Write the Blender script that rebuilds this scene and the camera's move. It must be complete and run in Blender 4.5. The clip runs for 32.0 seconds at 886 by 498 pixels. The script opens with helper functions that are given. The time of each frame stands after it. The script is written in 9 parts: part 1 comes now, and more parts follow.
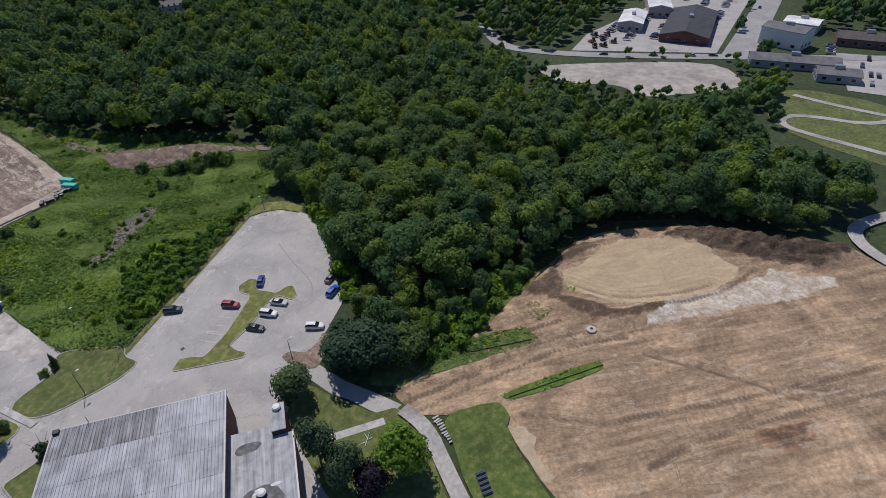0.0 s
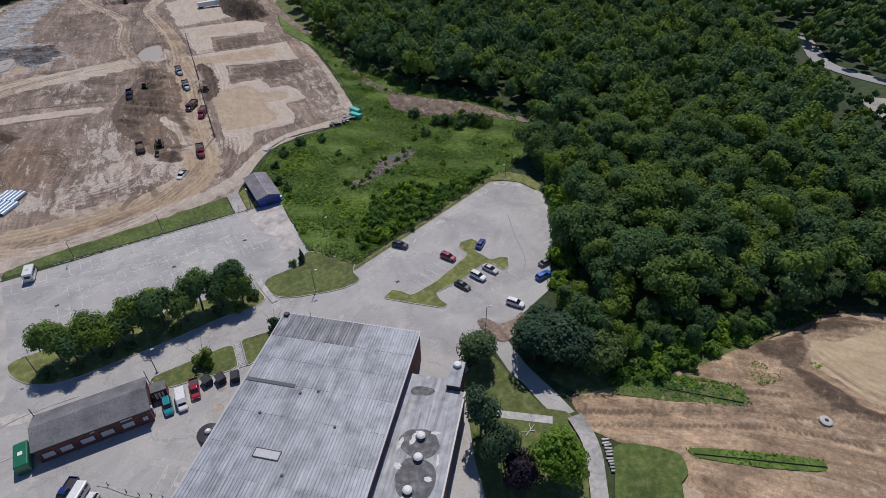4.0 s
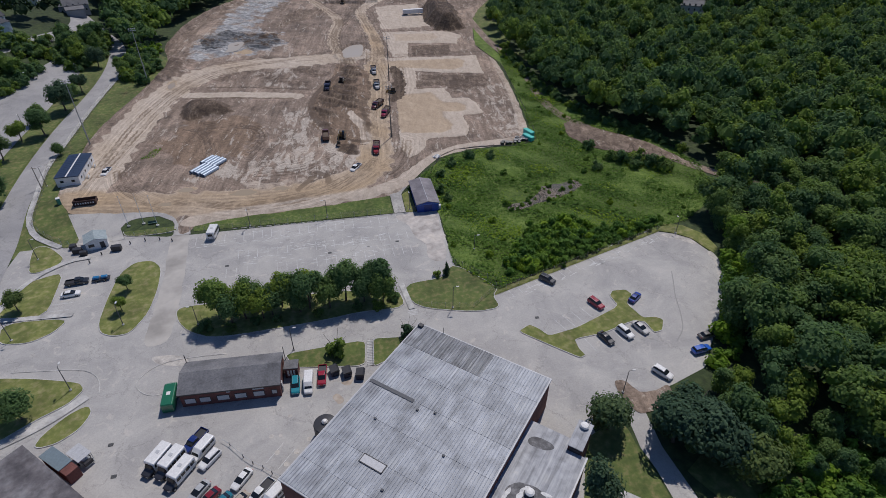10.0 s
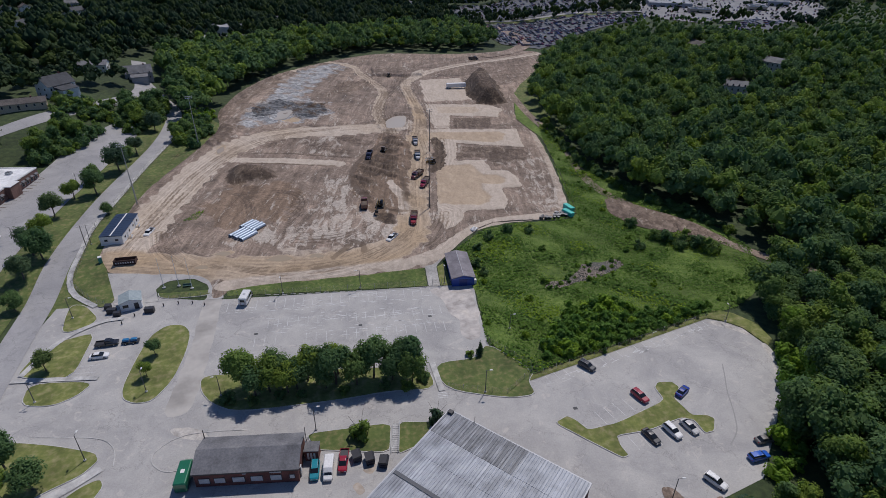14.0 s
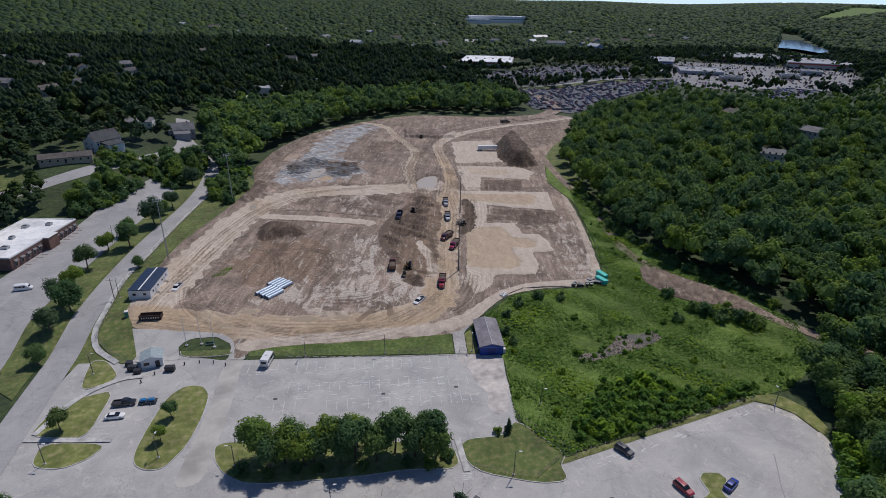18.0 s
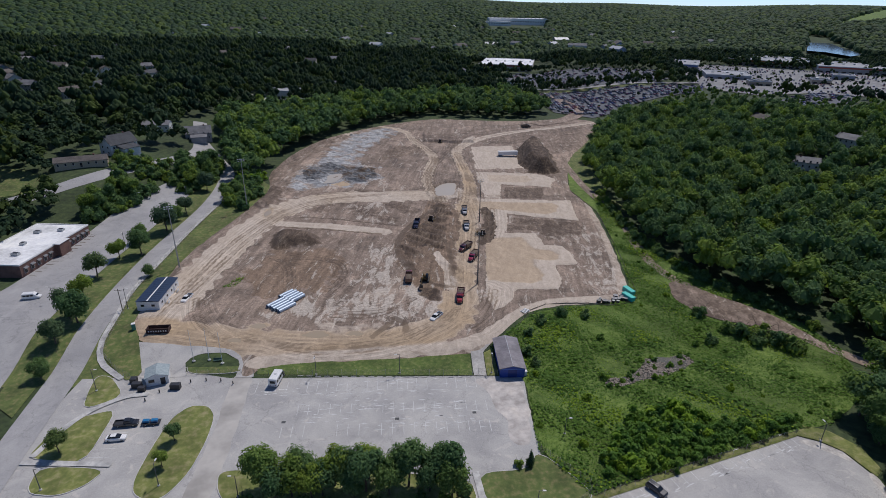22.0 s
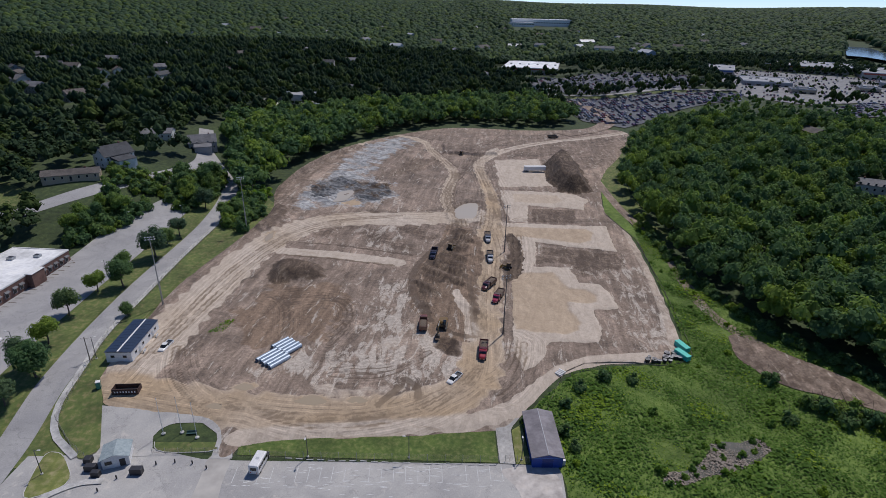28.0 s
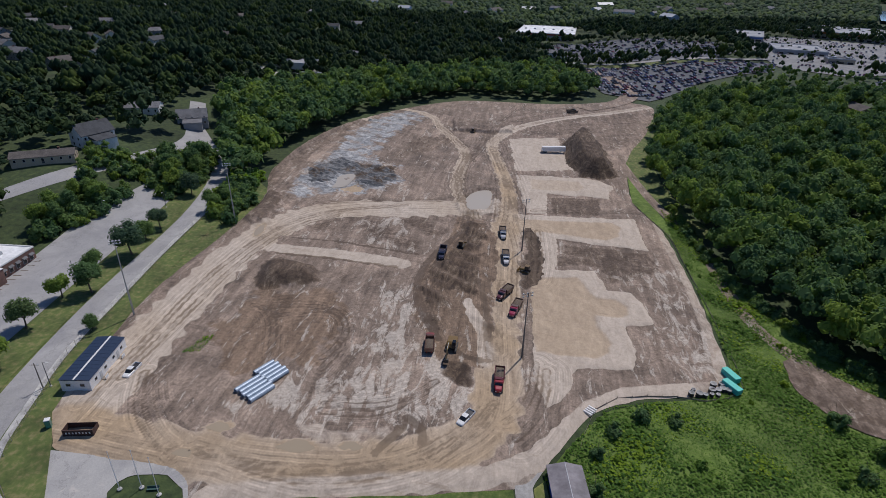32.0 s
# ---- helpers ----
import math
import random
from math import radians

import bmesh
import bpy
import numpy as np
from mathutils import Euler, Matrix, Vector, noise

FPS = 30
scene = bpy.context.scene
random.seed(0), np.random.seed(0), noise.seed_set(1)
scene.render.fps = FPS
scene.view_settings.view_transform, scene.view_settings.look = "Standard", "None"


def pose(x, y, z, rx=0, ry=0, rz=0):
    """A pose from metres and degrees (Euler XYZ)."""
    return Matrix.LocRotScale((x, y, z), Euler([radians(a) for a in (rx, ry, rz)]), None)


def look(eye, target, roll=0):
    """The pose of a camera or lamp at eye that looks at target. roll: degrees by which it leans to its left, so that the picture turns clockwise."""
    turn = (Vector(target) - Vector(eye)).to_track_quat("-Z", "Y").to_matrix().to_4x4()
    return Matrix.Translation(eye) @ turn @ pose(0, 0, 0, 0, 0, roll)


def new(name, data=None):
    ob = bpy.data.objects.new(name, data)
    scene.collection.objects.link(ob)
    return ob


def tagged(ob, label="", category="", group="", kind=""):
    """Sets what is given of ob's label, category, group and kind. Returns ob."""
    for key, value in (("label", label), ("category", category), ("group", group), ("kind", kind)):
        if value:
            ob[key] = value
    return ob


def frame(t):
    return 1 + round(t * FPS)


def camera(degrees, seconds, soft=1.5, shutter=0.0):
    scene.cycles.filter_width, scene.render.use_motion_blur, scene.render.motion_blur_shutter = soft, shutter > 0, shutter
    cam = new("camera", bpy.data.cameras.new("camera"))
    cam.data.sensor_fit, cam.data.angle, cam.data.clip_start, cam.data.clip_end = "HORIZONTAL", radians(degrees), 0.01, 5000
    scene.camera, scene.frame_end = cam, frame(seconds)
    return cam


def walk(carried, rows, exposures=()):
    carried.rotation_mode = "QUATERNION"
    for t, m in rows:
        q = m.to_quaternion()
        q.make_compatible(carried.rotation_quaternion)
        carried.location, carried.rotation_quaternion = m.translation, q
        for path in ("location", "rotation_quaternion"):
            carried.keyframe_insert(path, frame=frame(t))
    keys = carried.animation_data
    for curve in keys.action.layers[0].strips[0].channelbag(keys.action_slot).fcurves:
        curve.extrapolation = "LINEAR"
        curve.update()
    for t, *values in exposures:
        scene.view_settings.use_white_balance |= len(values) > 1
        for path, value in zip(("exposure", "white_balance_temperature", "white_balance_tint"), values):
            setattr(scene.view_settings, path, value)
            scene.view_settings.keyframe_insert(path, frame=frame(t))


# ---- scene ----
cam = camera(77.1, 32.0, soft=0.55)
PATH = [
    (0, (-2.166, -50.236, 98.196), (-0.788, -49.42, 96.998), -1.8),
    (1, (-1.844, -49.915, 98.02), (-0.53, -49.011, 96.813), -1.6),
    (2, (-1.286, -49.576, 97.772), (-0.104, -48.521, 96.551), -1.5),
    (3, (-0.867, -49.142, 97.352), (0.111, -47.902, 96.126), -1.2),
    (3.5, (-0.75, -48.866, 97.274), (0.144, -47.565, 96.045), -1.1),
    (6, (-0.759, -47.303, 96.684), (-0.163, -45.834, 95.464), -0.4),
    (7.5, (-0.746, -45.695, 96.449), (-0.247, -44.187, 95.234), 0.0),
    (9, (-0.447, -43.611, 96.296), (-0.006, -42.073, 95.095), 0.2),
    (10, (-0.27, -42.337, 96.174), (0.101, -40.763, 94.997), 0.4),
    (11, (-0.198, -41.08, 96.105), (0.137, -39.464, 94.975), 0.4),
    (13, (0.434, -37.957, 96.247), (0.728, -36.27, 95.213), 0.6),
    (15.5, (0.375, -34.424, 96.851), (0.619, -32.658, 95.945), 0.7),
    (17.5, (0.299, -31.807, 96.839), (0.498, -29.989, 96.028), 1.0),
    (19, (0.187, -29.313, 96.873), (0.361, -27.491, 96.066), 1.0),
    (21, (0.358, -24.788, 96.768), (0.501, -22.962, 95.964), 1.0),
    (23, (0.632, -17.353, 96.86), (0.749, -15.525, 96.059), 1.0),
    (24.5, (0.855, -10.342, 96.871), (0.954, -8.511, 96.073), 1.1),
    (26, (0.914, -1.827, 97.11), (0.998, 0.005, 96.312), 1.2),
    (28.5, (1.305, 13.873, 97.634), (1.368, 15.701, 96.825), 1.3),
    (29, (1.354, 17.22, 97.66), (1.413, 19.039, 96.833), 1.3),
    (30, (1.387, 24.255, 97.687), (1.437, 26.058, 96.824), 1.3),
    (31, (1.467, 31.488, 97.763), (1.512, 33.275, 96.865), 1.4),
    (32, (1.33, 38.694, 97.903), (1.369, 40.473, 96.991), 1.5),
]
walk(cam, [(t, look(eye, target, roll)) for t, eye, target, roll in PATH],
     exposures=[(0, -0.15, 6500, 15), (6, -0.13, 6400, 14), (9.5, -0.22, 6400, 14), (13, -0.25, 6350, 15), (20, -0.22, 6350, 14), (32, -0.19, 6350, 14)])
from mathutils.geometry import tessellate_polygon

# ---- light ----
SUN_AZ, SUN_EL = radians(36), radians(60)
world = bpy.data.worlds.new("sky")
scene.world = world
world.use_nodes = True
_nt = world.node_tree
_sky = _nt.nodes.new("ShaderNodeTexSky")
_sky.sky_type = "NISHITA"
_sky.sun_disc = False
_sky.air_density, _sky.dust_density, _sky.ozone_density, _sky.altitude = 0.55, 0.0, 6.0, 0
_sky.sun_elevation, _sky.sun_rotation = SUN_EL, SUN_AZ
_nt.links.new(_sky.outputs[0], _nt.nodes["Background"].inputs[0])
_nt.nodes["Background"].inputs[1].default_value = 0.125
sun_data = bpy.data.lights.new("sun", "SUN")
sun_data.energy, sun_data.angle, sun_data.color = 3.5, radians(0.6), (1.0, 0.96, 0.9)
sun = new("sun", sun_data)
sun.matrix_world = look((math.sin(SUN_AZ) * math.cos(SUN_EL), math.cos(SUN_AZ) * math.cos(SUN_EL), math.sin(SUN_EL)), (0, 0, 0))

# ---- materials ----


def nodes_of(name):
    m = bpy.data.materials.new(name)
    m.use_nodes = True
    nt = m.node_tree
    return m, nt, nt.nodes["Principled BSDF"]


def add_node(nt, kind, **inputs):
    n = nt.nodes.new(kind)
    for key, value in inputs.items():
        n.inputs[key.replace("_", " ")].default_value = value
    return n


def place_of(nt, space):
    if space == "world":
        return nt.nodes.new("ShaderNodeNewGeometry").outputs["Position"]
    return nt.nodes.new("ShaderNodeTexCoord").outputs["Object"]


def noise_of(nt, co, scale, detail=5.0, rough=0.6, stretch=None, distort=0.0):
    if stretch:
        mp = nt.nodes.new("ShaderNodeMapping")
        mp.vector_type = "TEXTURE"
        mp.inputs["Scale"].default_value = [1 / v for v in stretch[:3]]
        if len(stretch) > 3:
            mp.inputs["Rotation"].default_value = (0, 0, radians(stretch[3]))
        nt.links.new(co, mp.inputs["Vector"])
        co = mp.outputs[0]
    n = add_node(nt, "ShaderNodeTexNoise", Scale=scale, Detail=detail, Roughness=rough, Distortion=distort)
    nt.links.new(co, n.inputs["Vector"])
    return n.outputs["Fac"]


def ramp_of(nt, fac, stops):
    r = nt.nodes.new("ShaderNodeValToRGB")
    el = r.color_ramp.elements
    while len(el) < len(stops):
        el.new(0.5)
    for e, (p, c) in zip(el, stops):
        e.position, e.color = p, (*c, 1)
    nt.links.new(fac, r.inputs[0])
    return r.outputs[0]


def mix_of(nt, fac, a, b, mode="MIX"):
    m = nt.nodes.new("ShaderNodeMix")
    m.data_type, m.blend_type = "RGBA", mode
    for sock, v in ((m.inputs[0], fac), (m.inputs[6], a), (m.inputs[7], b)):
        if isinstance(v, bpy.types.NodeSocket):
            nt.links.new(v, sock)
        elif isinstance(v, (int, float)):
            sock.default_value = v
        else:
            sock.default_value = (*v, 1)
    return m.outputs[2]


def bump_of(nt, bsdf, fac, strength, distance):
    b = add_node(nt, "ShaderNodeBump", Strength=strength, Distance=distance)
    nt.links.new(fac, b.inputs["Height"])
    nt.links.new(b.outputs[0], bsdf.inputs["Normal"])


def grain(name, dark, mid, light, scale, rough=0.85, metal=0.0, big=None, bump=0.3, dist=0.02, space="world", stretch=None, vary=0.0):
    """A surface with grain at one scale and blotches at a larger one."""
    m, nt, bsdf = nodes_of(name)
    co = place_of(nt, space)
    fine = noise_of(nt, co, scale, stretch=stretch)
    col = ramp_of(nt, fine, [(0.28, dark), (0.5, mid), (0.72, light)])
    if big:
        blot = noise_of(nt, co, big, 4)
        col = mix_of(nt, 1.0, col, ramp_of(nt, blot, [(0.3, (0.62, 0.62, 0.62)), (0.55, (1, 1, 1)), (0.75, (1.2, 1.18, 1.12))]), "MULTIPLY")
    if vary:
        info = nt.nodes.new("ShaderNodeObjectInfo")
        col = mix_of(nt, 1.0, col, ramp_of(nt, info.outputs["Random"], [(0, (1 - vary,) * 3), (1, (1 + vary,) * 3)]), "MULTIPLY")
    nt.links.new(col, bsdf.inputs["Base Color"])
    bsdf.inputs["Roughness"].default_value, bsdf.inputs["Metallic"].default_value = rough, metal
    if bump:
        bump_of(nt, bsdf, fine, bump, dist)
    return m


def paint(name, col, rough=0.35, metal=0.0, coat=0.0):
    m, nt, bsdf = nodes_of(name)
    co = place_of(nt, "object")
    dust = noise_of(nt, co, 2.5, 6)
    c = mix_of(nt, 1.0, col, ramp_of(nt, dust, [(0.3, (0.85, 0.84, 0.82)), (0.7, (1.08, 1.07, 1.05))]), "MULTIPLY")
    nt.links.new(c, bsdf.inputs["Base Color"])
    bsdf.inputs["Roughness"].default_value, bsdf.inputs["Metallic"].default_value = rough, metal
    bsdf.inputs["Coat Weight"].default_value = coat
    return m


def foliage(name, dark, mid, light, glow=0.3):
    """Leaf clumps: each a shade of its own, each tree a tint of its own, some light passing through."""
    m, nt, bsdf = nodes_of(name)
    geo = nt.nodes.new("ShaderNodeNewGeometry")
    info = nt.nodes.new("ShaderNodeObjectInfo")
    att = nt.nodes.new("ShaderNodeAttribute")
    att.attribute_name = "tint"
    add = nt.nodes.new("ShaderNodeMath")
    nt.links.new(att.outputs["Fac"], add.inputs[0])
    nt.links.new(info.outputs["Random"], add.inputs[1])
    fr = nt.nodes.new("ShaderNodeMath")
    fr.operation = "FRACT"
    nt.links.new(add.outputs[0], fr.inputs[0])
    leaf = ramp_of(nt, geo.outputs["Random Per Island"], [(0.0, dark), (0.5, mid), (1.0, light)])
    tree_tint = ramp_of(nt, fr.outputs[0], [(0.0, (0.62, 0.76, 0.84)), (0.3, (0.8, 0.9, 0.95)), (0.55, (0.95, 1.0, 0.9)), (0.8, (1.2, 1.18, 0.75)), (1.0, (1.5, 1.35, 0.65))])
    col = mix_of(nt, 1.0, leaf, tree_tint, "MULTIPLY")
    nt.links.new(col, bsdf.inputs["Base Color"])
    bsdf.inputs["Roughness"].default_value = 0.75
    bsdf.inputs["Specular IOR Level"].default_value = 0.12
    if glow:
        tr = nt.nodes.new("ShaderNodeBsdfTranslucent")
        nt.links.new(mix_of(nt, 1.0, col, (1.3, 1.35, 0.7), "MULTIPLY"), tr.inputs["Color"])
        mx = nt.nodes.new("ShaderNodeMixShader")
        mx.inputs[0].default_value = glow
        nt.links.new(bsdf.outputs[0], mx.inputs[1])
        nt.links.new(tr.outputs[0], mx.inputs[2])
        nt.links.new(mx.outputs[0], nt.nodes["Material Output"].inputs["Surface"])
    return m


def asphalt(name, base, pale, stain):
    """Worn asphalt: fine grain, pale worn lanes, dark patches and a net of cracks."""
    m, nt, bsdf = nodes_of(name)
    co = place_of(nt, "world")
    fine = noise_of(nt, co, 3.0, 6, 0.7)
    worn = noise_of(nt, co, 0.09, 6, 0.62, distort=0.8)
    col = ramp_of(nt, worn, [(0.32, base), (0.5, tuple((a + b) / 2 for a, b in zip(base, pale))), (0.68, pale)])
    col = mix_of(nt, 1.0, col, ramp_of(nt, fine, [(0.3, (0.86, 0.86, 0.86)), (0.7, (1.1, 1.1, 1.1))]), "MULTIPLY")
    blot = noise_of(nt, co, 0.35, 5, 0.6, distort=1.5)
    col = mix_of(nt, ramp_of(nt, blot, [(0.58, (0, 0, 0)), (0.7, (0.6, 0.6, 0.6))]), col, stain)
    vor = nt.nodes.new("ShaderNodeTexVoronoi")
    vor.feature = "DISTANCE_TO_EDGE"
    vor.inputs["Scale"].default_value = 0.075
    swirl = add_node(nt, "ShaderNodeTexNoise", Scale=0.11, Detail=6.0, Roughness=0.7)
    nt.links.new(co, swirl.inputs["Vector"])
    off = nt.nodes.new("ShaderNodeVectorMath")
    off.operation = "MULTIPLY_ADD"
    nt.links.new(swirl.outputs["Color"], off.inputs[0])
    off.inputs[1].default_value = (16, 16, 0)
    nt.links.new(co, off.inputs[2])
    nt.links.new(off.outputs[0], vor.inputs["Vector"])
    crack = ramp_of(nt, vor.outputs["Distance"], [(0.003, (0.4, 0.4, 0.4)), (0.011, (0, 0, 0))])
    col = mix_of(nt, crack, col, tuple(c * 0.55 for c in base))
    nt.links.new(col, bsdf.inputs["Base Color"])
    bsdf.inputs["Roughness"].default_value = 0.9
    bump_of(nt, bsdf, fine, 0.25, 0.02)
    return m


def calc(nt, kind, *values):
    """A math node of that kind over sockets and numbers."""
    m = nt.nodes.new("ShaderNodeMath")
    m.operation = kind
    for sock, v in zip(m.inputs, values):
        if isinstance(v, bpy.types.NodeSocket):
            nt.links.new(v, sock)
        else:
            sock.default_value = v
    return m.outputs[0]


def crisp(nt, value, noise, reach=1.1, lo=0.4, hi=0.6):
    """A soft 0..1 field broken into sharp-edged patches by a noise."""
    m = nt.nodes.new("ShaderNodeMath")
    m.operation = "MULTIPLY_ADD"
    nt.links.new(noise, m.inputs[0])
    m.inputs[1].default_value = reach
    m.inputs[2].default_value = -reach * 0.5
    add = nt.nodes.new("ShaderNodeMath")
    nt.links.new(m.outputs[0], add.inputs[0])
    nt.links.new(value, add.inputs[1])
    return ramp_of(nt, add.outputs[0], [(lo, (0, 0, 0)), (hi, (1, 1, 1))])


def soil(name, turn, base, pale, tan, white, warm, chalk=False):
    """Graded earth. The mesh's soil colours give packed sand (red), churned earth (green), broken rock (blue) and wheel tracks (1 - alpha);
    its earth colours give yellow sand (red), chalky smears (green) and warm brown loam (blue). turn: the way that the blades passed."""
    m, nt, bsdf = nodes_of(name)
    co = place_of(nt, "world")
    att = nt.nodes.new("ShaderNodeAttribute")
    att.attribute_name = "soil"
    sep = nt.nodes.new("ShaderNodeSeparateColor")
    nt.links.new(att.outputs["Color"], sep.inputs[0])
    att2 = nt.nodes.new("ShaderNodeAttribute")
    att2.attribute_name = "earth"
    sep2 = nt.nodes.new("ShaderNodeSeparateColor")
    nt.links.new(att2.outputs["Color"], sep2.inputs[0])
    fine = noise_of(nt, co, 1.1, 8, 0.75)
    edge = noise_of(nt, co, 0.22, 8, 0.72, distort=1.2)
    mid = noise_of(nt, co, 0.045, 8, 0.66, distort=1.2)
    blade = noise_of(nt, co, 0.42, 7, 0.68, stretch=(1.0, 0.12, 1.0, turn), distort=0.5)
    smear = noise_of(nt, co, 0.3, 8, 0.74, stretch=(1.0, 0.3, 1.0, turn), distort=1.0)
    cross = noise_of(nt, co, 0.34, 7, 0.72, stretch=(0.22, 1.0, 1.0, turn - 12), distort=0.8)
    blot = noise_of(nt, co, 0.2, 8, 0.74, distort=1.0)
    tone = lambda c, k: tuple(v * k for v in c)
    col = ramp_of(nt, mid, [(0.34, tone(base, 0.62)), (0.45, tone(base, 0.88)), (0.55, tone(base, 1.08)), (0.66, tone(base, 1.4))])
    col = mix_of(nt, crisp(nt, sep2.outputs[2], edge, 0.8, 0.36, 0.62), col, warm)
    col = mix_of(nt, 1.0, col, ramp_of(nt, blade, [(0.34, (0.66, 0.65, 0.64)), (0.5, (1.0, 1.0, 1.0)), (0.64, (1.36, 1.37, 1.38))]), "MULTIPLY")
    col = mix_of(nt, ramp_of(nt, cross, [(0.35, (0.5, 0.5, 0.5)), (0.41, (0, 0, 0))]), col, tone(base, 0.45))
    chalky = nt.nodes.new("ShaderNodeMath")
    chalky.operation = "MULTIPLY_ADD"
    nt.links.new(sep2.outputs[1], chalky.inputs[0])
    chalky.inputs[1].default_value = 0.125
    nt.links.new(smear, chalky.inputs[2])
    col = mix_of(nt, ramp_of(nt, chalky.outputs[0], [(0.575, (0, 0, 0)), (0.63, (0.72, 0.72, 0.72))]), col, white)
    grit = ramp_of(nt, fine, [(0.38, (0.74, 0.735, 0.73)), (0.5, (0.99, 0.99, 0.99)), (0.62, (1.26, 1.26, 1.25))])
    soft = mix_of(nt, 0.35, (1, 1, 1), grit)
    packed = mix_of(nt, sep2.outputs[0], pale, tan)
    packed = mix_of(nt, 1.0, packed, ramp_of(nt, smear, [(0.34, (0.84, 0.83, 0.82)), (0.5, (1, 1, 1)), (0.64, (1.13, 1.14, 1.15))]), "MULTIPLY")
    packed = mix_of(nt, ramp_of(nt, cross, [(0.33, (0.4, 0.4, 0.4)), (0.4, (0, 0, 0))]), packed, tone(tan, 0.62))
    packed = mix_of(nt, 1.0, packed, soft, "MULTIPLY")
    dark = ramp_of(nt, smear, [(0.36, (0.035, 0.022, 0.014)), (0.48, (0.066, 0.043, 0.028)), (0.57, (0.125, 0.088, 0.058)), (0.67, (0.21, 0.158, 0.11))])
    churned = crisp(nt, sep.outputs[1], edge)
    depth = ramp_of(nt, sep.outputs[1], [(0.35, (0.45, 0.45, 0.45)), (0.85, (1, 1, 1))])
    if chalk:
        rock = ramp_of(nt, blot, [(0.36, (0.36, 0.295, 0.22)), (0.5, (0.49, 0.42, 0.335)), (0.6, (0.6, 0.54, 0.455))])
    else:
        rock = ramp_of(nt, blot, [(0.38, (0.19, 0.195, 0.2)), (0.5, (0.33, 0.33, 0.325)), (0.6, (0.47, 0.465, 0.45))])
        rock = mix_of(nt, ramp_of(nt, cross, [(0.4, (0.75, 0.75, 0.75)), (0.48, (0, 0, 0))]), rock, (0.12, 0.125, 0.135))
        rock = mix_of(nt, churned, rock, ramp_of(nt, cross, [(0.42, (0.05, 0.055, 0.062)), (0.6, (0.24, 0.24, 0.24))]))
    col = mix_of(nt, mix_of(nt, 1.0, churned, depth, "MULTIPLY"), col, dark)
    col = mix_of(nt, crisp(nt, sep.outputs[2], edge), col, rock)
    col = mix_of(nt, 1.0, col, grit, "MULTIPLY")
    col = mix_of(nt, crisp(nt, sep.outputs[0], edge, 0.35, 0.43, 0.54), col, packed)
    track = nt.nodes.new("ShaderNodeMath")
    track.operation = "SUBTRACT"
    track.inputs[0].default_value = 1.0
    nt.links.new(att.outputs["Alpha"], track.inputs[1])
    away = calc(nt, "MULTIPLY", att2.outputs["Alpha"], 16.0)
    wander = calc(nt, "MULTIPLY", noise_of(nt, co, 0.05, 3, 0.5), 6.0)
    wave = calc(nt, "SINE", calc(nt, "MULTIPLY_ADD", away, 3.6, wander))
    thin = calc(nt, "SINE", calc(nt, "MULTIPLY_ADD", away, 9.5, wander))
    both = calc(nt, "ADD", wave, calc(nt, "MULTIPLY", thin, 0.7))
    near_by = calc(nt, "MULTIPLY_ADD", att2.outputs["Alpha"], -1.7, 1.0)
    spots = ramp_of(nt, edge, [(0.42, (0, 0, 0)), (0.54, (1, 1, 1))])
    weight = calc(nt, "MULTIPLY", calc(nt, "MAXIMUM", near_by, 0.0), spots)
    marks = calc(nt, "MULTIPLY_ADD", calc(nt, "MULTIPLY", both, weight), 0.13 if chalk else 0.24, 1.0)
    col = mix_of(nt, 1.0, col, marks, "MULTIPLY")
    trod = mix_of(nt, 1.0, crisp(nt, track.outputs[0], edge, 0.9, 0.25, 0.6), (0.78, 0.78, 0.78), "MULTIPLY")
    col = mix_of(nt, trod, col, mix_of(nt, sep.outputs[0], (0.095, 0.066, 0.046), (0.22, 0.16, 0.105)))
    nt.links.new(col, bsdf.inputs["Base Color"])
    bsdf.inputs["Roughness"].default_value = 0.95
    bump_of(nt, bsdf, fine, 0.55, 0.25)
    return m


M_GROUND = grain("undergrowth", (0.022, 0.034, 0.012), (0.04, 0.062, 0.02), (0.07, 0.095, 0.03), 0.5, 0.95, big=0.03, bump=0.6, dist=0.4)
M_LAWN = grain("mown_grass", (0.065, 0.1, 0.024), (0.105, 0.135, 0.036), (0.22, 0.195, 0.085), 0.7, 0.95, big=0.12, bump=0.5, dist=0.05)
M_DRY_LAWN = grain("dry_grass", (0.1, 0.125, 0.03), (0.165, 0.185, 0.05), (0.3, 0.27, 0.13), 0.55, 0.95, big=0.16, bump=0.6, dist=0.06)
M_MEADOW = grain("rough_meadow", (0.066, 0.117, 0.017), (0.112, 0.174, 0.028), (0.17, 0.23, 0.052), 0.45, 0.95, big=0.05, bump=0.9, dist=0.5)
M_VERDANT = grain("long_lawn", (0.05, 0.088, 0.016), (0.088, 0.13, 0.026), (0.19, 0.205, 0.07), 0.9, 0.95, big=0.11, bump=0.8, dist=0.15)
M_ASPHALT = asphalt("asphalt", (0.318, 0.309, 0.299), (0.45, 0.434, 0.405), (0.54, 0.5, 0.45))
M_PALE_DUST = grain("pale_dust", (0.4, 0.36, 0.33), (0.5, 0.46, 0.42), (0.58, 0.54, 0.5), 0.6, 0.95, big=0.2)
M_ROAD = asphalt("road_asphalt", (0.27, 0.265, 0.265), (0.37, 0.36, 0.35), (0.22, 0.215, 0.21))
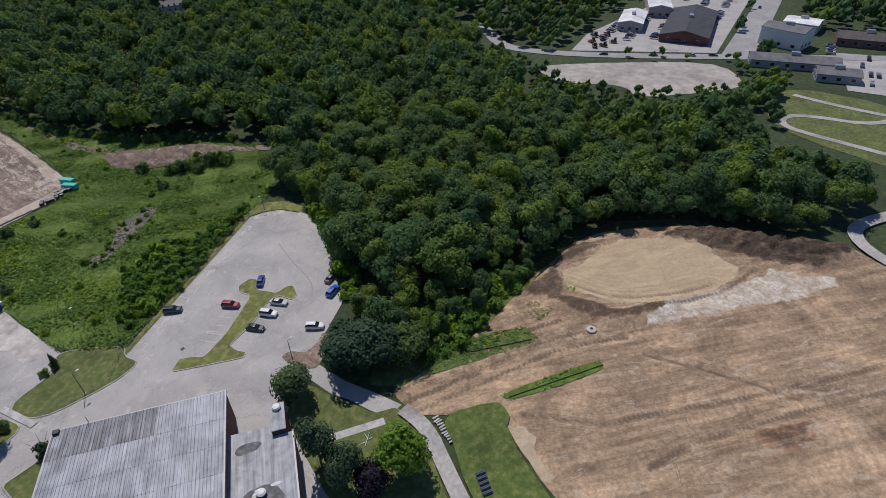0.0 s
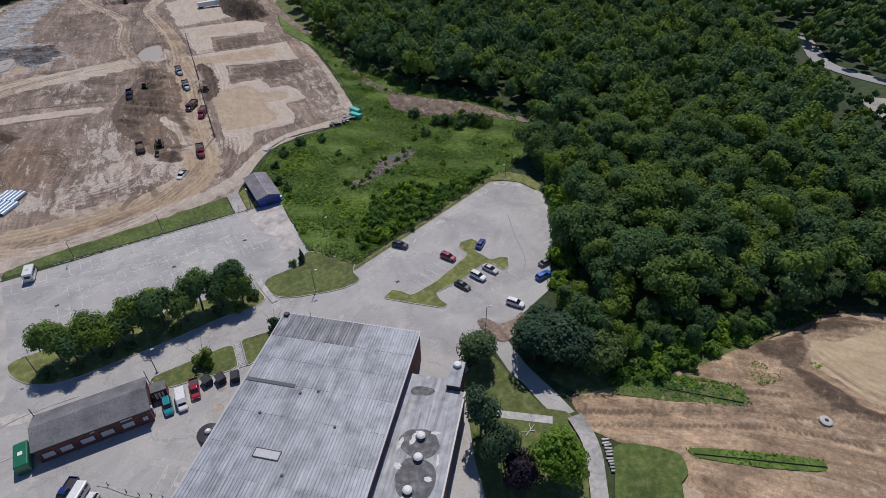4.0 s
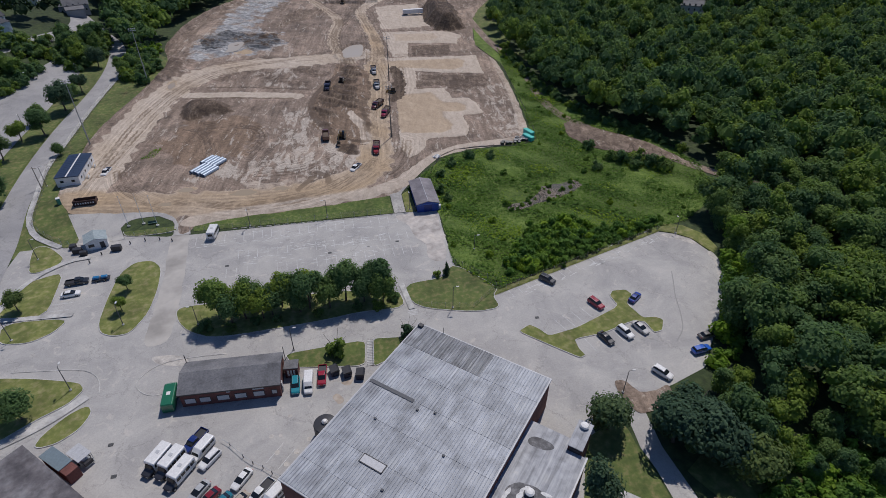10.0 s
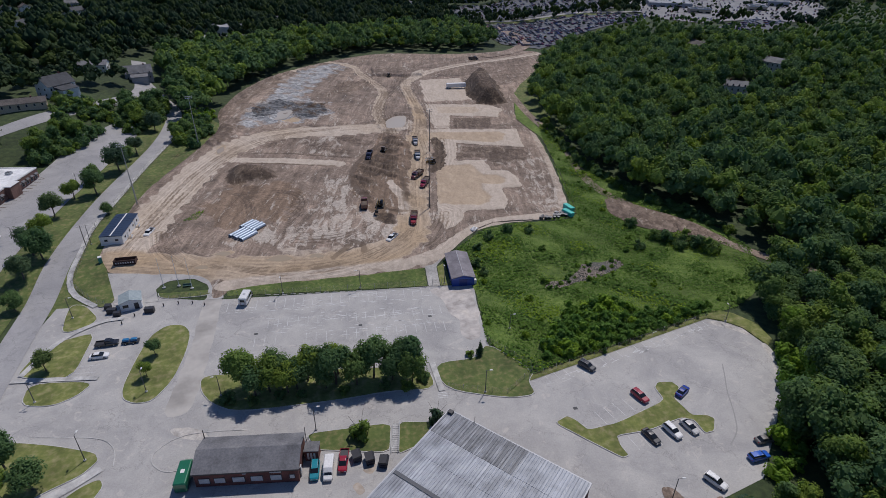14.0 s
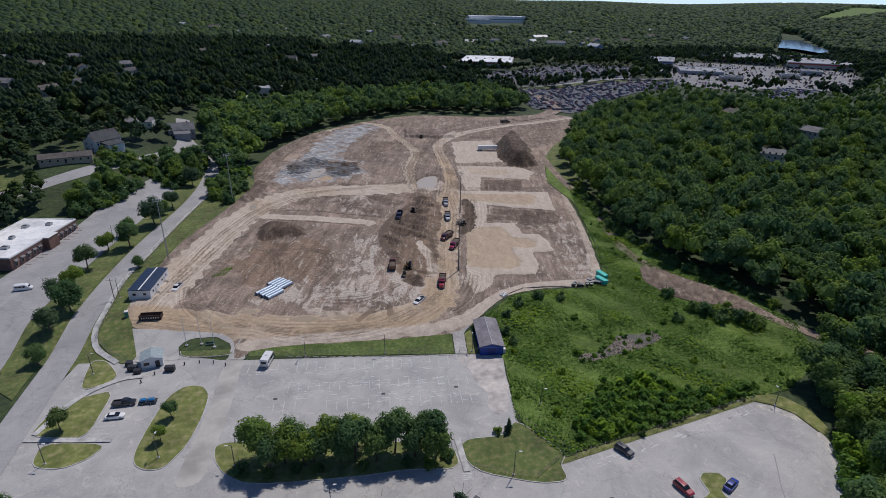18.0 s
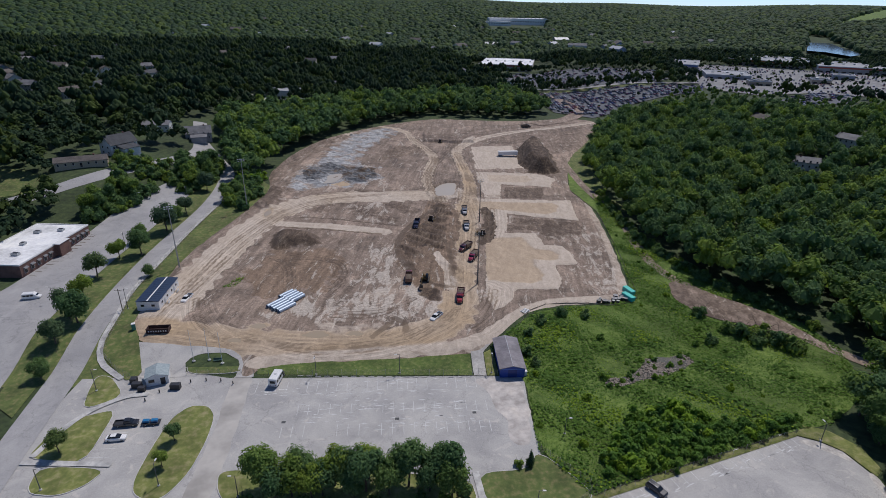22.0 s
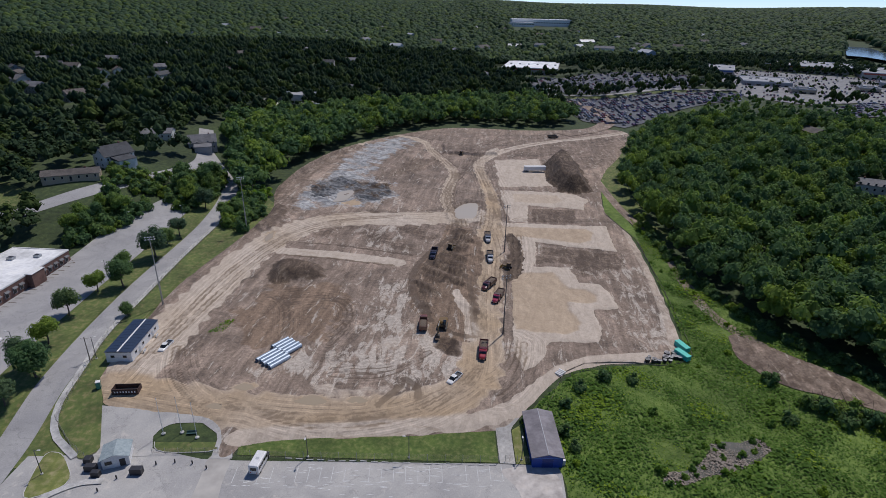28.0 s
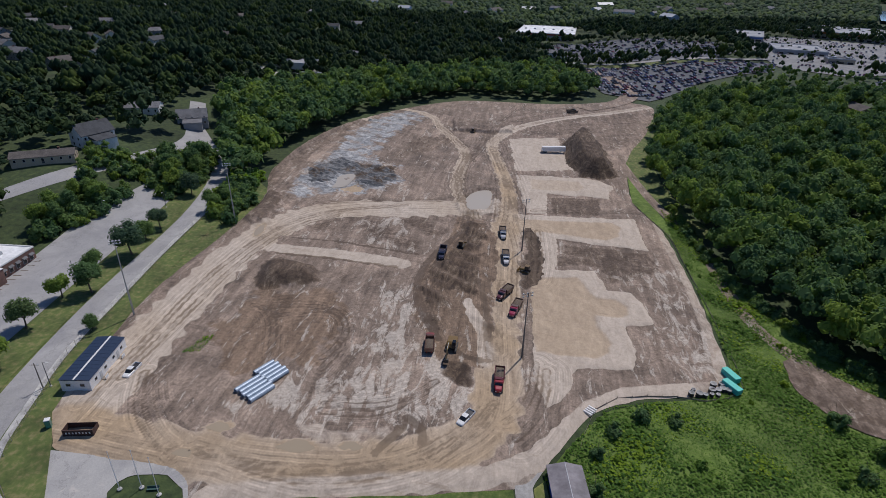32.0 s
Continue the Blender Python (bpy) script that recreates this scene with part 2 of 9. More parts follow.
# asphalt of the far lots, darkened and blued to carry a cloud's shade
M_ASPHALT_SHADED = asphalt("shaded_asphalt", (0.075, 0.08, 0.09), (0.13, 0.135, 0.145), (0.1, 0.1, 0.1))
M_CONCRETE = grain("concrete", (0.38, 0.37, 0.35), (0.46, 0.45, 0.43), (0.55, 0.54, 0.51), 1.5, 0.85, big=0.3)
M_GRAVEL = grain("gravel", (0.3, 0.29, 0.27), (0.4, 0.385, 0.36), (0.5, 0.48, 0.45), 1.2, 0.95, big=0.08)
M_MARK = grain("road_marking", (0.36, 0.36, 0.355), (0.52, 0.52, 0.51), (0.66, 0.66, 0.64), 1.6, 0.8)
M_SOIL = soil("graded_earth", -9, (0.228, 0.172, 0.132), (0.46, 0.385, 0.31), (0.385, 0.283, 0.18), (0.49, 0.435, 0.37), (0.19, 0.132, 0.09))
M_FIELD = soil("stripped_field_earth", 42, (0.325, 0.228, 0.143), (0.47, 0.368, 0.25), (0.44, 0.335, 0.205), (0.43, 0.345, 0.25), (0.27, 0.162, 0.095), True)
M_BRICK = grain("red_brick", (0.11, 0.045, 0.038), (0.16, 0.062, 0.052), (0.2, 0.085, 0.07), 6.0, 0.9, big=0.4, space="object")
M_BARK = grain("bark", (0.05, 0.038, 0.028), (0.085, 0.066, 0.05), (0.13, 0.105, 0.08), 5.0, 0.95, space="object")
M_LEAF = foliage("leaves", (0.08, 0.132, 0.05), (0.122, 0.19, 0.072), (0.175, 0.25, 0.098), 0.45)
M_LEAF_DARK = foliage("dark_leaves", (0.055, 0.09, 0.05), (0.09, 0.135, 0.075), (0.14, 0.19, 0.1), 0.4)
M_MEADOW_LEAF = foliage("meadow_leaves", (0.084, 0.15, 0.02), (0.122, 0.198, 0.031), (0.16, 0.242, 0.052), 0.4)
M_LEAF_PLUM = foliage("plum_leaves", (0.014, 0.01, 0.017), (0.022, 0.016, 0.026), (0.04, 0.028, 0.042), 0)
M_LEAF_BRIGHT = foliage("bright_leaves", (0.075, 0.145, 0.02), (0.125, 0.22, 0.038), (0.19, 0.29, 0.07), 0.4)
# leaves of the far hills, a copy with the woods' shade coloured in
M_CANOPY_SHADED = foliage("shaded_far_leaves", (0.026, 0.046, 0.022), (0.036, 0.062, 0.028), (0.052, 0.085, 0.034), 0.1)
# darker copy of the leaves: cloud shade over the town put into the colour
M_TOWN_LEAF_SHADED = foliage("shaded_town_leaves", (0.025, 0.045, 0.02), (0.036, 0.06, 0.027), (0.055, 0.085, 0.036), 0.2)
M_WATER, _wn, _wb = nodes_of("water")
_wb.inputs["Base Color"].default_value, _wb.inputs["Roughness"].default_value = (0.09, 0.12, 0.15, 1), 0.12

# ---- terrain ----


def ss(a, b, v):
    u = np.clip((np.asarray(v, float) - a) / (b - a), 0, 1)
    return u * u * (3 - 2 * u)


def height(x, y):
    """Height of the ground: level round the lots, a rise to the building site, hills to both sides and at the horizon."""
    x, y = np.asarray(x, float), np.asarray(y, float)
    z = 2.3 * ss(112, 135, y) * (1 - 0.75 * ss(25, 95, x)) + 3.2 * ss(150, 360, y)
    z = z + 13 * ss(-105, -170, x) * ss(200, 290, y)
    z = z + 13 * ss(180, 290, x) * ss(230, 330, y)
    r = np.hypot(x, y)
    a = np.arctan2(x, y)
    far = 92 + 40 * ss(0.15, -0.5, a) + 7 * np.sin(a * 9 + 1) + 5 * np.sin(a * 23)
    z = z + far * ss(1300, 4600, r)
    return z


def hz(x, y):
    return float(height(x, y))


def part(name, bm, material, parent=None, label="", smooth=False):
    """Links a bmesh as one mesh object under a thing or a part."""
    me = bpy.data.meshes.new(name)
    bm.to_mesh(me)
    bm.free()
    me.materials.append(material)
    if smooth:
        me.polygons.foreach_set("use_smooth", [True] * len(me.polygons))
    ob = new(name, me)
    if parent:
        ob.parent = parent
    if label:
        ob["label"] = label
    return ob


def mesh_object(name, verts, faces, material, parent=None, tint=None, smooth=False):
    """A mesh from arrays of corners and of quads."""
    me = bpy.data.meshes.new(name)
    verts, faces = np.asarray(verts, np.float32), np.asarray(faces, np.int32)
    k = faces.shape[1]
    me.vertices.add(len(verts))
    me.vertices.foreach_set("co", verts.ravel())
    me.loops.add(faces.size)
    me.loops.foreach_set("vertex_index", faces.ravel())
    me.polygons.add(len(faces))
    me.polygons.foreach_set("loop_start", np.arange(0, faces.size, k, dtype=np.int32))
    me.polygons.foreach_set("use_smooth", np.full(len(faces), smooth))
    if tint is not None:
        at = me.attributes.new("tint", "FLOAT", "POINT")
        at.data.foreach_set("value", np.asarray(tint, np.float32))
    me.update(calc_edges=True)
    me.materials.append(material)
    ob = new(name, me)
    if parent:
        ob.parent = parent
    return ob


def spread(lo, hi, fine_lo, fine_hi, step, grow=1.25):
    """Grid lines: even within the fine stretch, ever wider outside it."""
    mid = list(np.arange(fine_lo, fine_hi + 0.1, step))
    s, up = step, []
    v = mid[-1]
    while v < hi:
        s *= grow
        v += s
        up.append(min(v, hi))
    s, down = step, []
    v = mid[0]
    while v > lo:
        s *= grow
        v -= s
        down.append(max(v, lo))
    return np.array(down[::-1] + mid + up)


def inside(poly, x, y):
    p = np.asarray(poly, float)
    q = np.roll(p, -1, 0)
    x, y = np.asarray(x, float), np.asarray(y, float)
    odd = np.zeros(x.shape, bool)
    for (ax, ay), (bx, by) in zip(p, q):
        cross = (ay > y) != (by > y)
        with np.errstate(divide="ignore", invalid="ignore"):
            at = (bx - ax) * (y - ay) / (by - ay) + ax
        odd ^= cross & (x < at)
    return odd


def edge_point(poly, x, y):
    """The nearest point of the outline, and how far it is."""
    p = np.asarray(poly, float)
    q = np.roll(p, -1, 0)
    best = np.full(x.shape, 1e18)
    bx, by = x.copy(), y.copy()
    for a, b in zip(p, q):
        d = b - a
        t = np.clip(((x - a[0]) * d[0] + (y - a[1]) * d[1]) / max(d @ d, 1e-9), 0, 1)
        px, py = a[0] + t * d[0], a[1] + t * d[1]
        e = (px - x) ** 2 + (py - y) ** 2
        near = e < best
        best, bx, by = np.where(near, e, best), np.where(near, px, bx), np.where(near, py, by)
    return bx, by, np.sqrt(best)


def ragged(poly, step=2.5, amount=0.6, seed=0):
    """The outline with rounded corners and natural unevenness."""
    p = [Vector(v) for v in poly]
    for _ in range(2):
        p = [w for i, v in enumerate(p) for w in (v.lerp(p[(i + 1) % len(p)], 0.22), v.lerp(p[(i + 1) % len(p)], 0.78))]
    out = []
    for i, v in enumerate(p):
        w = p[(i + 1) % len(p)]
        n = max(1, int((w - v).length / step))
        for k in range(n):
            u = v.lerp(w, k / n)
            e = noise.noise_vector((u.x * 0.17, u.y * 0.17, seed * 3.1)) * amount + noise.noise_vector((u.x * 0.6, u.y * 0.6, seed * 5.7)) * amount * 0.5
            out.append((u.x + e.x, u.y + e.y))
    return out


def rounded(poly, times=2, cut=0.2):
    p = [Vector(v) for v in poly]
    for _ in range(times):
        p = [w for i, v in enumerate(p) for w in (v.lerp(p[(i + 1) % len(p)], cut), v.lerp(p[(i + 1) % len(p)], 1 - cut))]
    return [(v.x, v.y) for v in p]


def flat(name, poly, material, up=0.05, deep=0.3, parent=None, label=""):
    """A level slab with the given outline, its top at the height up."""
    bm = bmesh.new()
    area = sum(a[0] * b[1] - b[0] * a[1] for a, b in zip(poly, poly[1:] + poly[:1]))
    pts = list(poly) if area > 0 else list(poly)[::-1]
    top = [bm.verts.new((x, y, up)) for x, y in pts]
    low = [bm.verts.new((x, y, up - deep)) for x, y in pts]
    for a, b, c in tessellate_polygon([[Vector((x, y, 0)) for x, y in pts]]):
        f = bm.faces.new((top[a], top[b], top[c]))
        f.normal_update()
        if f.normal.z < 0:
            f.normal_flip()
    for i in range(len(top)):
        j = (i + 1) % len(top)
        bm.faces.new((top[i], low[i], low[j], top[j]))
    ob = part(name, bm, material, parent, label)
    return ob


def drape(name, poly, material, up=0.05, step=4.0, parent=None, lift=None, colours=None):
    """A sheet that follows the ground within the outline."""
    p = np.asarray(poly, float)
    lo, hi = p.min(0) - step, p.max(0) + step
    gx, gy = np.meshgrid(np.arange(lo[0], hi[0], step), np.arange(lo[1], hi[1], step))
    ny, nx = gx.shape
    x, y = gx.ravel(), gy.ravel()
    isin = inside(poly, x, y)
    c = (np.arange(ny - 1)[:, None] * nx + np.arange(nx - 1)[None]).ravel()
    cells = np.stack([c, c + 1, c + nx + 1, c + nx], 1)
    cells = cells[isin[cells].any(1)]
    used, cells = np.unique(cells, return_inverse=True)
    cells = cells.reshape(-1, 4)
    x, y, isin = x[used], y[used], isin[used]
    ex, ey, ed = edge_point(poly, x, y)
    x, y, ed = np.where(isin, x, ex), np.where(isin, y, ey), np.where(isin, ed, 0)
    z = height(x, y) + up
    if lift:
        z = z + lift(x, y, ed)
    ob = mesh_object(name, np.stack([x, y, z], 1), cells, material, parent, smooth=True)
    if colours:
        layers = np.asarray(colours(x, y, ed), np.float32)
        for k, layer in enumerate(("soil", "earth")[:layers.shape[1] // 4]):
            at = ob.data.attributes.new(layer, "FLOAT_COLOR", "POINT")
            at.data.foreach_set("color", np.ascontiguousarray(layers[:, 4 * k:4 * k + 4]).ravel())
    return ob


def band(line, width):
    """The outline of a strip of that width along a line."""
    p = [Vector(v) for v in line]
    left, right = [], []
    for i, v in enumerate(p):
        d = (p[min(i + 1, len(p) - 1)] - p[max(i - 1, 0)]).normalized()
        n = Vector((-d.y, d.x)) * width / 2
        left.append(v + n), right.append(v - n)
    return [(v.x, v.y) for v in left + right[::-1]]


def glide(line, times=2):
    """A smoother line through about the same points, with the same ends."""
    p = [Vector(v) for v in line]
    for _ in range(times):
        q = [p[0]]
        for a, b in zip(p, p[1:]):
            q += [a.lerp(b, 0.25), a.lerp(b, 0.75)]
        p = q + [p[-1]]
    return [(v.x, v.y) for v in p]


_gx, _gy = spread(-4700, 4700, -240, 400, 4), spread(-2500, 4700, -150, 560, 4)
_X, _Y = np.meshgrid(_gx, _gy)
_c = (np.arange(len(_gy) - 1)[:, None] * len(_gx) + np.arange(len(_gx) - 1)[None]).ravel()
ground = mesh_object("ground", np.stack([_X.ravel(), _Y.ravel(), height(_X, _Y).ravel()], 1), np.stack([_c, _c + 1, _c + len(_gx) + 1, _c + len(_gx)], 1), M_GROUND, smooth=True)
tagged(ground, "green undergrowth and grass covering the land", "ground", kind="structure")
# ---- roads, lots and lawns ----
MARSH = [(33, 129), (45, 142), (70, 146), (83, 152), (90, 190), (97, 235), (103, 266), (106, 240), (107, 205), (110, 186), (116, 168), (129, 148), (136, 118), (128, 96), (108, 84), (97, 83), (40, 65), (31, 79), (34, 108), (25, 121)]
tagged(drape("meadow", ragged(MARSH, seed=1), M_MEADOW, 0.1, 3.0), "tall bright green meadow beside the building site", "meadow", kind="structure")

PAVED = [(-42, 110), (18.9, 108.6), (33.4, 107.8), (32.4, 98), (31.5, 79), (31, 60), (38.5, 58.5), (38.3, 63.2), (96.5, 80.8), (101, 78.5), (104.5, 75), (106.5, 66), (106, 60), (99, 51), (89, 40), (78, 28.5), (68, 25.6), (63.3, 24.7), (59.6, 24.5), (58.4, 20), (57.4, 12), (58, 2), (58, -3), (54, -2.4), (53.6, 2), (53.7, 7.7), (53.1, 12.7), (54, 19), (53.2, 22.5), (46, 20), (44, -20), (20, -45), (-95, -20), (-95, 40), (-110, 62), (-108, 72), (-92, 76), (-90, 112), (-74, 117), (-50, 110.5)]
pavement = tagged(flat("pavement", PAVED, M_ASPHALT, 0.06, 0.5), "worn pale grey asphalt of lots and lanes", "pavement", kind="structure")

ISLANDS = [
    ("lawn", [(15.7, 72.6), (28, 73), (31, 79), (40.5, 66), (38, 62.8), (38.7, 58.1), (31.8, 57.9), (17.4, 62.9)], "mown grass verge between the lots", 0.2),
    ("lawn", [(-56.3, 98.8), (-51.7, 98.6), (-48.8, 94.5), (-48.1, 85.5), (-48.8, 75.5), (-51.7, 68.9), (-55.4, 68.6), (-58.6, 70.5), (-60, 74.4), (-60.1, 83.5), (-59.4, 94.2)], "long oval grass island with kerb", 0.2),
    ("lawn", [(-42.1, 75.5), (-37, 76.1), (13.8, 72.2), (15.2, 63.4), (3.8, 64.4), (-7.6, 63.1), (-31.5, 62.5), (-37.8, 66.2), (-41, 70.6)], "grass strip under a row of trees", 0.2),
    ("lawn", [(40.4, 48.8), (43.7, 50.4), (45.3, 48.8), (47, 45.7), (54.7, 46.8), (68.6, 51.8), (68.3, 56.2), (69.9, 57.8), (73.4, 57.5), (74.3, 55.4), (71, 52.4), (72.5, 46.5), (75.8, 46.1), (77.1, 44.8), (74.9, 41.5), (72.6, 41.2), (72.3, 45.1), (69.5, 46.2), (60.6, 43.8), (52.6, 43.4), (52.3, 40.4), (52.9, 37.9), (51.4, 37.5), (45.2, 43.8)], "crooked grass island between parking rows", 0.12),
    ("lawn", [(-64, 118.5), (-60.5, 121), (-53.9, 121.4), (-49.1, 117.9), (-46.6, 112.8), (-61.6, 112.4)], "round lawn with flagpoles by the gate", 0.2),
    ("lawn", [(-86.5, 112.9), (-82.4, 112.3), (-75.2, 103.6), (-83.2, 98.3), (-85.6, 106.6)], "three-cornered grass island by the gate", 0.2),
    ("lawn", [(-74.5, 98.3), (-73.4, 79.7), (-87.1, 81.9), (-86.4, 89.3), (-82.7, 95.3)], "grass island beside the parking row", 0.15),
    ("lawn", [(-81.3, 71.6), (-82.7, 79.2), (-67.5, 77.8), (-69.7, 73.2), (-74.2, 70.5)], "low grass island at the road corner", 0.2),
    ("lawn", [(-95, 62), (-76.5, 60), (-67.9, 57.8), (-59.2, 54.8), (-57.7, 52.6), (-59.8, 49.2), (-65.3, 46), (-72, 41), (-95, 38)], "grass corner with trees beside the service road", 0.15),
    ("lawn", [(-63.2, 39.4), (-62.4, 41.9), (-59, 46), (-55.7, 47.8), (-54.4, 45.7), (-55.7, 41.8), (-59.1, 39.2), (-62, 38.8)], "small dry grass island", 0.2),
    ("lawn", [(-15.1, 53.6), (3.4, 54.1), (2.5, 46), (-13.2, 49)], "grass bank above the service yard", 0.1),
    ("lawn", [(5.4, 54.1), (12.7, 53), (10, 47.5), (4.3, 45.3)], "grass bank beside the steps", 0.1),
]


def island(name, poly, label, cut):
    out = rounded(poly, 2, cut)
    lawn = tagged(flat(name, out, M_LAWN if "bank" in label or "flagpoles" in label or "verge" in label else M_DRY_LAWN, 0.2, 0.2), label, "lawn", kind="structure")
    c = Vector((sum(p[0] for p in out) / len(out), sum(p[1] for p in out) / len(out)))
    bm = bmesh.new()
    area = sum(a[0] * b[1] - b[0] * a[1] for a, b in zip(out, out[1:] + out[:1]))
    pts = [Vector(p) for p in (out if area > 0 else out[::-1])]
    ring = []
    for i, v in enumerate(pts):
        d = (pts[(i + 1) % len(pts)] - pts[i - 1]).normalized()
        n = Vector((d.y, -d.x))
        ring.append([bm.verts.new((v.x + n.x * o, v.y + n.y * o, z)) for o, z in ((0.0, 0.22), (0.18, 0.22), (0.2, 0.05))])
    for a, b in zip(ring, ring[1:] + ring[:1]):
        for k in range(2):
            bm.faces.new((a[k], a[k + 1], b[k + 1], b[k]))
    part("kerb", bm, M_CONCRETE, lawn)
    return lawn


for _i in ISLANDS:
    island(*_i)
tagged(drape("drive", [(19.2, 108.6), (22.8, 108.3), (23.2, 119.5), (26, 123), (20, 121.5), (19.4, 119)], M_GRAVEL, 0.2, 1.2), "pale gravel drive from the lot to the site", "drive", kind="structure")
tagged(drape("verge", [(23, 108.4), (26.4, 108.2), (26.2, 121), (23.4, 119)], M_DRY_LAWN, 0.17, 1.2), "weedy strip beside the blue shed", "verge", kind="structure")
strip = tagged(drape("lawn", [(-42.3, 111.7), (-42.9, 115.3), (-34.9, 116.4), (-5.4, 117.5), (19, 118.8), (18.9, 108.8)], M_VERDANT, 0.12, 1.5), "long mown grass strip behind the fence", "lawn", kind="structure")
tagged(drape("lawn", [(-131, 110), (-131, 200), (-130, 262), (-118, 282), (-100, 300), (-84, 292), (-70, 272), (-76, 240), (-86, 195), (-86, 140), (-83, 131), (-79, 118), (-82, 110), (-89, 108)], M_LAWN, 0.05, 3.0), "rough grass between the roads and the site", "lawn", kind="structure")
tagged(drape("lawn", [(-91, 144.9), (-82, 129.6), (-74.5, 113.2), (-77.5, 110.1), (-89.5, 122), (-93, 134.6), (-95.5, 150), (-96.6, 182), (-95.6, 205), (-93.5, 228), (-92.5, 250), (-84, 250), (-88.5, 195), (-89, 172)], M_LAWN, 0.25, 2.0), "mown grass along the site fence", "lawn", kind="structure")

for _l, _t in (([(38.6, 62.9), (96.6, 80.5), (97.4, 82.2), (39, 64.8)], "narrow dry verge under the lot fence"), ([(96.6, 81), (101, 78.9), (104.7, 75.2), (106.7, 67), (109.5, 69), (110, 76), (106, 82), (101, 84.5)], "dry grass corner at the lot's far end")):
    tagged(drape("verge", _l, M_DRY_LAWN, 0.16, 1.2), _t, "verge", kind="structure")

# ---- building site ground ----
SITE = [(-81, 127), (-82, 130), (-88, 137), (-88.8, 173), (-88, 194), (-78, 236), (-72, 270), (-80, 300), (-75, 326), (-61, 376), (-25, 435), (18, 468), (54, 468), (110, 470), (146, 484), (172, 470), (154, 424), (136, 384), (109, 338), (91, 274), (97, 251), (90.7, 197), (83.8, 162), (79.4, 148.7), (67.4, 146.8), (51, 144.7), (40.4, 139.6), (31, 129), (24, 120.5), (20, 118.7), (-5, 117.2), (-35, 116), (-43, 114), (-43.5, 110.8), (-47, 110.8), (-48, 119), (-54, 123.5), (-64, 124.5)]


def blob(poly, x, y, soft):
    """1 inside the outline, falling to 0 over soft metres, with uneven edges."""
    _, _, d = edge_point(poly, x, y)
    d = np.where(inside(poly, x, y), -d, d)
    return ss(soft, -soft, d + soft * 0.8 * wob(x, y, 0.13) + soft * 0.5 * wob(x, y, 0.5))


def smooth_blob(poly, x, y, soft):
    _, _, d = edge_point(poly, x, y)
    return ss(0, -2 * soft, np.where(inside(poly, x, y), -d, d))


def wob(x, y, f):
    return (np.sin(x * f * 1.7 + np.sin(y * f * 1.1) * 2.1) * np.cos(y * f * 1.3 + np.sin(x * f * 0.7) * 1.9) + 0.5 * np.sin((x + y) * f * 2.9 + 1.3)) / 1.5


def near_line(line, x, y):
    best = np.full(np.shape(x), 1e9)
    for a, b in zip(line, line[1:]):
        a, b = np.array(a), np.array(b)
        d = b - a
        t = np.clip(((x - a[0]) * d[0] + (y - a[1]) * d[1]) / (d @ d), 0, 1)
        best = np.minimum(best, np.hypot(a[0] + t * d[0] - x, a[1] + t * d[1] - y))
    return best


PAD_A = [(36, 207.4), (58.9, 209.3), (59.8, 196.5), (67.2, 195.4), (68.6, 189), (69.4, 177.4), (59.5, 176.6), (59.2, 167.7), (58.3, 161.6), (55.3, 156.2), (40.8, 155.4), (38.8, 153.3), (37.2, 147.3), (33.3, 143), (29.5, 140), (28.5, 150), (29.2, 159.4)]
PAD_B = [(36, 254), (86.9, 254), (83.3, 226.2), (49.7, 232.3), (47.9, 219.2), (43.7, 208), (38.8, 206.9), (42.1, 232), (36, 234)]
PAD_C = [(42, 301.2), (78.6, 301.1), (84.3, 298.5), (88, 290), (81.8, 275.9), (54.2, 278.2), (49.8, 255.5), (41.5, 256)]
PAD_D = [(46, 364), (77, 373), (74, 333), (76.5, 313), (43, 308)]
PAD_A2 = [(34, 202.2), (51.4, 203.7), (53.4, 195), (54.9, 191.5), (61.1, 190.9), (63.7, 186.9), (62.2, 181.8), (57.3, 180.7), (51.9, 181), (51, 176.1), (52.2, 171.7), (53.1, 167.3), (51.1, 163), (47.5, 160.1), (38.6, 160.5), (30.6, 162.3), (30, 180)]
CHURN = [(14, 247.9), (22.1, 244.2), (25.5, 224.7), (23.5, 206.9), (20.2, 191.4), (18.4, 176), (14.7, 190), (9.6, 193.5), (5.6, 192), (5.4, 181), (3.4, 172), (-0.6, 178), (-2.4, 192.7), (-0.5, 205.5), (8, 222)]
CHURN_B = [(31.4, 213.6), (36.6, 222.6), (35, 240), (41.8, 243), (43.5, 225.7), (40.8, 207.7), (37.2, 196.8), (29.3, 196.1), (32.1, 203.2)]
ROCK = [(-66, 272), (-66, 287.6), (-60, 317.3), (-51.5, 360.9), (-39, 403.6), (-25, 424.2), (-4, 432), (0, 428), (-9.5, 390.7), (-24, 362.6), (-29.4, 333.6), (-30, 318), (-16, 312), (-14, 292), (-22, 276), (-50.6, 268.3)]
MOUND = [(77.2, 360.5), (85.3, 376), (96, 388), (101, 364.1), (99, 340.9), (95, 305.8), (84.6, 299), (75.2, 303.7), (72.5, 323.6)]
DARK_MID = [(-58.2, 200.1), (-58.7, 209), (-52.7, 214.4), (-39.4, 209.6), (-34, 197.6), (-44.4, 193.7), (-54.8, 193.5)]
DARK_W = [(-76.2, 247.6), (-82.3, 269.1), (-72.5, 276.2), (-62.4, 269.8), (-63.6, 253.9), (-65.9, 239.6)]
INNER = [(-68, 148), (-66, 200), (-58, 214), (-36, 214), (-8, 202), (-4, 180), (4, 160), (6, 146), (-10, 136), (-40, 133), (-58, 138)]
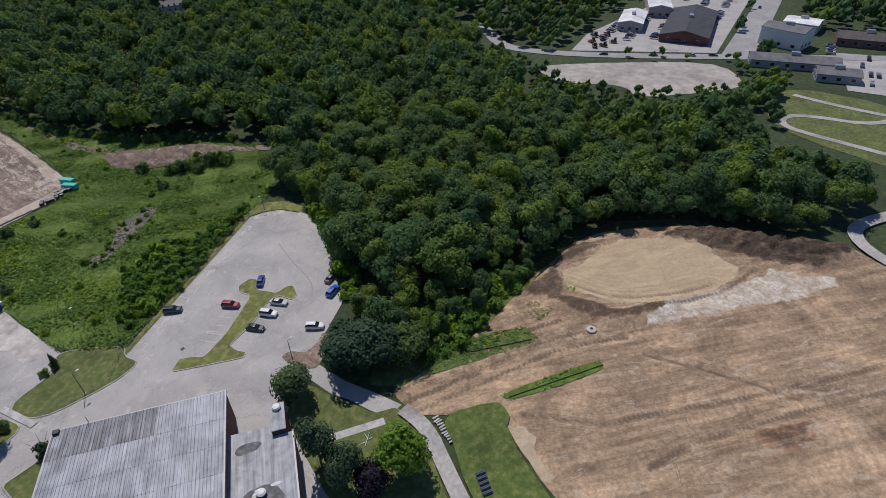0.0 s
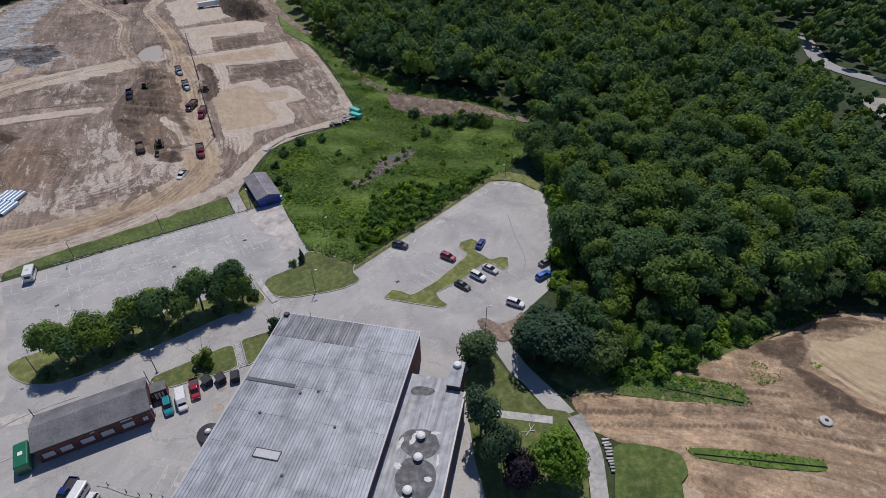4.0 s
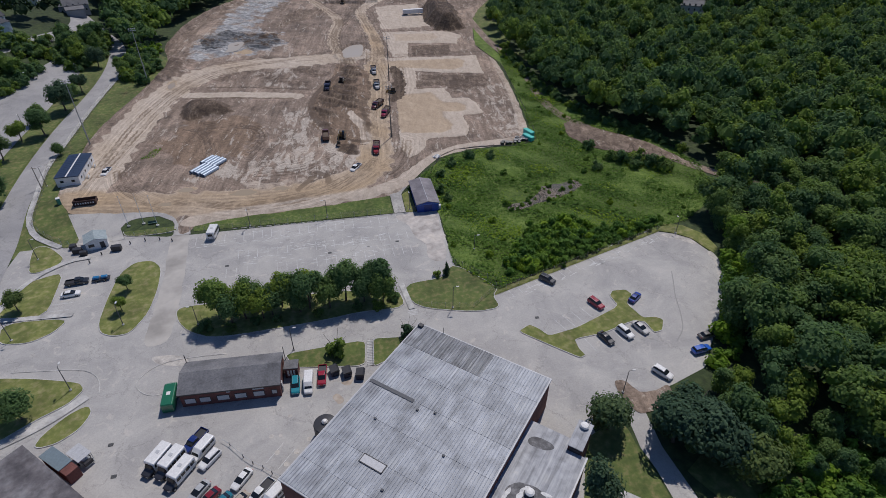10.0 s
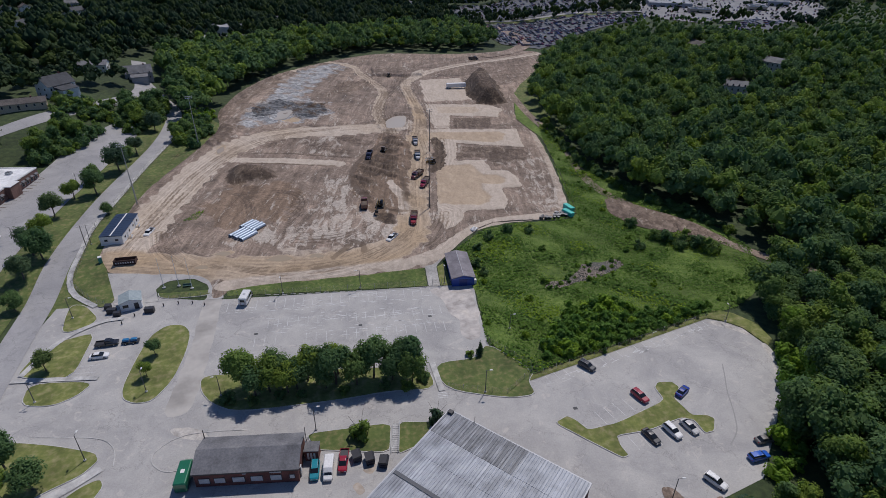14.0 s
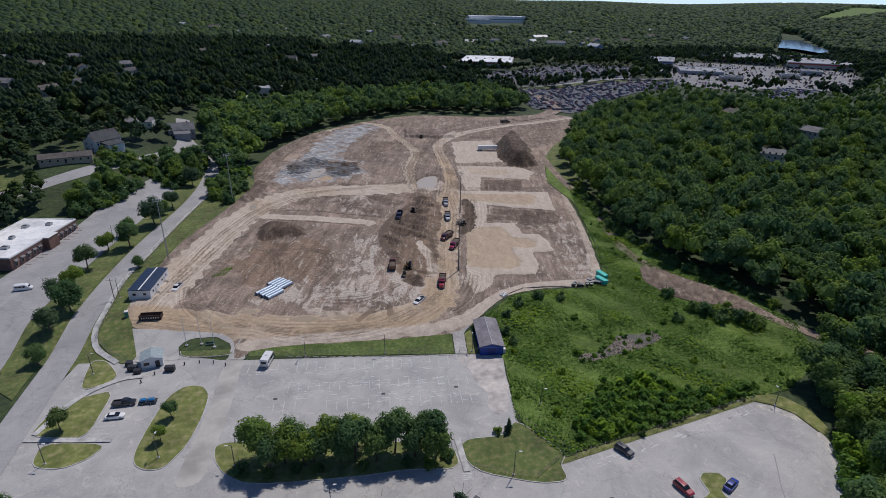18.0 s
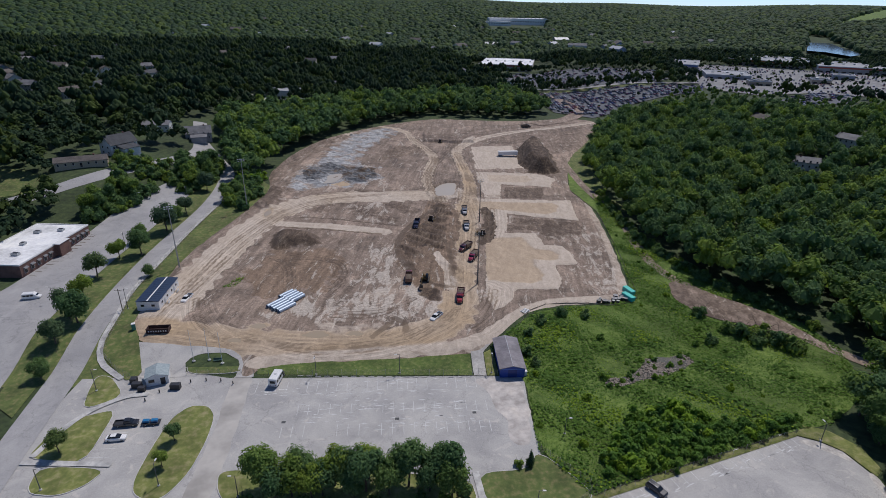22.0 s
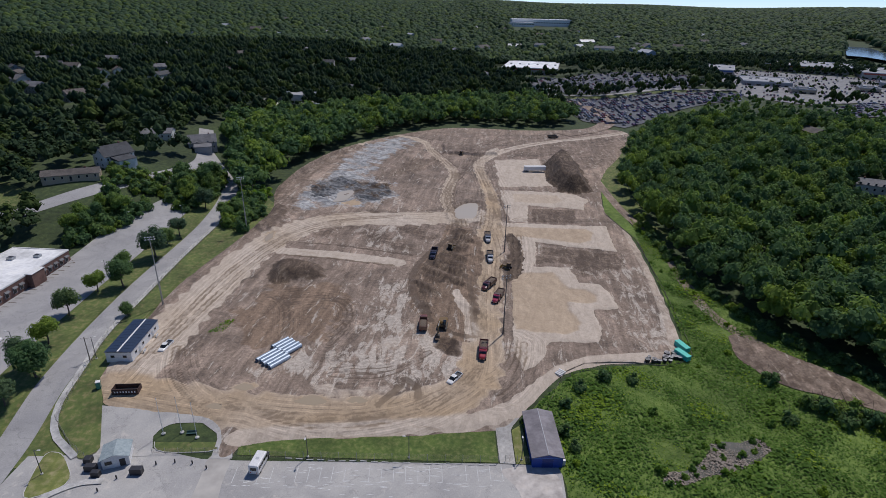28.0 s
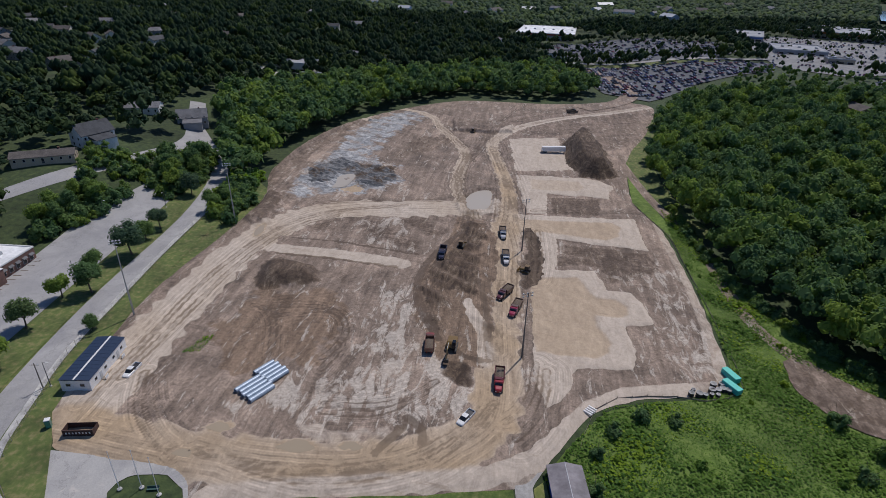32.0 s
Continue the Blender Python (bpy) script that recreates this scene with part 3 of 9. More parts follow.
INNER_B = [(-50.3, 231.3), (-49.9, 245.7), (-28.9, 257.6), (8.2, 256.5), (14.6, 244), (-3.2, 219.3), (-13.8, 220.9), (-43, 228.5)]
BETWEEN = [(63, 206), (84, 218), (90, 205), (86, 170), (79, 154), (52, 151), (60, 160), (63, 174), (73, 180), (72, 197)]
BETWEEN_B = [(50.3, 229.4), (83.1, 224.2), (84, 216), (82.3, 210.4), (61.8, 199.7), (60.2, 211), (46, 212)]
BETWEEN_C = [(54.2, 275.8), (78.5, 276), (73.5, 255.5), (51.6, 255.5)]
PAD_B2 = [(32, 248), (76.2, 249.6), (78.5, 244.8), (75.4, 236.5), (69.3, 232.8), (46, 237.7), (32, 236.4)]
PAD_C2 = [(48.6, 295.4), (73, 295.6), (73.8, 288), (69.3, 283), (47.2, 282.3)]
WARM = [(-53, 191.6), (-29.1, 194), (-24.4, 174), (-29.8, 157.1), (-42.9, 159.5), (-48.4, 151.9), (-56.1, 156.7), (-60, 173.3)]
CHALK = [(-28.9, 152.2), (-17.3, 157.3), (-8.1, 160.1), (1.5, 161.5), (17.3, 152.8), (13.1, 141.4), (-3.8, 135.1), (-26.2, 137.8), (-43.6, 140.7), (-34.4, 149.7)]
CHALK_B = [(-12.6, 202), (-1.6, 194.6), (3.1, 171.4), (-0.1, 160.2), (-17.3, 157.3), (-18.2, 180.4)]
CHALK_C = [(28.1, 160.6), (30.1, 153), (23.2, 141.5), (18.9, 141.4), (22.4, 152.9)]
CHALK_D = [(-30, 228), (-12, 222), (-6, 236), (-14, 250), (-28, 246)]
OLIVE = [(12, 252), (22, 248), (25.5, 230), (24.5, 210), (21.5, 193), (19.5, 175), (17, 156), (4, 156), (-4, 178), (-5, 194), (-2, 206), (5, 222)]
TOP_DARK = [(51.5, 378.1), (74.6, 415.6), (126.7, 446.1), (158.7, 456.9), (138, 400), (112, 350), (101, 352), (103.9, 377.2), (95.8, 388.9), (78.7, 370.2), (60, 372.4)]
HAUL = glide([(-84, 134), (-60, 128), (-30, 123), (-5, 123), (12, 131), (18, 140), (19, 162), (23, 189), (29, 234), (35, 262), (36.6, 280), (35.7, 309), (33.6, 346), (38, 364), (55.6, 393.6), (87.5, 423), (134, 444), (170, 467)])
LOOP = glide([(-80, 134), (-78, 160), (-74, 200), (-62, 240), (-40, 258), (-5, 258), (26, 262)])
LOOP_B = glide([(19, 252), (13, 268), (12, 284), (14.4, 307), (19.8, 334), (13.6, 359), (4.2, 390), (0, 420), (-30, 440), (-45, 400)])
BAND_T = glide([(-57, 221.5), (-45, 219.5), (-26, 216), (-9, 211)])
BORDER = [(20, 121), (31, 131), (41, 141.5), (51, 146.5), (68, 149), (79, 151), (83, 165), (90, 200), (96, 250)]
DARK_ROCK = [(-61.5, 303.8), (-48.6, 322.6), (-35.2, 313.1), (-17.2, 309.6), (-16.7, 293.6), (-26.3, 280.8), (-34.8, 279.9), (-38.2, 299), (-45, 298), (-48, 283), (-55.6, 284.3)]
STRIPED = [(-20.9, 319.3), (-13.2, 351.1), (-5.3, 367.7), (13.7, 362.5), (6.6, 344.4), (-9.2, 329.7)]
TERRACE = [(14, 406), (52, 396), (50, 378.5), (36, 374), (14.1, 378.3)]
BASIN = [(15.6, 258), (25.9, 257.5), (29.9, 281), (22, 281), (15.3, 272)]
BASIN_RIM = [(12.5, 254), (27.5, 253.5), (33, 285), (20.5, 285), (12, 274)]
PALE_S = [(-30, 135), (-19, 134), (-8, 137), (-1, 133), (-6, 128), (-20, 127), (-29, 129)]
PALE_M = [(-12, 162), (-2, 160), (3, 151), (-7, 148), (-15, 145), (-18, 151)]
SCRUB_W = [(-70, 268), (-80, 285), (-82, 303.2), (-76, 326), (-62, 376), (-44, 410), (-17.5, 452), (2, 446), (-4, 432), (-26, 424.2), (-40, 403.6), (-52.5, 360.9), (-61, 317.3), (-67, 287.6)]
GRAVEL_RIM = glide([(-44, 116.5), (-30, 118.5), (-5, 119.8), (14, 121), (26, 126), (38, 139), (50, 146.5), (68, 149)])
SWIRL = glide([(16, 250), (9, 226), (0, 206), (-1.5, 192), (3, 172)])
SWIRL_B = glide([(22, 246), (25.5, 224), (22, 200), (18, 172), (16, 158)])
RUTS = [glide(r) for r in (
    [(4.2, 390.2), (13.6, 358.8), (19.8, 334.4), (14.4, 307.5), (12, 283.4), (14.6, 263), (17.1, 248)], [(7, 390), (16.4, 358.8), (22.4, 334.4), (17, 307.5), (14.8, 283.4), (17.4, 265), (20, 250)],
    [(40, 366), (32.4, 360.2), (25.2, 338.9), (19.5, 328.2)], [(33.6, 346.2), (35.7, 308.9), (36.6, 277.6), (35.8, 248.9)], [(37, 346), (39.4, 308.9), (40, 277.6), (38.6, 250)], [(58, 396), (90, 426), (136, 447), (172, 470)],
   
    [(26, 374), (32.6, 365), (24.5, 337), (17, 321), (12, 297), (10, 281), (14, 265), (15.7, 250), (10.6, 230), (4.7, 215), (-0.5, 204), (-2, 194), (0.7, 182), (4, 174)],
    [(30, 374), (35, 365), (27, 337), (20, 321), (15, 297), (13, 281), (17, 265), (18, 250), (14, 232), (8, 217), (3, 205), (2, 194), (4, 184)],
    [(4.6, 420), (2.5, 395), (9.5, 360), (15.6, 336), (23, 321)],
    [(62, 446), (43, 399), (34.6, 368), (35, 332), (36.7, 303), (37, 279), (36.8, 255)],
    [(41, 363), (42, 323), (43, 295)], [(34, 343), (36, 312), (36, 283), (32.4, 254), (30, 245)],
    [(31, 335), (32.5, 310), (32, 283), (29, 256), (27, 246)],
    [(-45.6, 178.5), (-39, 180), (-30, 182), (-25, 179), (-23, 170.6), (-25, 163), (-28, 158.7)],
    [(-53.7, 183.9), (-49.1, 182.4), (-44.9, 175.1), (-43, 166.3), (-41.9, 159.5)], [(-50.6, 182.3), (-40.1, 184.2), (-31.9, 183.7), (-25.9, 179.6), (-22.7, 171.6), (-23.4, 163), (-27.4, 154.2)], [(-3.3, 192), (-1, 179), (3.4, 168)],
    [(-24.5, 139), (-15.6, 138), (-8.4, 139), (0.3, 146)], [(-24, 141.5), (-15, 140.5), (-6, 142), (3, 150)],
    [(-42, 124.7), (-32, 121.6), (-24, 120), (-12.5, 121), (0.6, 124), (8.8, 130), (17, 142)],
    [(-50, 127.5), (-36, 123.5), (-24, 122.3), (-12, 123.5), (0, 127), (12, 136)],
    [(-69.7, 150), (-65.7, 140.7), (-59, 132), (-54, 128.8)], [(-72, 152), (-69, 141), (-62, 131), (-54, 126)],
    [(-10.4, 128), (-7.8, 130), (-5.3, 133.6)], [(-4, 137), (-0.3, 133.7), (-0.2, 130)],
    [(20, 200), (17.5, 174), (17.5, 159)], [(25, 200), (22, 181), (20.6, 162)],
    [(29.6, 157), (27, 146), (23, 139), (19, 136)], [(32, 154), (30, 144), (26, 136), (21, 131)],
    [(-82, 140), (-78, 165), (-74, 200), (-62, 236), (-42, 255), (-10, 262)],
    [(-77, 150), (-72, 180), (-66, 212), (-54, 240), (-38, 250)],
    [(40, 400), (60, 430), (108, 458)], [(46, 396), (66, 424), (112, 450)],
    [(32, 246), (33, 225), (29, 200), (26, 175)], [(40, 236), (38, 215), (35, 200)], [(43, 238), (41, 218), (37, 203)],
    [(44, 258), (60, 259), (90, 262)], [(31, 262), (20, 266), (-5, 268), (-30, 266), (-48, 262)])]
CUTS = [(glide(r), w) for r, w in (([(12, 236), (4, 222), (-2, 208), (-4, 194), (-1.5, 180), (3, 169)], 1.6), ([(17, 200), (18.5, 185), (18, 168)], 1.2), ([(-55, 217.5), (-41, 215.5), (-28, 212.5), (-11, 208.5)], 0.8), ([(-52, 229.5), (-35, 227.5), (-21, 223), (-4, 218)], 0.7), ([(-10.5, 127), (-8, 130), (-5, 134)], 1.3), ([(-4, 137), (-0.5, 134), (-0.3, 129.5)], 1.0), ([(6, 165), (11, 160), (17, 158)], 0.9))]
PALE_STRIP = [(11, 189), (14.1, 190.6), (16.9, 177.2), (18.8, 163.2), (17.2, 155.3), (15.1, 157.3), (14.2, 170), (12.5, 181)]
PIT = [(5, 160), (13, 157), (17, 150), (11, 148), (5, 152)]
PUDDLES = [(-46.5, 133.5, 3.2, 1.8), (-28, 128.5, 5.0, 1.8), (-16, 128.5, 3.2, 1.3), (-52, 126.5, 2.5, 1.4), (-66, 236, 2.0, 6.0), (-36, 279, 5, 3.5)]


WET = [(-47, 295), (-40, 301), (-34, 298), (-36, 285), (-39, 279), (-48, 278), (-46, 287)]


def pools(x, y):
    best = np.zeros(np.shape(x))
    for px, py, a, b in PUDDLES:
        best = np.maximum(best, ss(1.25, 0.8, np.hypot((x - px) / a, (y - py) / b) + 0.25 * wob(x, y, 0.8)))
    return best


def site_lift(x, y, ed):
    z = 8.5 * smooth_blob(MOUND, x, y, 4.5) + 3.4 * smooth_blob(DARK_MID, x, y, 3.2) + 1.8 * blob(DARK_W, x, y, 4)
    z = z + 0.9 * blob(CHURN, x, y, 4) * (0.5 + 0.6 * wob(x, y, 0.28)) + 0.8 * blob(ROCK, x, y, 6) * (wob(x, y, 0.13) + 0.35 * wob(x + 7 * wob(x, y, 0.05), y, 0.4)) - 1.2 * blob(PIT, x, y, 2.0)
    z = z + 0.45 * (blob(PAD_A, x, y, 0.8) + blob(PAD_B, x, y, 0.8) + blob(PAD_C, x, y, 0.8)) - 0.3 * blob(PAD_A2, x, y, 0.8)
    for r in RUTS:
        z = z - 0.14 * np.exp(-((near_line(r, x, y) - 0.95) / 0.4) ** 2)
    z = z + 0.8 * (blob(BASIN_RIM, x, y, 0.8) - 1.6 * blob(BASIN, x, y, 0.8)) + 0.5 * blob(STRIPED, x, y, 2) * np.sin((x - y * 0.6) * 1.6) + 0.9 * blob(DARK_ROCK, x, y, 2) * wob(x, y, 0.55)
    z = z + 2.2 * blob(TERRACE, x, y, 1.2)
    z = z + 0.10 * wob(x, y, 0.9) + 0.14 * wob(x, y, 0.3) + 4.0 * ss(60, 0, np.abs(x + 70)) * ss(290, 330, y) * ss(6, 0, ed)
    z = z * (1 - pools(x, y)) - 0.9 * blob(WET, x, y, 1.0)
    return (0.45 + np.maximum(z, -0.35)) * ss(0, 2.5, ed)


def site_soil(x, y, ed):
    c = np.zeros((len(x), 4))
    c[:, 3] = 1
    sand = 0.85 * np.maximum.reduce([blob(PAD_A, x, y, 0.7), blob(PAD_B, x, y, 0.8), blob(PAD_C, x, y, 0.9), blob(PAD_D, x, y, 1.5)])
    sand = sand * 1.15
    core = np.maximum.reduce([blob(PAD_A2, x, y, 0.5), blob(PAD_B2, x, y, 0.5), 0.5 * blob(PAD_C2, x, y, 0.6)])
    haul = ss(9, 4.5, near_line(HAUL, x, y) * (1 + 0.8 * ss(235, 270, y)) + 1.5 * wob(x, y, 0.3))
    loop = ss(11, 6, near_line(LOOP, x, y) + 1.8 * wob(x, y, 0.25))
    loop2 = ss(4.5, 2, near_line(LOOP_B, x, y) + wob(x, y, 0.3))
    bandt = ss(4.0, 2.6, near_line(BAND_T, x, y) + 0.5 * wob(x, y, 0.4))
    border = ss(4, 2, near_line(BORDER, x, y))
    olive = blob(OLIVE, x, y, 1.5)
    rim = ss(3.2, 1.8, near_line(GRAVEL_RIM, x, y) + 0.6 * wob(x, y, 0.3))
    c[:, 0] = np.clip(np.maximum.reduce([sand, 0.9 * rim, 0.8 * haul * (1 - 0.75 * olive), 0.75 * loop, 0.7 * loop2, 0.75 * bandt, 0.5 * border, 0.9 * blob(PALE_STRIP, x, y, 0.8), 0.9 * pools(x, y)]), 0, 1)
    c[:, 0] = np.maximum(c[:, 0], np.maximum(0.52 * blob(PALE_S, x, y, 3), 0.46 * blob(PALE_M, x, y, 4)))
    ploughed = blob(CHURN, x, y, 2) * np.clip(0.8 + 0.4 * wob(x, y, 0.17), 0.2, 1.1)
    dark = np.maximum.reduce([ploughed, 0.9 * blob(PIT, x, y, 2), 0.8 * blob(CHURN_B, x, y, 1.5), 1.2 * blob(MOUND, x, y, 1.5), 0.72 * blob(DARK_MID, x, y, 2), 0.62 * blob(DARK_W, x, y, 3), 0.5 * blob(TOP_DARK, x, y, 4), 0.5 * blob(STRIPED, x, y, 2), 0.5 * blob(TERRACE, x, y, 2), 0.5 * blob(SCRUB_W, x, y, 4), 0.8 * blob(DARK_ROCK, x, y, 2), (0.3 + 0.2 * wob(x, y, 0.09)) * blob(INNER, x, y, 5), (0.44 + 0.16 * wob(x, y, 0.1)) * blob(INNER_B, x, y, 3), 0.4 * blob(BETWEEN, x, y, 1.5), 0.58 * blob(BETWEEN_B, x, y, 1.2), 0.58 * blob(BETWEEN_C, x, y, 1.2), 0.3 * blob(BASIN, x, y, 1)])
    c[:, 1] = np.clip(dark, 0, 1.3) * (1 - 0.75 * haul) * (1 - pools(x, y)) * (1 - 0.9 * blob(PALE_STRIP, x, y, 0.8))
    c[:, 0] = c[:, 0] * (1 - ss(0.6, 0.9, dark) * (1 - haul))
    c[:, 2] = np.clip((0.6 + 0.2 * wob(x, y, 0.16)) * blob(ROCK, x, y, 6) + 0.3 * blob(PALE_S, x, y, 3) + 0.25 * blob(PALE_M, x, y, 3), 0, 1)
    track = np.zeros(len(x))
    for r in RUTS:
        track = np.maximum(track, np.exp(-((near_line(r, x, y) + 0.25 * wob(x, y, 0.6) - 0.95) / 0.42) ** 2) * (0.68 + 0.45 * wob(x, y, 0.1)))
    for r, w in CUTS:
        track = np.maximum(track, 0.95 * ss(w, w * 0.55, near_line(r, x, y) + 0.4 * wob(x, y, 0.5)))
    to_haul = near_line(HAUL, x, y)
    lanes = haul * (0.5 + 0.5 * np.sin(to_haul * 2.1 + 2 * wob(x, y, 0.03))) * (0.3 + 0.3 * wob(x, y, 0.06))
    ring = loop * (0.5 + 0.5 * np.sin(near_line(LOOP, x, y) * 1.9 + 2 * wob(x, y, 0.03))) * (0.26 + 0.28 * wob(x, y, 0.05))
    track = np.maximum.reduce([track, lanes, ring])
    c[:, 3] = 1 - np.clip(track, 0, 1) * (1 - pools(x, y))
    e = np.zeros((len(x), 4))
    e[:, 0] = np.clip(np.maximum.reduce([haul * ss(400, 290, y) * (0.85 + 0.3 * wob(x, y, 0.07)), 0.7 * core, 0.9 * pools(x, y), 0.45 * loop * (0.4 + 0.6 * wob(x, y, 0.05)), 0.35 * loop2]), 0, 1) * (1 - blob(PALE_STRIP, x, y, 0.8)) * (1 - rim)
    e[:, 1] = np.clip(np.maximum.reduce([blob(CHALK, x, y, 5), 0.8 * blob(CHALK_B, x, y, 5), 0.9 * blob(CHALK_C, x, y, 2), 0.7 * blob(CHALK_D, x, y, 5), 0.5 * blob(BETWEEN, x, y, 3), 0.35 * blob(ROCK, x, y, 6)]), 0, 1)
    e[:, 2] = np.clip(np.maximum(blob(WARM, x, y, 5), 0.85 * olive), 0, 1)
    near_any = np.minimum.reduce([near_line(r, x, y) for r in (HAUL, LOOP, LOOP_B, SWIRL, SWIRL_B, *RUTS)])
    e[:, 3] = np.clip(near_any / 16, 0, 1)
    return np.concatenate([c, e], 1)


site = drape("site_earth", ragged(SITE, 2.5, 0.5, 2), M_SOIL, 0.1, 0.65, lift=site_lift, colours=site_soil)
tagged(site, "graded tan and brown earth of the building site", "earth", kind="structure")
M_POOL, _ntp, _bp = nodes_of("muddy_water")
_bp.inputs["Base Color"].default_value = (0.36, 0.29, 0.2, 1)
_bp.inputs["Roughness"].default_value = 0.12
for _px, _py, _a, _b in PUDDLES[:5]:
    _ring = [(_px + _a * math.cos(q) * (0.8 + 0.18 * math.sin(3 * q + _px)), _py + _b * math.sin(q) * (0.8 + 0.18 * math.cos(2 * q + _py))) for q in np.linspace(0, 2 * math.pi, 25)[:-1]]
    tagged(drape("puddle", _ring, M_POOL, 0.57, 0.6), "shallow tan puddle in graded earth", "puddle", kind="structure")
M_POOL_CLEAR, _ntp, _bp = nodes_of("still_water")
_bp.inputs["Base Color"].default_value = (0.4, 0.35, 0.285, 1)
_bp.inputs["Roughness"].default_value = 0.4
for _ring in ([(16, 258.5), (25.6, 258), (29.4, 280.4), (22.2, 280.4), (15.8, 272)], [(-45.5, 294), (-40, 299), (-36, 297), (-38, 286), (-40, 281), (-46, 279.5), (-44, 287)]):
    tagged(drape("pool", ragged(_ring, 1.5, 0.5, 31), M_POOL_CLEAR, 0.42, 1.0), "pale pool of rain water in broken ground", "pool", kind="structure")
tagged(drape("approach_drive", [(-82.5, 127.4), (-66, 125.5), (-50, 123.5), (-44, 115), (-43, 110.5), (-48, 110.5), (-48.5, 117.9), (-53.9, 121.8), (-61, 121.5), (-64.5, 118.7), (-61.8, 111.5), (-74, 111)], M_ASPHALT, 0.14, 1.5), "pale asphalt drive through the site gate", "drive", kind="structure")

FIELD = [(59, 1), (66, -1.5), (82, -7), (104, -10.6), (119, -13), (132, -16), (143, -24), (156, -43), (163, -72), (167, -86), (158, -96), (165, -140), (40, -140), (40, -70), (54, -39), (58, -33), (63, -25.5), (69, -23), (64, -17), (58, -10)]
F_PALE = [(117, -18), (138, -28), (148, -43), (141, -61), (128, -56), (116, -44), (110, -33), (110, -22)]
F_WHITE = [(106, -43), (109, -41.5), (118, -46), (128, -55), (136, -63.5), (143, -67.5), (147, -79), (150, -84), (144, -84), (135, -75.5), (125.5, -65), (116, -55), (108.5, -47.5)]
F_DARK = [(146, -38), (158, -46), (165, -76), (164, -86), (150, -78), (146, -60)]
F_DARK_B = [(104, -12), (118, -14), (132, -18), (136, -24), (117, -17), (108, -22), (109, -36), (120, -48), (116, -50), (102, -34)]
F_ROAD = glide([(58, -2), (66, -8), (80, -16), (92, -24), (104, -38)])
F_LINES = [glide(r) for r in ([(96.5, -45), (98, -58), (99, -70), (99, -77)], [(74, -43), (82, -52), (90, -62), (99.5, -73), (111, -85), (125, -100)], [(68, -53), (76, -58), (82, -63.5), (92.6, -74), (103, -85), (118, -102)], [(67.7, -27), (70.5, -34), (73.5, -43)], [(58, -3), (67, -9.5), (80, -17), (92, -25), (104, -39)], [(58, -7), (66, -12.5), (78, -20), (90, -28), (100, -40)], [(60, 0), (70, -6), (84, -13), (98, -24)], [(116, -46), (128, -58), (142, -64)], [(113, -20), (112, -33), (120, -46), (130, -55)])]
F_WET = [(64, -24.5), (65, -29), (63.5, -32), (61, -32), (57, -38), (56, -36), (60, -28.5)]
F_SPOT = [(86.5, -70), (93, -78), (89.5, -80.5), (86, -77), (85, -72)]


def field_lift(x, y, ed):
    z = 2.4 * blob(F_DARK, x, y, 3) * (0.7 + 0.6 * wob(x, y, 0.5)) + 0.9 * blob(F_DARK_B, x, y, 2) + 0.12 * wob(x, y, 0.8) + 0.12 * wob(x, y, 0.3)
    for r in F_LINES:
        z = z - 0.25 * np.exp(-(near_line(r, x, y) / 0.7) ** 2)
    return (0.45 + np.maximum(z, -0.35)) * ss(0, 2.5, ed)


def field_soil(x, y, ed):
    c = np.zeros((len(x), 4))
    c[:, 3] = 1
    c[:, 0] = np.clip(np.maximum(np.maximum(blob(F_PALE, x, y, 1.2), 0.9 * blob(F_WET, x, y, 0.8)), 0.24 + 0.2 * wob((x + y) * 0.4, (y - x) * 1.1, 0.06)), 0, 1)
    dark = np.maximum.reduce([1.1 * blob(F_DARK, x, y, 2), 0.75 * blob(F_DARK_B, x, y, 1.5), 0.45 * ss(7, 2, near_line(F_ROAD, x, y)), (0.24 + 0.16 * wob((x + y) * 0.25, (y - x) * 1.3, 0.1)) * ss(-35, -60, y), 0.6 * blob(F_SPOT, x, y, 1.5)])
    c[:, 1] = np.clip(dark, 0, 1)
    c[:, 2] = np.clip(0.72 * blob(F_WHITE, x, y, 1.5) + 0.12 * ss(6, 2, near_line(F_ROAD, x, y)), 0, 1)
    track = np.zeros(len(x))
    for r in F_LINES:
        track = np.maximum(track, np.exp(-(near_line(r, x, y) / 0.6) ** 2) * (0.7 + 0.4 * wob(x, y, 0.15)))
    c[:, 3] = 1 - np.clip(track, 0, 1)
    e = np.zeros((len(x), 4))
    e[:, 0] = np.clip(0.75 * blob(F_PALE, x, y, 2) + 0.5 * ss(6, 2, near_line(F_ROAD, x, y)), 0, 1)
    e[:, 1] = np.clip(0.1 + 0.5 * wob((x + y) * 0.3, (y - x) * 0.9, 0.08), 0, 1) * ss(-30, -50, y)
    e[:, 2] = np.clip(blob(F_SPOT, x, y, 2.5) + 0.9 * ss(-95, -115, y + 0.4 * (x - 90)) + 0.45 * wob((x + y) * 0.3, (y - x), 0.05), 0, 1)
    e[:, 3] = np.clip(np.minimum.reduce([near_line(r, x, y) for r in (F_ROAD, *F_LINES)]) / 16, 0, 1)
    return np.concatenate([c, e], 1)


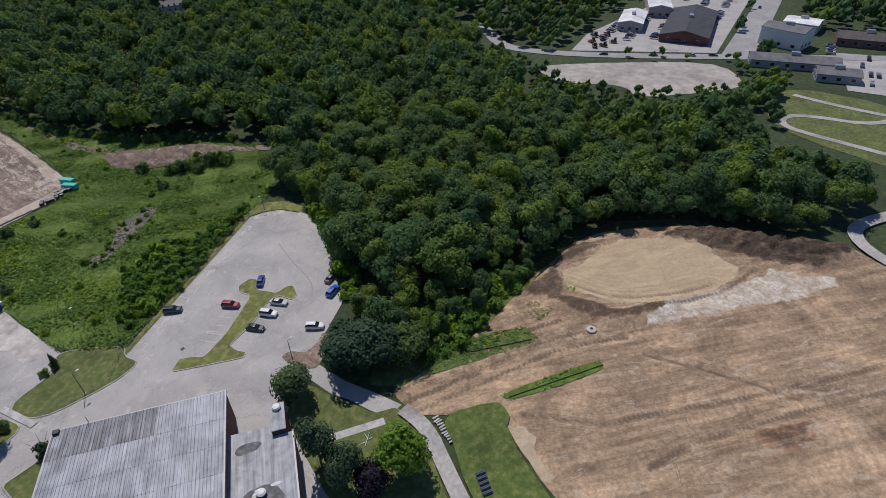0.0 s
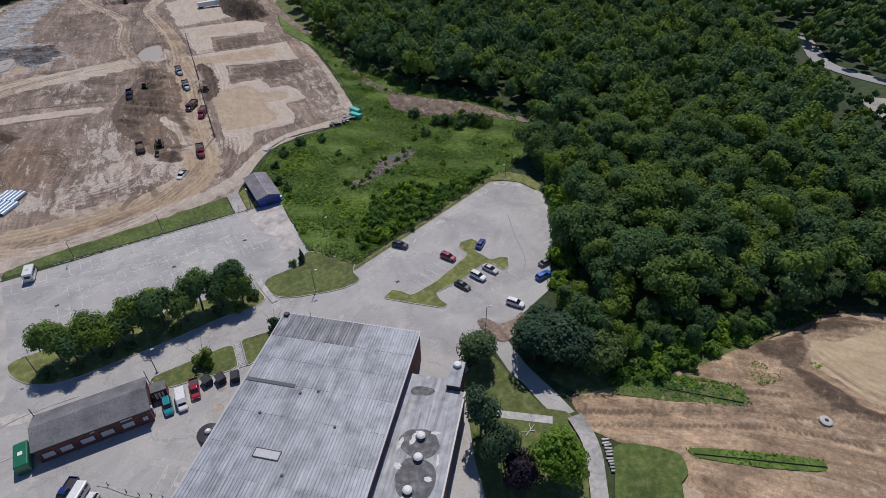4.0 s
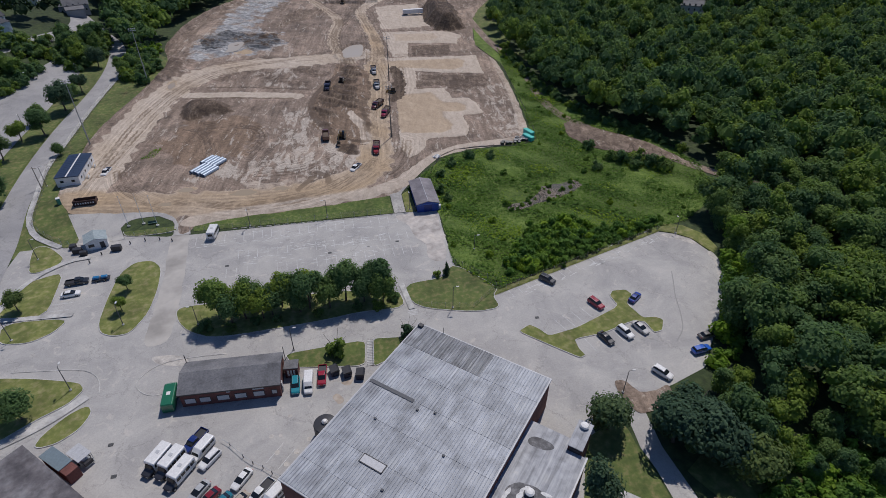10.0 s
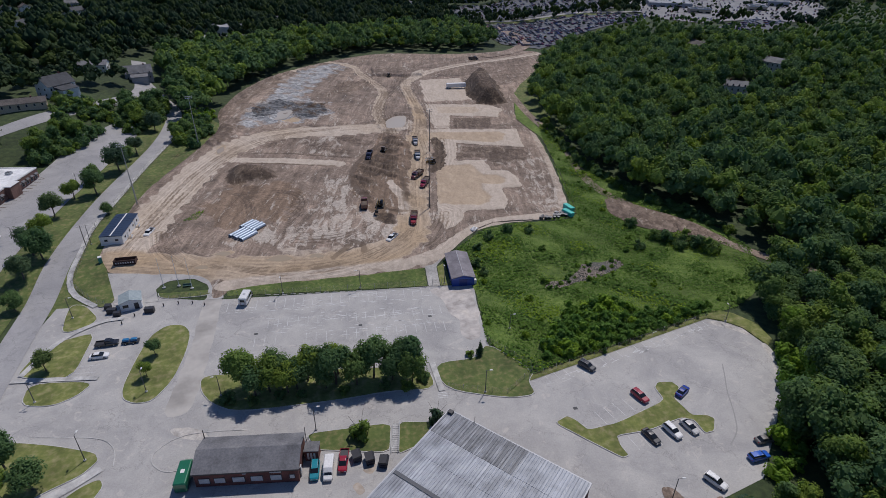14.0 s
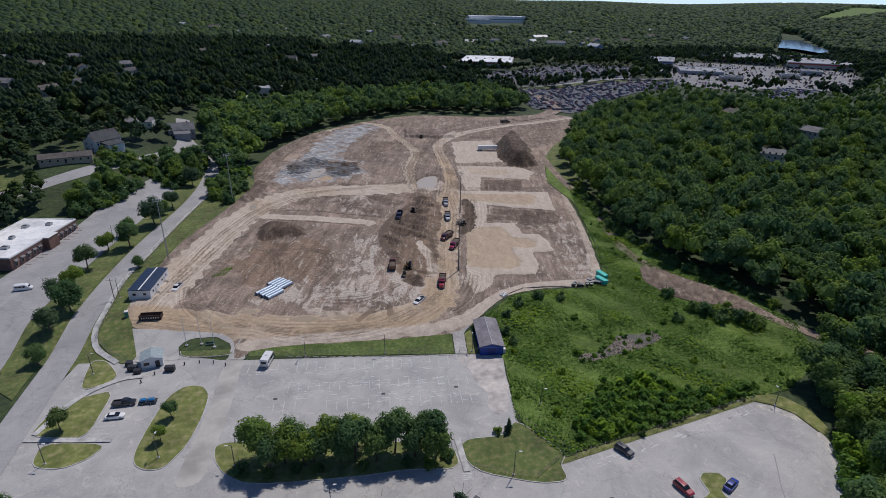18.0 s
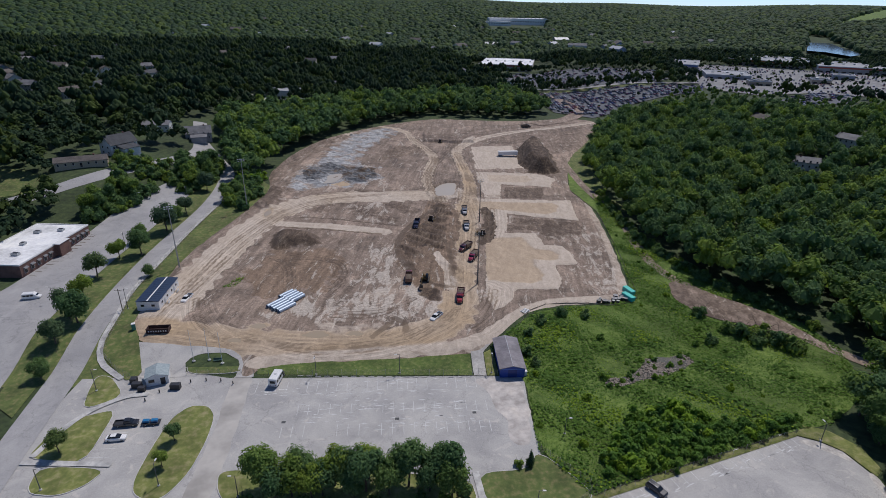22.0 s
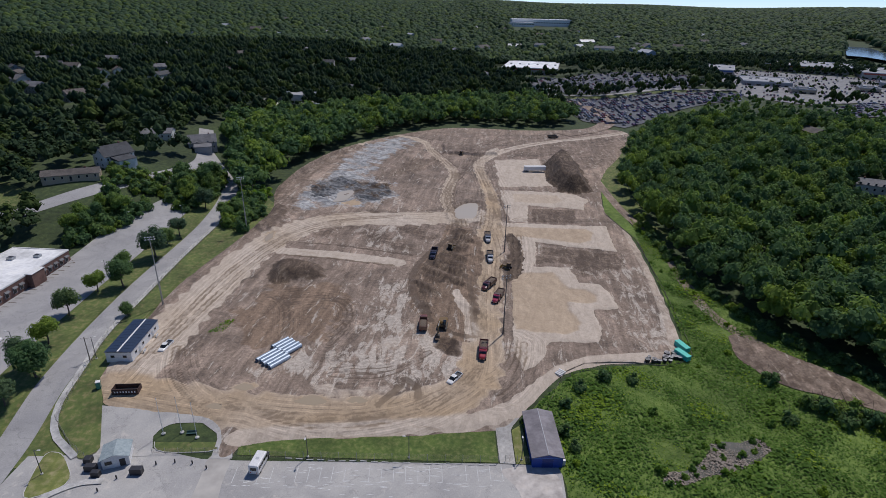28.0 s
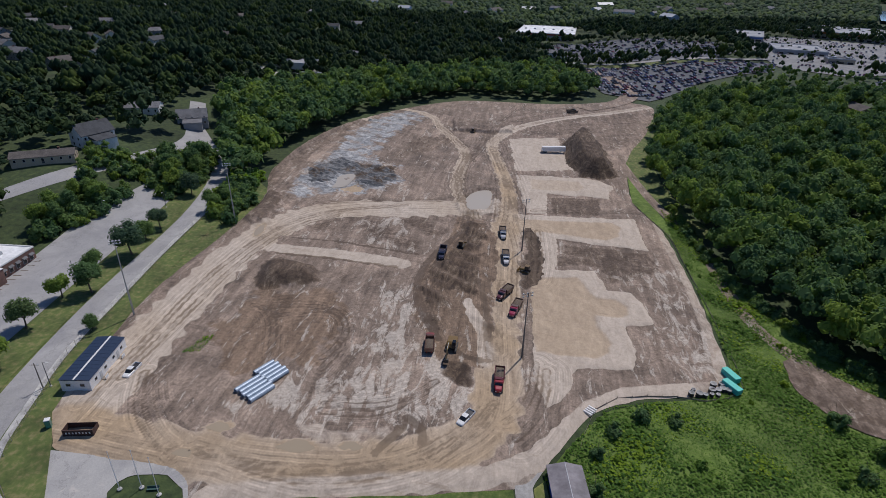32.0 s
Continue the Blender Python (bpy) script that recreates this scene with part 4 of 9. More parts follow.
field = drape("field_earth", ragged(FIELD, 2.5, 0.7, 5), M_FIELD, 0.1, 0.8, lift=field_lift, colours=field_soil)
tagged(field, "stripped brown earth field with wheel tracks", "earth", kind="structure")
PATCH = [(100.5, 166), (113, 152.5), (125, 140), (133, 118), (119, 129), (103, 136), (96.5, 149)]
patch = drape("cleared_earth", ragged(PATCH, 2.5, 0.8, 7), M_SOIL, 0.35, 1.5, colours=lambda x, y, e: np.stack([0 * x, 0.5 + 0.12 * wob(x, y, 0.4), 0 * x, 1 - np.clip(0.25 + 0.35 * np.sin((x * 0.75 + y * 0.66) * 2.4 + 1.5 * wob(x, y, 0.15)), 0, 0.5)], 1))
tagged(patch, "bare ploughed brown slope below the woods", "earth", kind="structure")
tagged(drape("meadow", [(103, 262), (106, 341), (134, 388), (152, 428), (160, 425), (124, 345), (115, 300), (113, 262), (118, 240), (110, 238)], M_LAWN, 0.14, 2.0), "green strip between the site and the woods", "meadow", kind="structure")
tagged(drape("meadow", [(97, 236), (92.5, 274), (100, 306), (107, 338), (108, 338), (103.5, 300), (100.5, 262), (101, 240)], M_MEADOW, 0.18, 1.5), "narrow green verge beside the dirt trail", "meadow", kind="structure")
trail = drape("dirt_trail", band(glide([(104, 341), (101, 270), (108, 240), (100, 190), (102, 166), (121, 137), (132, 117), (152, 93), (175, 72)]), 4.5), M_SOIL, 0.2, 1.5, colours=lambda x, y, e: np.stack([0 * x + 0.25, 0 * x + 0.15, 0 * x + 0.3, 0 * x + 1], 1))
tagged(trail, "rutted dirt trail along the wood's edge", "trail", kind="structure")

# ---- outer roads ----
def road(name, line, width, material, label, up=0.12, category="road"):
    return tagged(drape(name, band(glide(line), width), material, up, 3.0), label, category, kind="structure")


road("road", [(-89, 60), (-93, 90), (-96, 118), (-100, 150), (-101, 182), (-100, 205), (-98, 228), (-97, 252), (-99, 280), (-104, 305), (-120, 332), (-135, 356)], 8.0, M_ROAD, "pale asphalt access road past the site", 0.16)
west_lot = tagged(drape("west_lot", [(-104, 62), (-108, 100), (-114, 132), (-115.5, 160), (-114.8, 190), (-113.5, 215), (-112.5, 240), (-112, 262), (-117, 277), (-127, 274), (-136, 236), (-138, 213), (-139.5, 190), (-141, 165), (-150, 120), (-150, 62)], M_ROAD, 0.2, 3.0), "asphalt drive and parking beside the brick office", "parking lot", kind="structure")
median = tagged(drape("lawn", [(-99, 96), (-101.5, 122), (-104.5, 150), (-105.5, 184), (-104.5, 208), (-102.5, 238), (-104, 262), (-111, 262), (-111.8, 240), (-112.8, 215), (-114, 190), (-114.8, 160), (-113.3, 132), (-107.5, 102)], M_LAWN, 0.24, 2.0), "grass median with young trees", "lawn", kind="structure")
road("road", [(-260, 190), (-186, 238), (-168, 252), (-150, 275), (-138, 300), (-128, 330), (-135, 356), (-150, 400)], 9, M_ROAD, "two-lane town road")

# ---- trees ----
_rng = np.random.default_rng(4)


def ball(c, r, rows, cols, squash=1.0):
    """A rough low ball of quads; returns corners and faces."""
    t = np.linspace(0.12, np.pi - 0.12, rows + 1)
    p = np.arange(cols) * 2 * np.pi / cols
    T, P = np.meshgrid(t, p, indexing="ij")
    v = np.stack([np.sin(T) * np.cos(P), np.sin(T) * np.sin(P), np.cos(T) * squash], -1).reshape(-1, 3) * r
    v = v * _rng.uniform(0.86, 1.12, (len(v), 1)) + c
    f = [(i * cols + j, i * cols + (j + 1) % cols, (i + 1) * cols + (j + 1) % cols, (i + 1) * cols + j) for i in range(rows) for j in range(cols)]
    return v, np.array(f)


def crown(leaves, lobes, leaf, wide=4.0, tall=4.2, mid=7.5, cone=False, rows=3, cols=6, core=0.7):
    """A crown of lobes with leaf clumps standing off their surface."""
    cs, rs = [], []
    for k in range(lobes):
        if cone:
            u = (k + 0.5) / lobes
            a = _rng.uniform(0, 6.28)
            rad = wide * (1 - u) * 0.55
            cs.append((math.cos(a) * rad * 0.5, math.sin(a) * rad * 0.5, mid - tall + 2 * tall * u))
            rs.append(wide * (1.05 - u) * 0.75)
        else:
            a, u = k * 2.4 + _rng.uniform(-0.5, 0.5), _rng.uniform(-0.75, 0.95)
            q = math.sqrt(max(0.0, 1 - u * u)) * _rng.uniform(0.45, 0.7)
            cs.append((math.cos(a) * q * wide, math.sin(a) * q * wide, mid + u * tall * 0.62))
            rs.append(wide * _rng.uniform(0.42, 0.6))
    cs, rs = np.array(cs), np.array(rs)
    vs, fs, n = [], [], 0
    for c, r in zip(cs, rs):
        v, f = ball(c, r * core, rows, cols)
        vs.append(v), fs.append(f + n)
        n += len(v)
    w = rs ** 2 / (rs ** 2).sum()
    got = 0
    while got < leaves:
        k = _rng.choice(lobes, p=w)
        d = _rng.normal(size=3)
        d /= np.linalg.norm(d)
        if d[2] < -0.45:
            continue
        p = cs[k] + d * rs[k] * _rng.uniform(0.74, 1.12)
        if ((np.linalg.norm(p - cs, axis=1) < rs * 0.7).any()):
            continue
        out = (p - np.array((0, 0, mid - tall * 0.4))) / np.array((wide, wide, tall))
        nrm = 0.8 * d + 0.8 * out + _rng.normal(size=3) * 0.38 + np.array((0, 0, 0.25))
        nrm /= np.linalg.norm(nrm)
        t = np.cross(nrm, _rng.normal(size=3))
        t /= np.linalg.norm(t)
        b = np.cross(nrm, t)
        s = leaf * _rng.uniform(0.65, 1.35)
        vs.append(np.stack([p - t * s, p - b * s * 0.7 - nrm * s * 0.25, p + t * s, p + b * s * 0.7 - nrm * s * 0.2]))
        fs.append(np.array([[n, n + 1, n + 2, n + 3]]))
        n += 4
        got += 1
    return np.concatenate(vs), np.concatenate(fs)


def woods(name, spots, templates, material, label, smooth=False):
    """Many crowns joined into one object. spots: x, y, size."""
    spots = np.asarray(spots, float)
    pick = _rng.integers(0, len(templates), len(spots))
    V, F, T, n = [], [], [], 0
    zz = height(spots[:, 0], spots[:, 1])
    for k, (tv, tf) in enumerate(templates):
        s = spots[pick == k]
        z = zz[pick == k]
        if not len(s):
            continue
        a = _rng.uniform(0, 6.28, len(s))
        ca, sa = np.cos(a)[:, None], np.sin(a)[:, None]
        size = s[:, 2][:, None]
        x = (tv[None, :, 0] * ca - tv[None, :, 1] * sa) * size + s[:, 0][:, None]
        y = (tv[None, :, 0] * sa + tv[None, :, 1] * ca) * size + s[:, 1][:, None]
        zc = tv[None, :, 2] * size * _rng.uniform(0.85, 1.15, (len(s), 1)) + z[:, None]
        V.append(np.stack([x, y, zc], -1).reshape(-1, 3))
        F.append((tf[None] + (np.arange(len(s)) * len(tv))[:, None, None]).reshape(-1, 4) + n)
        T.append(np.repeat(_rng.uniform(0, 1, len(s)), len(tv)))
        n += len(s) * len(tv)
    ob = mesh_object(name, np.concatenate(V), np.concatenate(F), material, tint=np.concatenate(T), smooth=smooth)
    return tagged(ob, label, "woods", kind="stuff")


def scatter(poly, gap, jitter=0.42, keep=1.0, size=(0.75, 1.25), avoid=()):
    p = np.asarray(poly, float)
    lo, hi = p.min(0), p.max(0)
    gx, gy = np.meshgrid(np.arange(lo[0], hi[0], gap), np.arange(lo[1], hi[1], gap * 0.9))
    gx = gx + (np.arange(gx.shape[0]) % 2)[:, None] * gap * 0.5
    x = (gx + _rng.uniform(-jitter, jitter, gx.shape) * gap).ravel()
    y = (gy + _rng.uniform(-jitter, jitter, gx.shape) * gap).ravel()
    ok = inside(poly, x, y) & (_rng.uniform(size=x.shape) < keep)
    for a in avoid:
        ok &= ~inside(a, x, y)
    x, y = x[ok], y[ok]
    return np.stack([x, y, _rng.uniform(*size, len(x))], 1)


def clear_homes(spots, homes, r, ahead):
    """Leave out the trees that stand on a house or hide its front from the south."""
    ok = np.ones(len(spots), bool)
    for hx, hy in homes:
        d = math.hypot(hx, hy)
        for k in (0, 0.25, 0.5, 0.75, 1):
            ok &= np.hypot(spots[:, 0] - hx * (1 - k * ahead / d), spots[:, 1] - hy * (1 - k * ahead / d)) > r
    return spots[ok]


CROWNS = [crown(470, 8, 0.36, wide=3.7 + 0.5 * (k % 3), tall=4.9, mid=7.6, rows=3, cols=6) for k in range(7)]
CROWNS_B = [crown(190, 7, 0.52, wide=4.0 + 0.5 * (k % 3), tall=4.9, mid=7.6, rows=2, cols=5, core=0.86) for k in range(6)]
CROWNS_MID = [crown(90, 5, 0.8, wide=4.3, tall=4.3, mid=7.4, rows=2, cols=5, core=0.86) for k in range(4)]
CROWNS_FAR = [crown(20, 6, 0.8, wide=4.6, tall=4.4, mid=7.2, rows=2, cols=5, core=0.98) for k in range(5)]
CROWNS_TINY = [crown(3, 4, 0.9, wide=4.6, tall=4.4, mid=7.0, rows=2, cols=4, core=1.0) for k in range(5)]

EAST_WOOD = [(106, 84), (130, 95), (137, 113), (150, 97), (178, 76), (330, 160), (290, 96), (262, 84), (238, 56), (218, 30), (214, -8), (240, -42), (222, -54), (208, -62), (200, -75), (196, -90), (188, -90), (180, -82), (170, -80), (166, -70), (159, -43), (146, -21), (133, -13), (119, -10), (104, -7), (82, -2), (66, 3), (63, 10), (70, 22), (81, 27), (92, 39), (102, 51), (109, 61), (109, 70)]
NORTH_WOOD = [(139, 126), (156, 101), (178, 77), (330, 165), (360, 300), (312, 400), (270, 438), (245, 472), (215, 478), (180, 450), (160, 425), (123, 347), (114, 318), (111.5, 290), (108, 262), (106.5, 238), (107, 206), (110.5, 184), (117, 165), (129, 147)]
WEST_WOOD = [(-142, 418), (-121, 492), (-10, 560), (115, 600), (138, 545), (134, 505), (110, 484), (18, 482), (-22, 446), (-66, 382), (-82, 330), (-80, 300), (-90, 282), (-100, 300), (-118, 345)]
near = scatter(EAST_WOOD, 6.1, size=(0.7, 1.35))
_rim = np.concatenate([scatter(band(r, 4), 3.4, size=(0.45, 0.8)) for r in ([(104, -6), (119, -8.5), (133, -11.5)], [(134, -12), (147, -20.5), (160, -42)], [(160, -42), (167, -68), (171, -79)])])
near = np.concatenate([near[~((near[:, 0] < 90) & (near[:, 1] > 20) & (near[:, 1] < 60) & (np.hypot(near[:, 0] - 82, near[:, 1] - 34) < 11))], _rim])
_south = (near[:, 1] < 24) & (near[:, 0] < 120)
_in_by = edge_point(EAST_WOOD, near[:, 0].copy(), near[:, 1].copy())[2]
near[:, 2] *= np.where(_south, 0.5 + 0.5 * ss(1, 16, _in_by), 1.0)
near = near[~inside([(97, 77), (104, 73), (107, 64), (112, 66), (114, 78), (108, 86), (100, 87)], near[:, 0], near[:, 1])]
_far = near[:, 0] > 190
woods("woods", near[~_far], CROWNS, M_LEAF, "dense mixed deciduous woods in full leaf")
woods("woods", np.concatenate([near[_far], clear_homes(scatter(NORTH_WOOD, 8.0, 0.34, size=(0.85, 1.5)), ((276, 398), (245, 297), (288, 321), (331, 345)), 9, 30)]), CROWNS_B, M_LEAF, "dense deciduous woods beyond the meadow")
woods("woods", scatter(WEST_WOOD, 8.0, size=(0.95, 1.6)), CROWNS_MID, M_LEAF, "woods behind the building site")
TOWN = [(-900, 150), (-160, 150), (-155, 230), (-185, 262), (-140, 320), (-150, 420), (-125, 500), (-10, 560), (120, 620), (90, 1200), (-900, 1200)]
HOMES = ((-293, 550), (-347, 643), (-424, 817), (-539, 838), (-431, 636), (-389, 577), (-453, 737), (-288, 493), (-576, 1203), (-483, 1019), (-541, 1211), (-461, 1064), (-494, 1240), (-376, 907), (-318, 723), (-278, 632), (-349, 682), (-347, 532), (-62, 536), (-41, 541), (3, 529), (-140, 862), (-286, 941), (-199, 1001), (-470, 690), (-410, 700), (-500, 790), (-560, 960), (-230, 700), (-120, 960), (-30, 1010), (-250, 1120))
NEAR_HOMES = ((-161.4, 301), (-170, 277), (-165, 361), (-138, 360), (-84, 657), (-49, 620), (-124.8, 566), (-104, 532), (-138, 525))


_town = scatter(TOWN, 9.8, 0.42, keep=0.92, size=(0.8, 1.5))
_town[:, 2] *= 1 + 0.28 * wob(_town[:, 0], _town[:, 1], 0.035)
_town = clear_homes(clear_homes(_town, HOMES, 11, 56), NEAR_HOMES, 10, 20)
_town = _town[np.arctan2(_town[:, 0], _town[:, 1] + 40) > -0.82]
for _a, _b in (((-260, 190), (-186, 238)), ((-186, 238), (-150, 275)), ((-150, 275), (-128, 330)), ((-128, 330), (-150, 400)), ((-240, 250), (-180, 252))):
    _d = near_line([_a, _b], _town[:, 0], _town[:, 1])
    _town = _town[_d > 11]
_r = np.hypot(_town[:, 0], _town[:, 1])
woods("town_trees", _town[_r < 420], CROWNS_MID, M_TOWN_LEAF_SHADED, "street and garden trees of the town")
woods("town_trees", _town[(_r >= 420) & (_r < 650)], CROWNS_FAR, M_TOWN_LEAF_SHADED, "garden trees in the town", True)
woods("town_trees", _town[_r >= 650], CROWNS_TINY, M_TOWN_LEAF_SHADED, "garden trees in the far part of the town", True)


def canopy(name, a0, a1, r0, r1, label, avoid=()):
    """Far woods: low domes, one for each tree or clump, larger with distance."""
    rows, r = [], r0
    while r < r1:
        gap = max(9.0, r * 0.0098)
        ang = np.radians(np.arange(a0, a1, math.degrees(gap / r)))
        rr = r + _rng.uniform(-0.5, 0.5, len(ang)) * gap
        ang = ang + _rng.uniform(-0.45, 0.45, len(ang)) * gap / r
        rows.append(np.stack([np.sin(ang) * rr, np.cos(ang) * rr, np.full(len(ang), gap)], 1))
        r += gap * 1.05
    s = np.concatenate(rows)
    keep = np.ones(len(s), bool)
    for p in avoid:
        keep &= ~inside(p, s[:, 0], s[:, 1])
    s = s[keep]
    n, k = len(s), 6
    wide = s[:, 2] * _rng.uniform(0.42, 0.7, n)
    top = np.minimum(wide * _rng.uniform(0.9, 1.6, n) + 6, 24)
    spin = _rng.uniform(0, 6.28, n)
    v = np.zeros((n, 2 * k + 1, 3))
    z0 = height(s[:, 0], s[:, 1])
    for j in range(k):
        a = spin + j * 2 * np.pi / k
        for row, (q, h) in enumerate(((1.0, 0.25), (0.72, 0.8))):
            w = wide * q * _rng.uniform(0.8, 1.2, n)
            v[:, row * k + j] = np.stack([s[:, 0] + np.cos(a) * w, s[:, 1] + np.sin(a) * w, z0 + top * h * _rng.uniform(0.85, 1.15, n)], 1)
    v[:, 2 * k] = np.stack([s[:, 0], s[:, 1], z0 + top], 1)
    f = [(j, (j + 1) % k, k + (j + 1) % k, k + j) for j in range(k)] + [(k, k + 1, k + 2, 2 * k), (k + 2, k + 3, k + 4, 2 * k), (k + 4, k + 5, k, 2 * k)]
    f = np.array(f)
    F = (f[None] + (np.arange(n) * (2 * k + 1))[:, None, None]).reshape(-1, 4)
    ob = mesh_object(name, v.reshape(-1, 3), F, M_CANOPY_SHADED, smooth=True, tint=np.repeat(_rng.uniform(0, 1, n), 2 * k + 1))
    return tagged(ob, label, "woods", kind="stuff")


LOTS = ([(345, 640), (331, 589), (366, 541), (444, 565), (488, 528), (530, 560), (600, 643), (650, 720), (632, 769), (593, 795), (511, 852), (440, 890), (400, 800), (370, 720)], [(140, 650), (143, 512), (172, 484), (228, 532), (309, 558), (339, 610), (282, 622), (221, 636)], [(137, 825), (150, 700), (290, 640), (346, 700), (350, 780), (226, 840)], [(350, 472), (418, 490), (467, 538), (437, 563), (366, 512)], [(95, 870), (105, 970), (210, 1040), (235, 875), (146, 855)])
PLAZA = [(120, 560), (160, 520), (310, 600), (460, 490), (900, 900), (900, 1060), (540, 1060), (260, 1000), (100, 1010), (95, 830), (60, 660), (110, 630)]
RIVER = [(1220, 1707), (1181, 1591), (996, 1266), (875, 1048), (817, 1005), (843, 1106), (830, 1145)]
RIVER_CLEAR = [(1230, 1720), (1195, 1600), (1005, 1260), (885, 1035), (700, 860), (735, 980), (720, 1010)]
FAR_MEADOW = [(1500, 1960), (1600, 2100), (2600, 3100), (2600, 2700), (1850, 2180)]
_pl = scatter(PLAZA, 10, keep=0.85, size=(0.7, 1.4), avoid=LOTS + (RIVER_CLEAR,))
_pl = clear_homes(_pl, ((86, 807), (108, 727), (143, 718), (600, 885), (655, 800), (430, 845), (417, 705), (505, 645)), 26, 20)
_in = np.concatenate([scatter(LOTS[0], 13, keep=0.3, size=(0.3, 0.75)), scatter(LOTS[2], 12, keep=0.55, size=(0.4, 0.7)), scatter(LOTS[1], 26, keep=0.2, size=(0.3, 0.5))])
woods("plaza_trees", np.concatenate([_pl, _in]), CROWNS_TINY, M_TOWN_LEAF_SHADED, "trees round the shopping plaza and its lots", True)
canopy("far_woods", -46, 50, 560, 4650, "wooded hills to the horizon", (PLAZA, RIVER_CLEAR, TOWN, FAR_MEADOW, [(260, 1750), (420, 1750), (570, 2330), (310, 2330)], [(130, 470), (130, 720), (470, 520), (720, 760), (760, 500), (620, 200), (300, 380)]))

# ---- buildings ----


def box_bm(bm, x0, x1, y0, y1, z0, z1):
    m = Matrix.Translation(((x0 + x1) / 2, (y0 + y1) / 2, (z0 + z1) / 2)) @ Matrix.Diagonal((x1 - x0, y1 - y0, z1 - z0, 1))
    return bmesh.ops.create_cube(bm, size=1, matrix=m)["verts"]


def box(name, x0, x1, y0, y1, z0, z1, material, parent=None, bevel=0.0, label=""):
    bm = bmesh.new()
    box_bm(bm, x0, x1, y0, y1, z0, z1)
    if bevel:
        bmesh.ops.bevel(bm, geom=bm.edges[:], offset=bevel, segments=2, affect="EDGES", profile=0.5)
    return part(name, bm, material, parent, label)


def thing(name, m, label, category, group=""):
    ob = new(name)
    ob.matrix_world = m
    return tagged(ob, label, category, group)


# ---- building materials ----
M_ROOF = grain("weathered_roof", (0.235, 0.25, 0.27), (0.335, 0.355, 0.385), (0.43, 0.45, 0.48), 0.9, 0.6, big=0.3, bump=0.0, stretch=(2.6, 0.1, 1.0, -43.7), vary=0.12)
M_ROOF_STAIN = grain("stained_roof", (0.1, 0.105, 0.115), (0.19, 0.2, 0.215), (0.4, 0.415, 0.44), 0.9, 0.6, big=0.4, bump=0.0, stretch=(2.4, 0.12, 1.0, -43.7), vary=0.25)
M_ROOF_GREY = grain("grey_shingle", (0.12, 0.12, 0.125), (0.16, 0.16, 0.168), (0.205, 0.205, 0.21), 2.5, 0.85, big=0.25)
M_ROOF_SHED = grain("shed_roof", (0.17, 0.15, 0.16), (0.21, 0.19, 0.2), (0.25, 0.23, 0.24), 1.2, 0.6, big=0.2)
M_SEAM = paint("dark_seam", (0.09, 0.095, 0.105), 0.7)
M_TRIM = paint("pale_trim", (0.45, 0.46, 0.48), 0.5)
M_WHITE = paint("white_paint", (0.72, 0.72, 0.71), 0.5)
M_WHITE_ROOF = grain("white_membrane", (0.68, 0.68, 0.67), (0.76, 0.76, 0.75), (0.82, 0.82, 0.81), 0.8, 0.6, big=0.1)
M_NAVY = paint("navy_roof", (0.025, 0.04, 0.075), 0.4)
M_BLUE = paint("blue_sheet", (0.015, 0.06, 0.33), 0.4)
M_BROWN_BRICK = grain("brown_brick", (0.13, 0.07, 0.055), (0.18, 0.1, 0.08), (0.23, 0.135, 0.11), 5.0, 0.9, big=0.4, space="object")
M_DARK_TRIM = paint("dark_trim", (0.03, 0.03, 0.035), 0.5)
M_DOOR = paint("pale_door", (0.5, 0.51, 0.52), 0.5)
M_GLASS, _gn, _gb = nodes_of("dark_glass")
_gb.inputs["Base Color"].default_value, _gb.inputs["Roughness"].default_value = (0.015, 0.018, 0.022, 1), 0.08
M_RUBBER = paint("tyre_rubber", (0.02, 0.02, 0.021), 0.85)
M_STEEL = paint("galvanised", (0.4, 0.42, 0.44), 0.45, 0.6)
M_POLE = paint("pole_paint", (0.1, 0.1, 0.1), 0.5)
M_LAMP = paint("lamp_head", (0.6, 0.6, 0.58), 0.4)
M_WOOD = grain("weathered_wood", (0.16, 0.13, 0.1), (0.24, 0.2, 0.16), (0.33, 0.29, 0.24), 3.0, 0.9, space="object")
M_RED_LIGHT = paint("red_lens", (0.35, 0.01, 0.01), 0.2)
M_LIGHT_LENS = paint("clear_lens", (0.7, 0.7, 0.68), 0.15)
M_HOUSE_WHITE = paint("white_siding", (0.62, 0.62, 0.6), 0.7)
M_HOUSE_GREY = paint("grey_siding", (0.3, 0.31, 0.33), 0.7)
M_HOUSE_TAN = paint("tan_siding", (0.4, 0.33, 0.24), 0.7)
M_HOUSE_BLUE = paint("blue_siding", (0.2, 0.26, 0.34), 0.7)
M_ROOF_BROWN = grain("brown_shingle", (0.07, 0.06, 0.055), (0.1, 0.088, 0.08), (0.14, 0.122, 0.11), 2.0, 0.9, big=0.3)
M_ROOF_DARK = grain("dark_shingle", (0.035, 0.037, 0.042), (0.055, 0.058, 0.064), (0.08, 0.083, 0.09), 2.0, 0.85, big=0.3)


def prism(name, profile, y0, y1, material, parent=None, label=""):
    """A profile in x and z drawn out along y."""
    bm = bmesh.new()
    a = [bm.verts.new((x, y0, z)) for x, z in profile]
    b = [bm.verts.new((x, y1, z)) for x, z in profile]
    bm.faces.new(a), bm.faces.new(b[::-1])
    for i in range(len(a)):
        j = (i + 1) % len(a)
        bm.faces.new((a[j], a[i], b[i], b[j]))
    bmesh.ops.recalc_face_normals(bm, faces=bm.faces[:])
    return part(name, bm, material, parent, label)


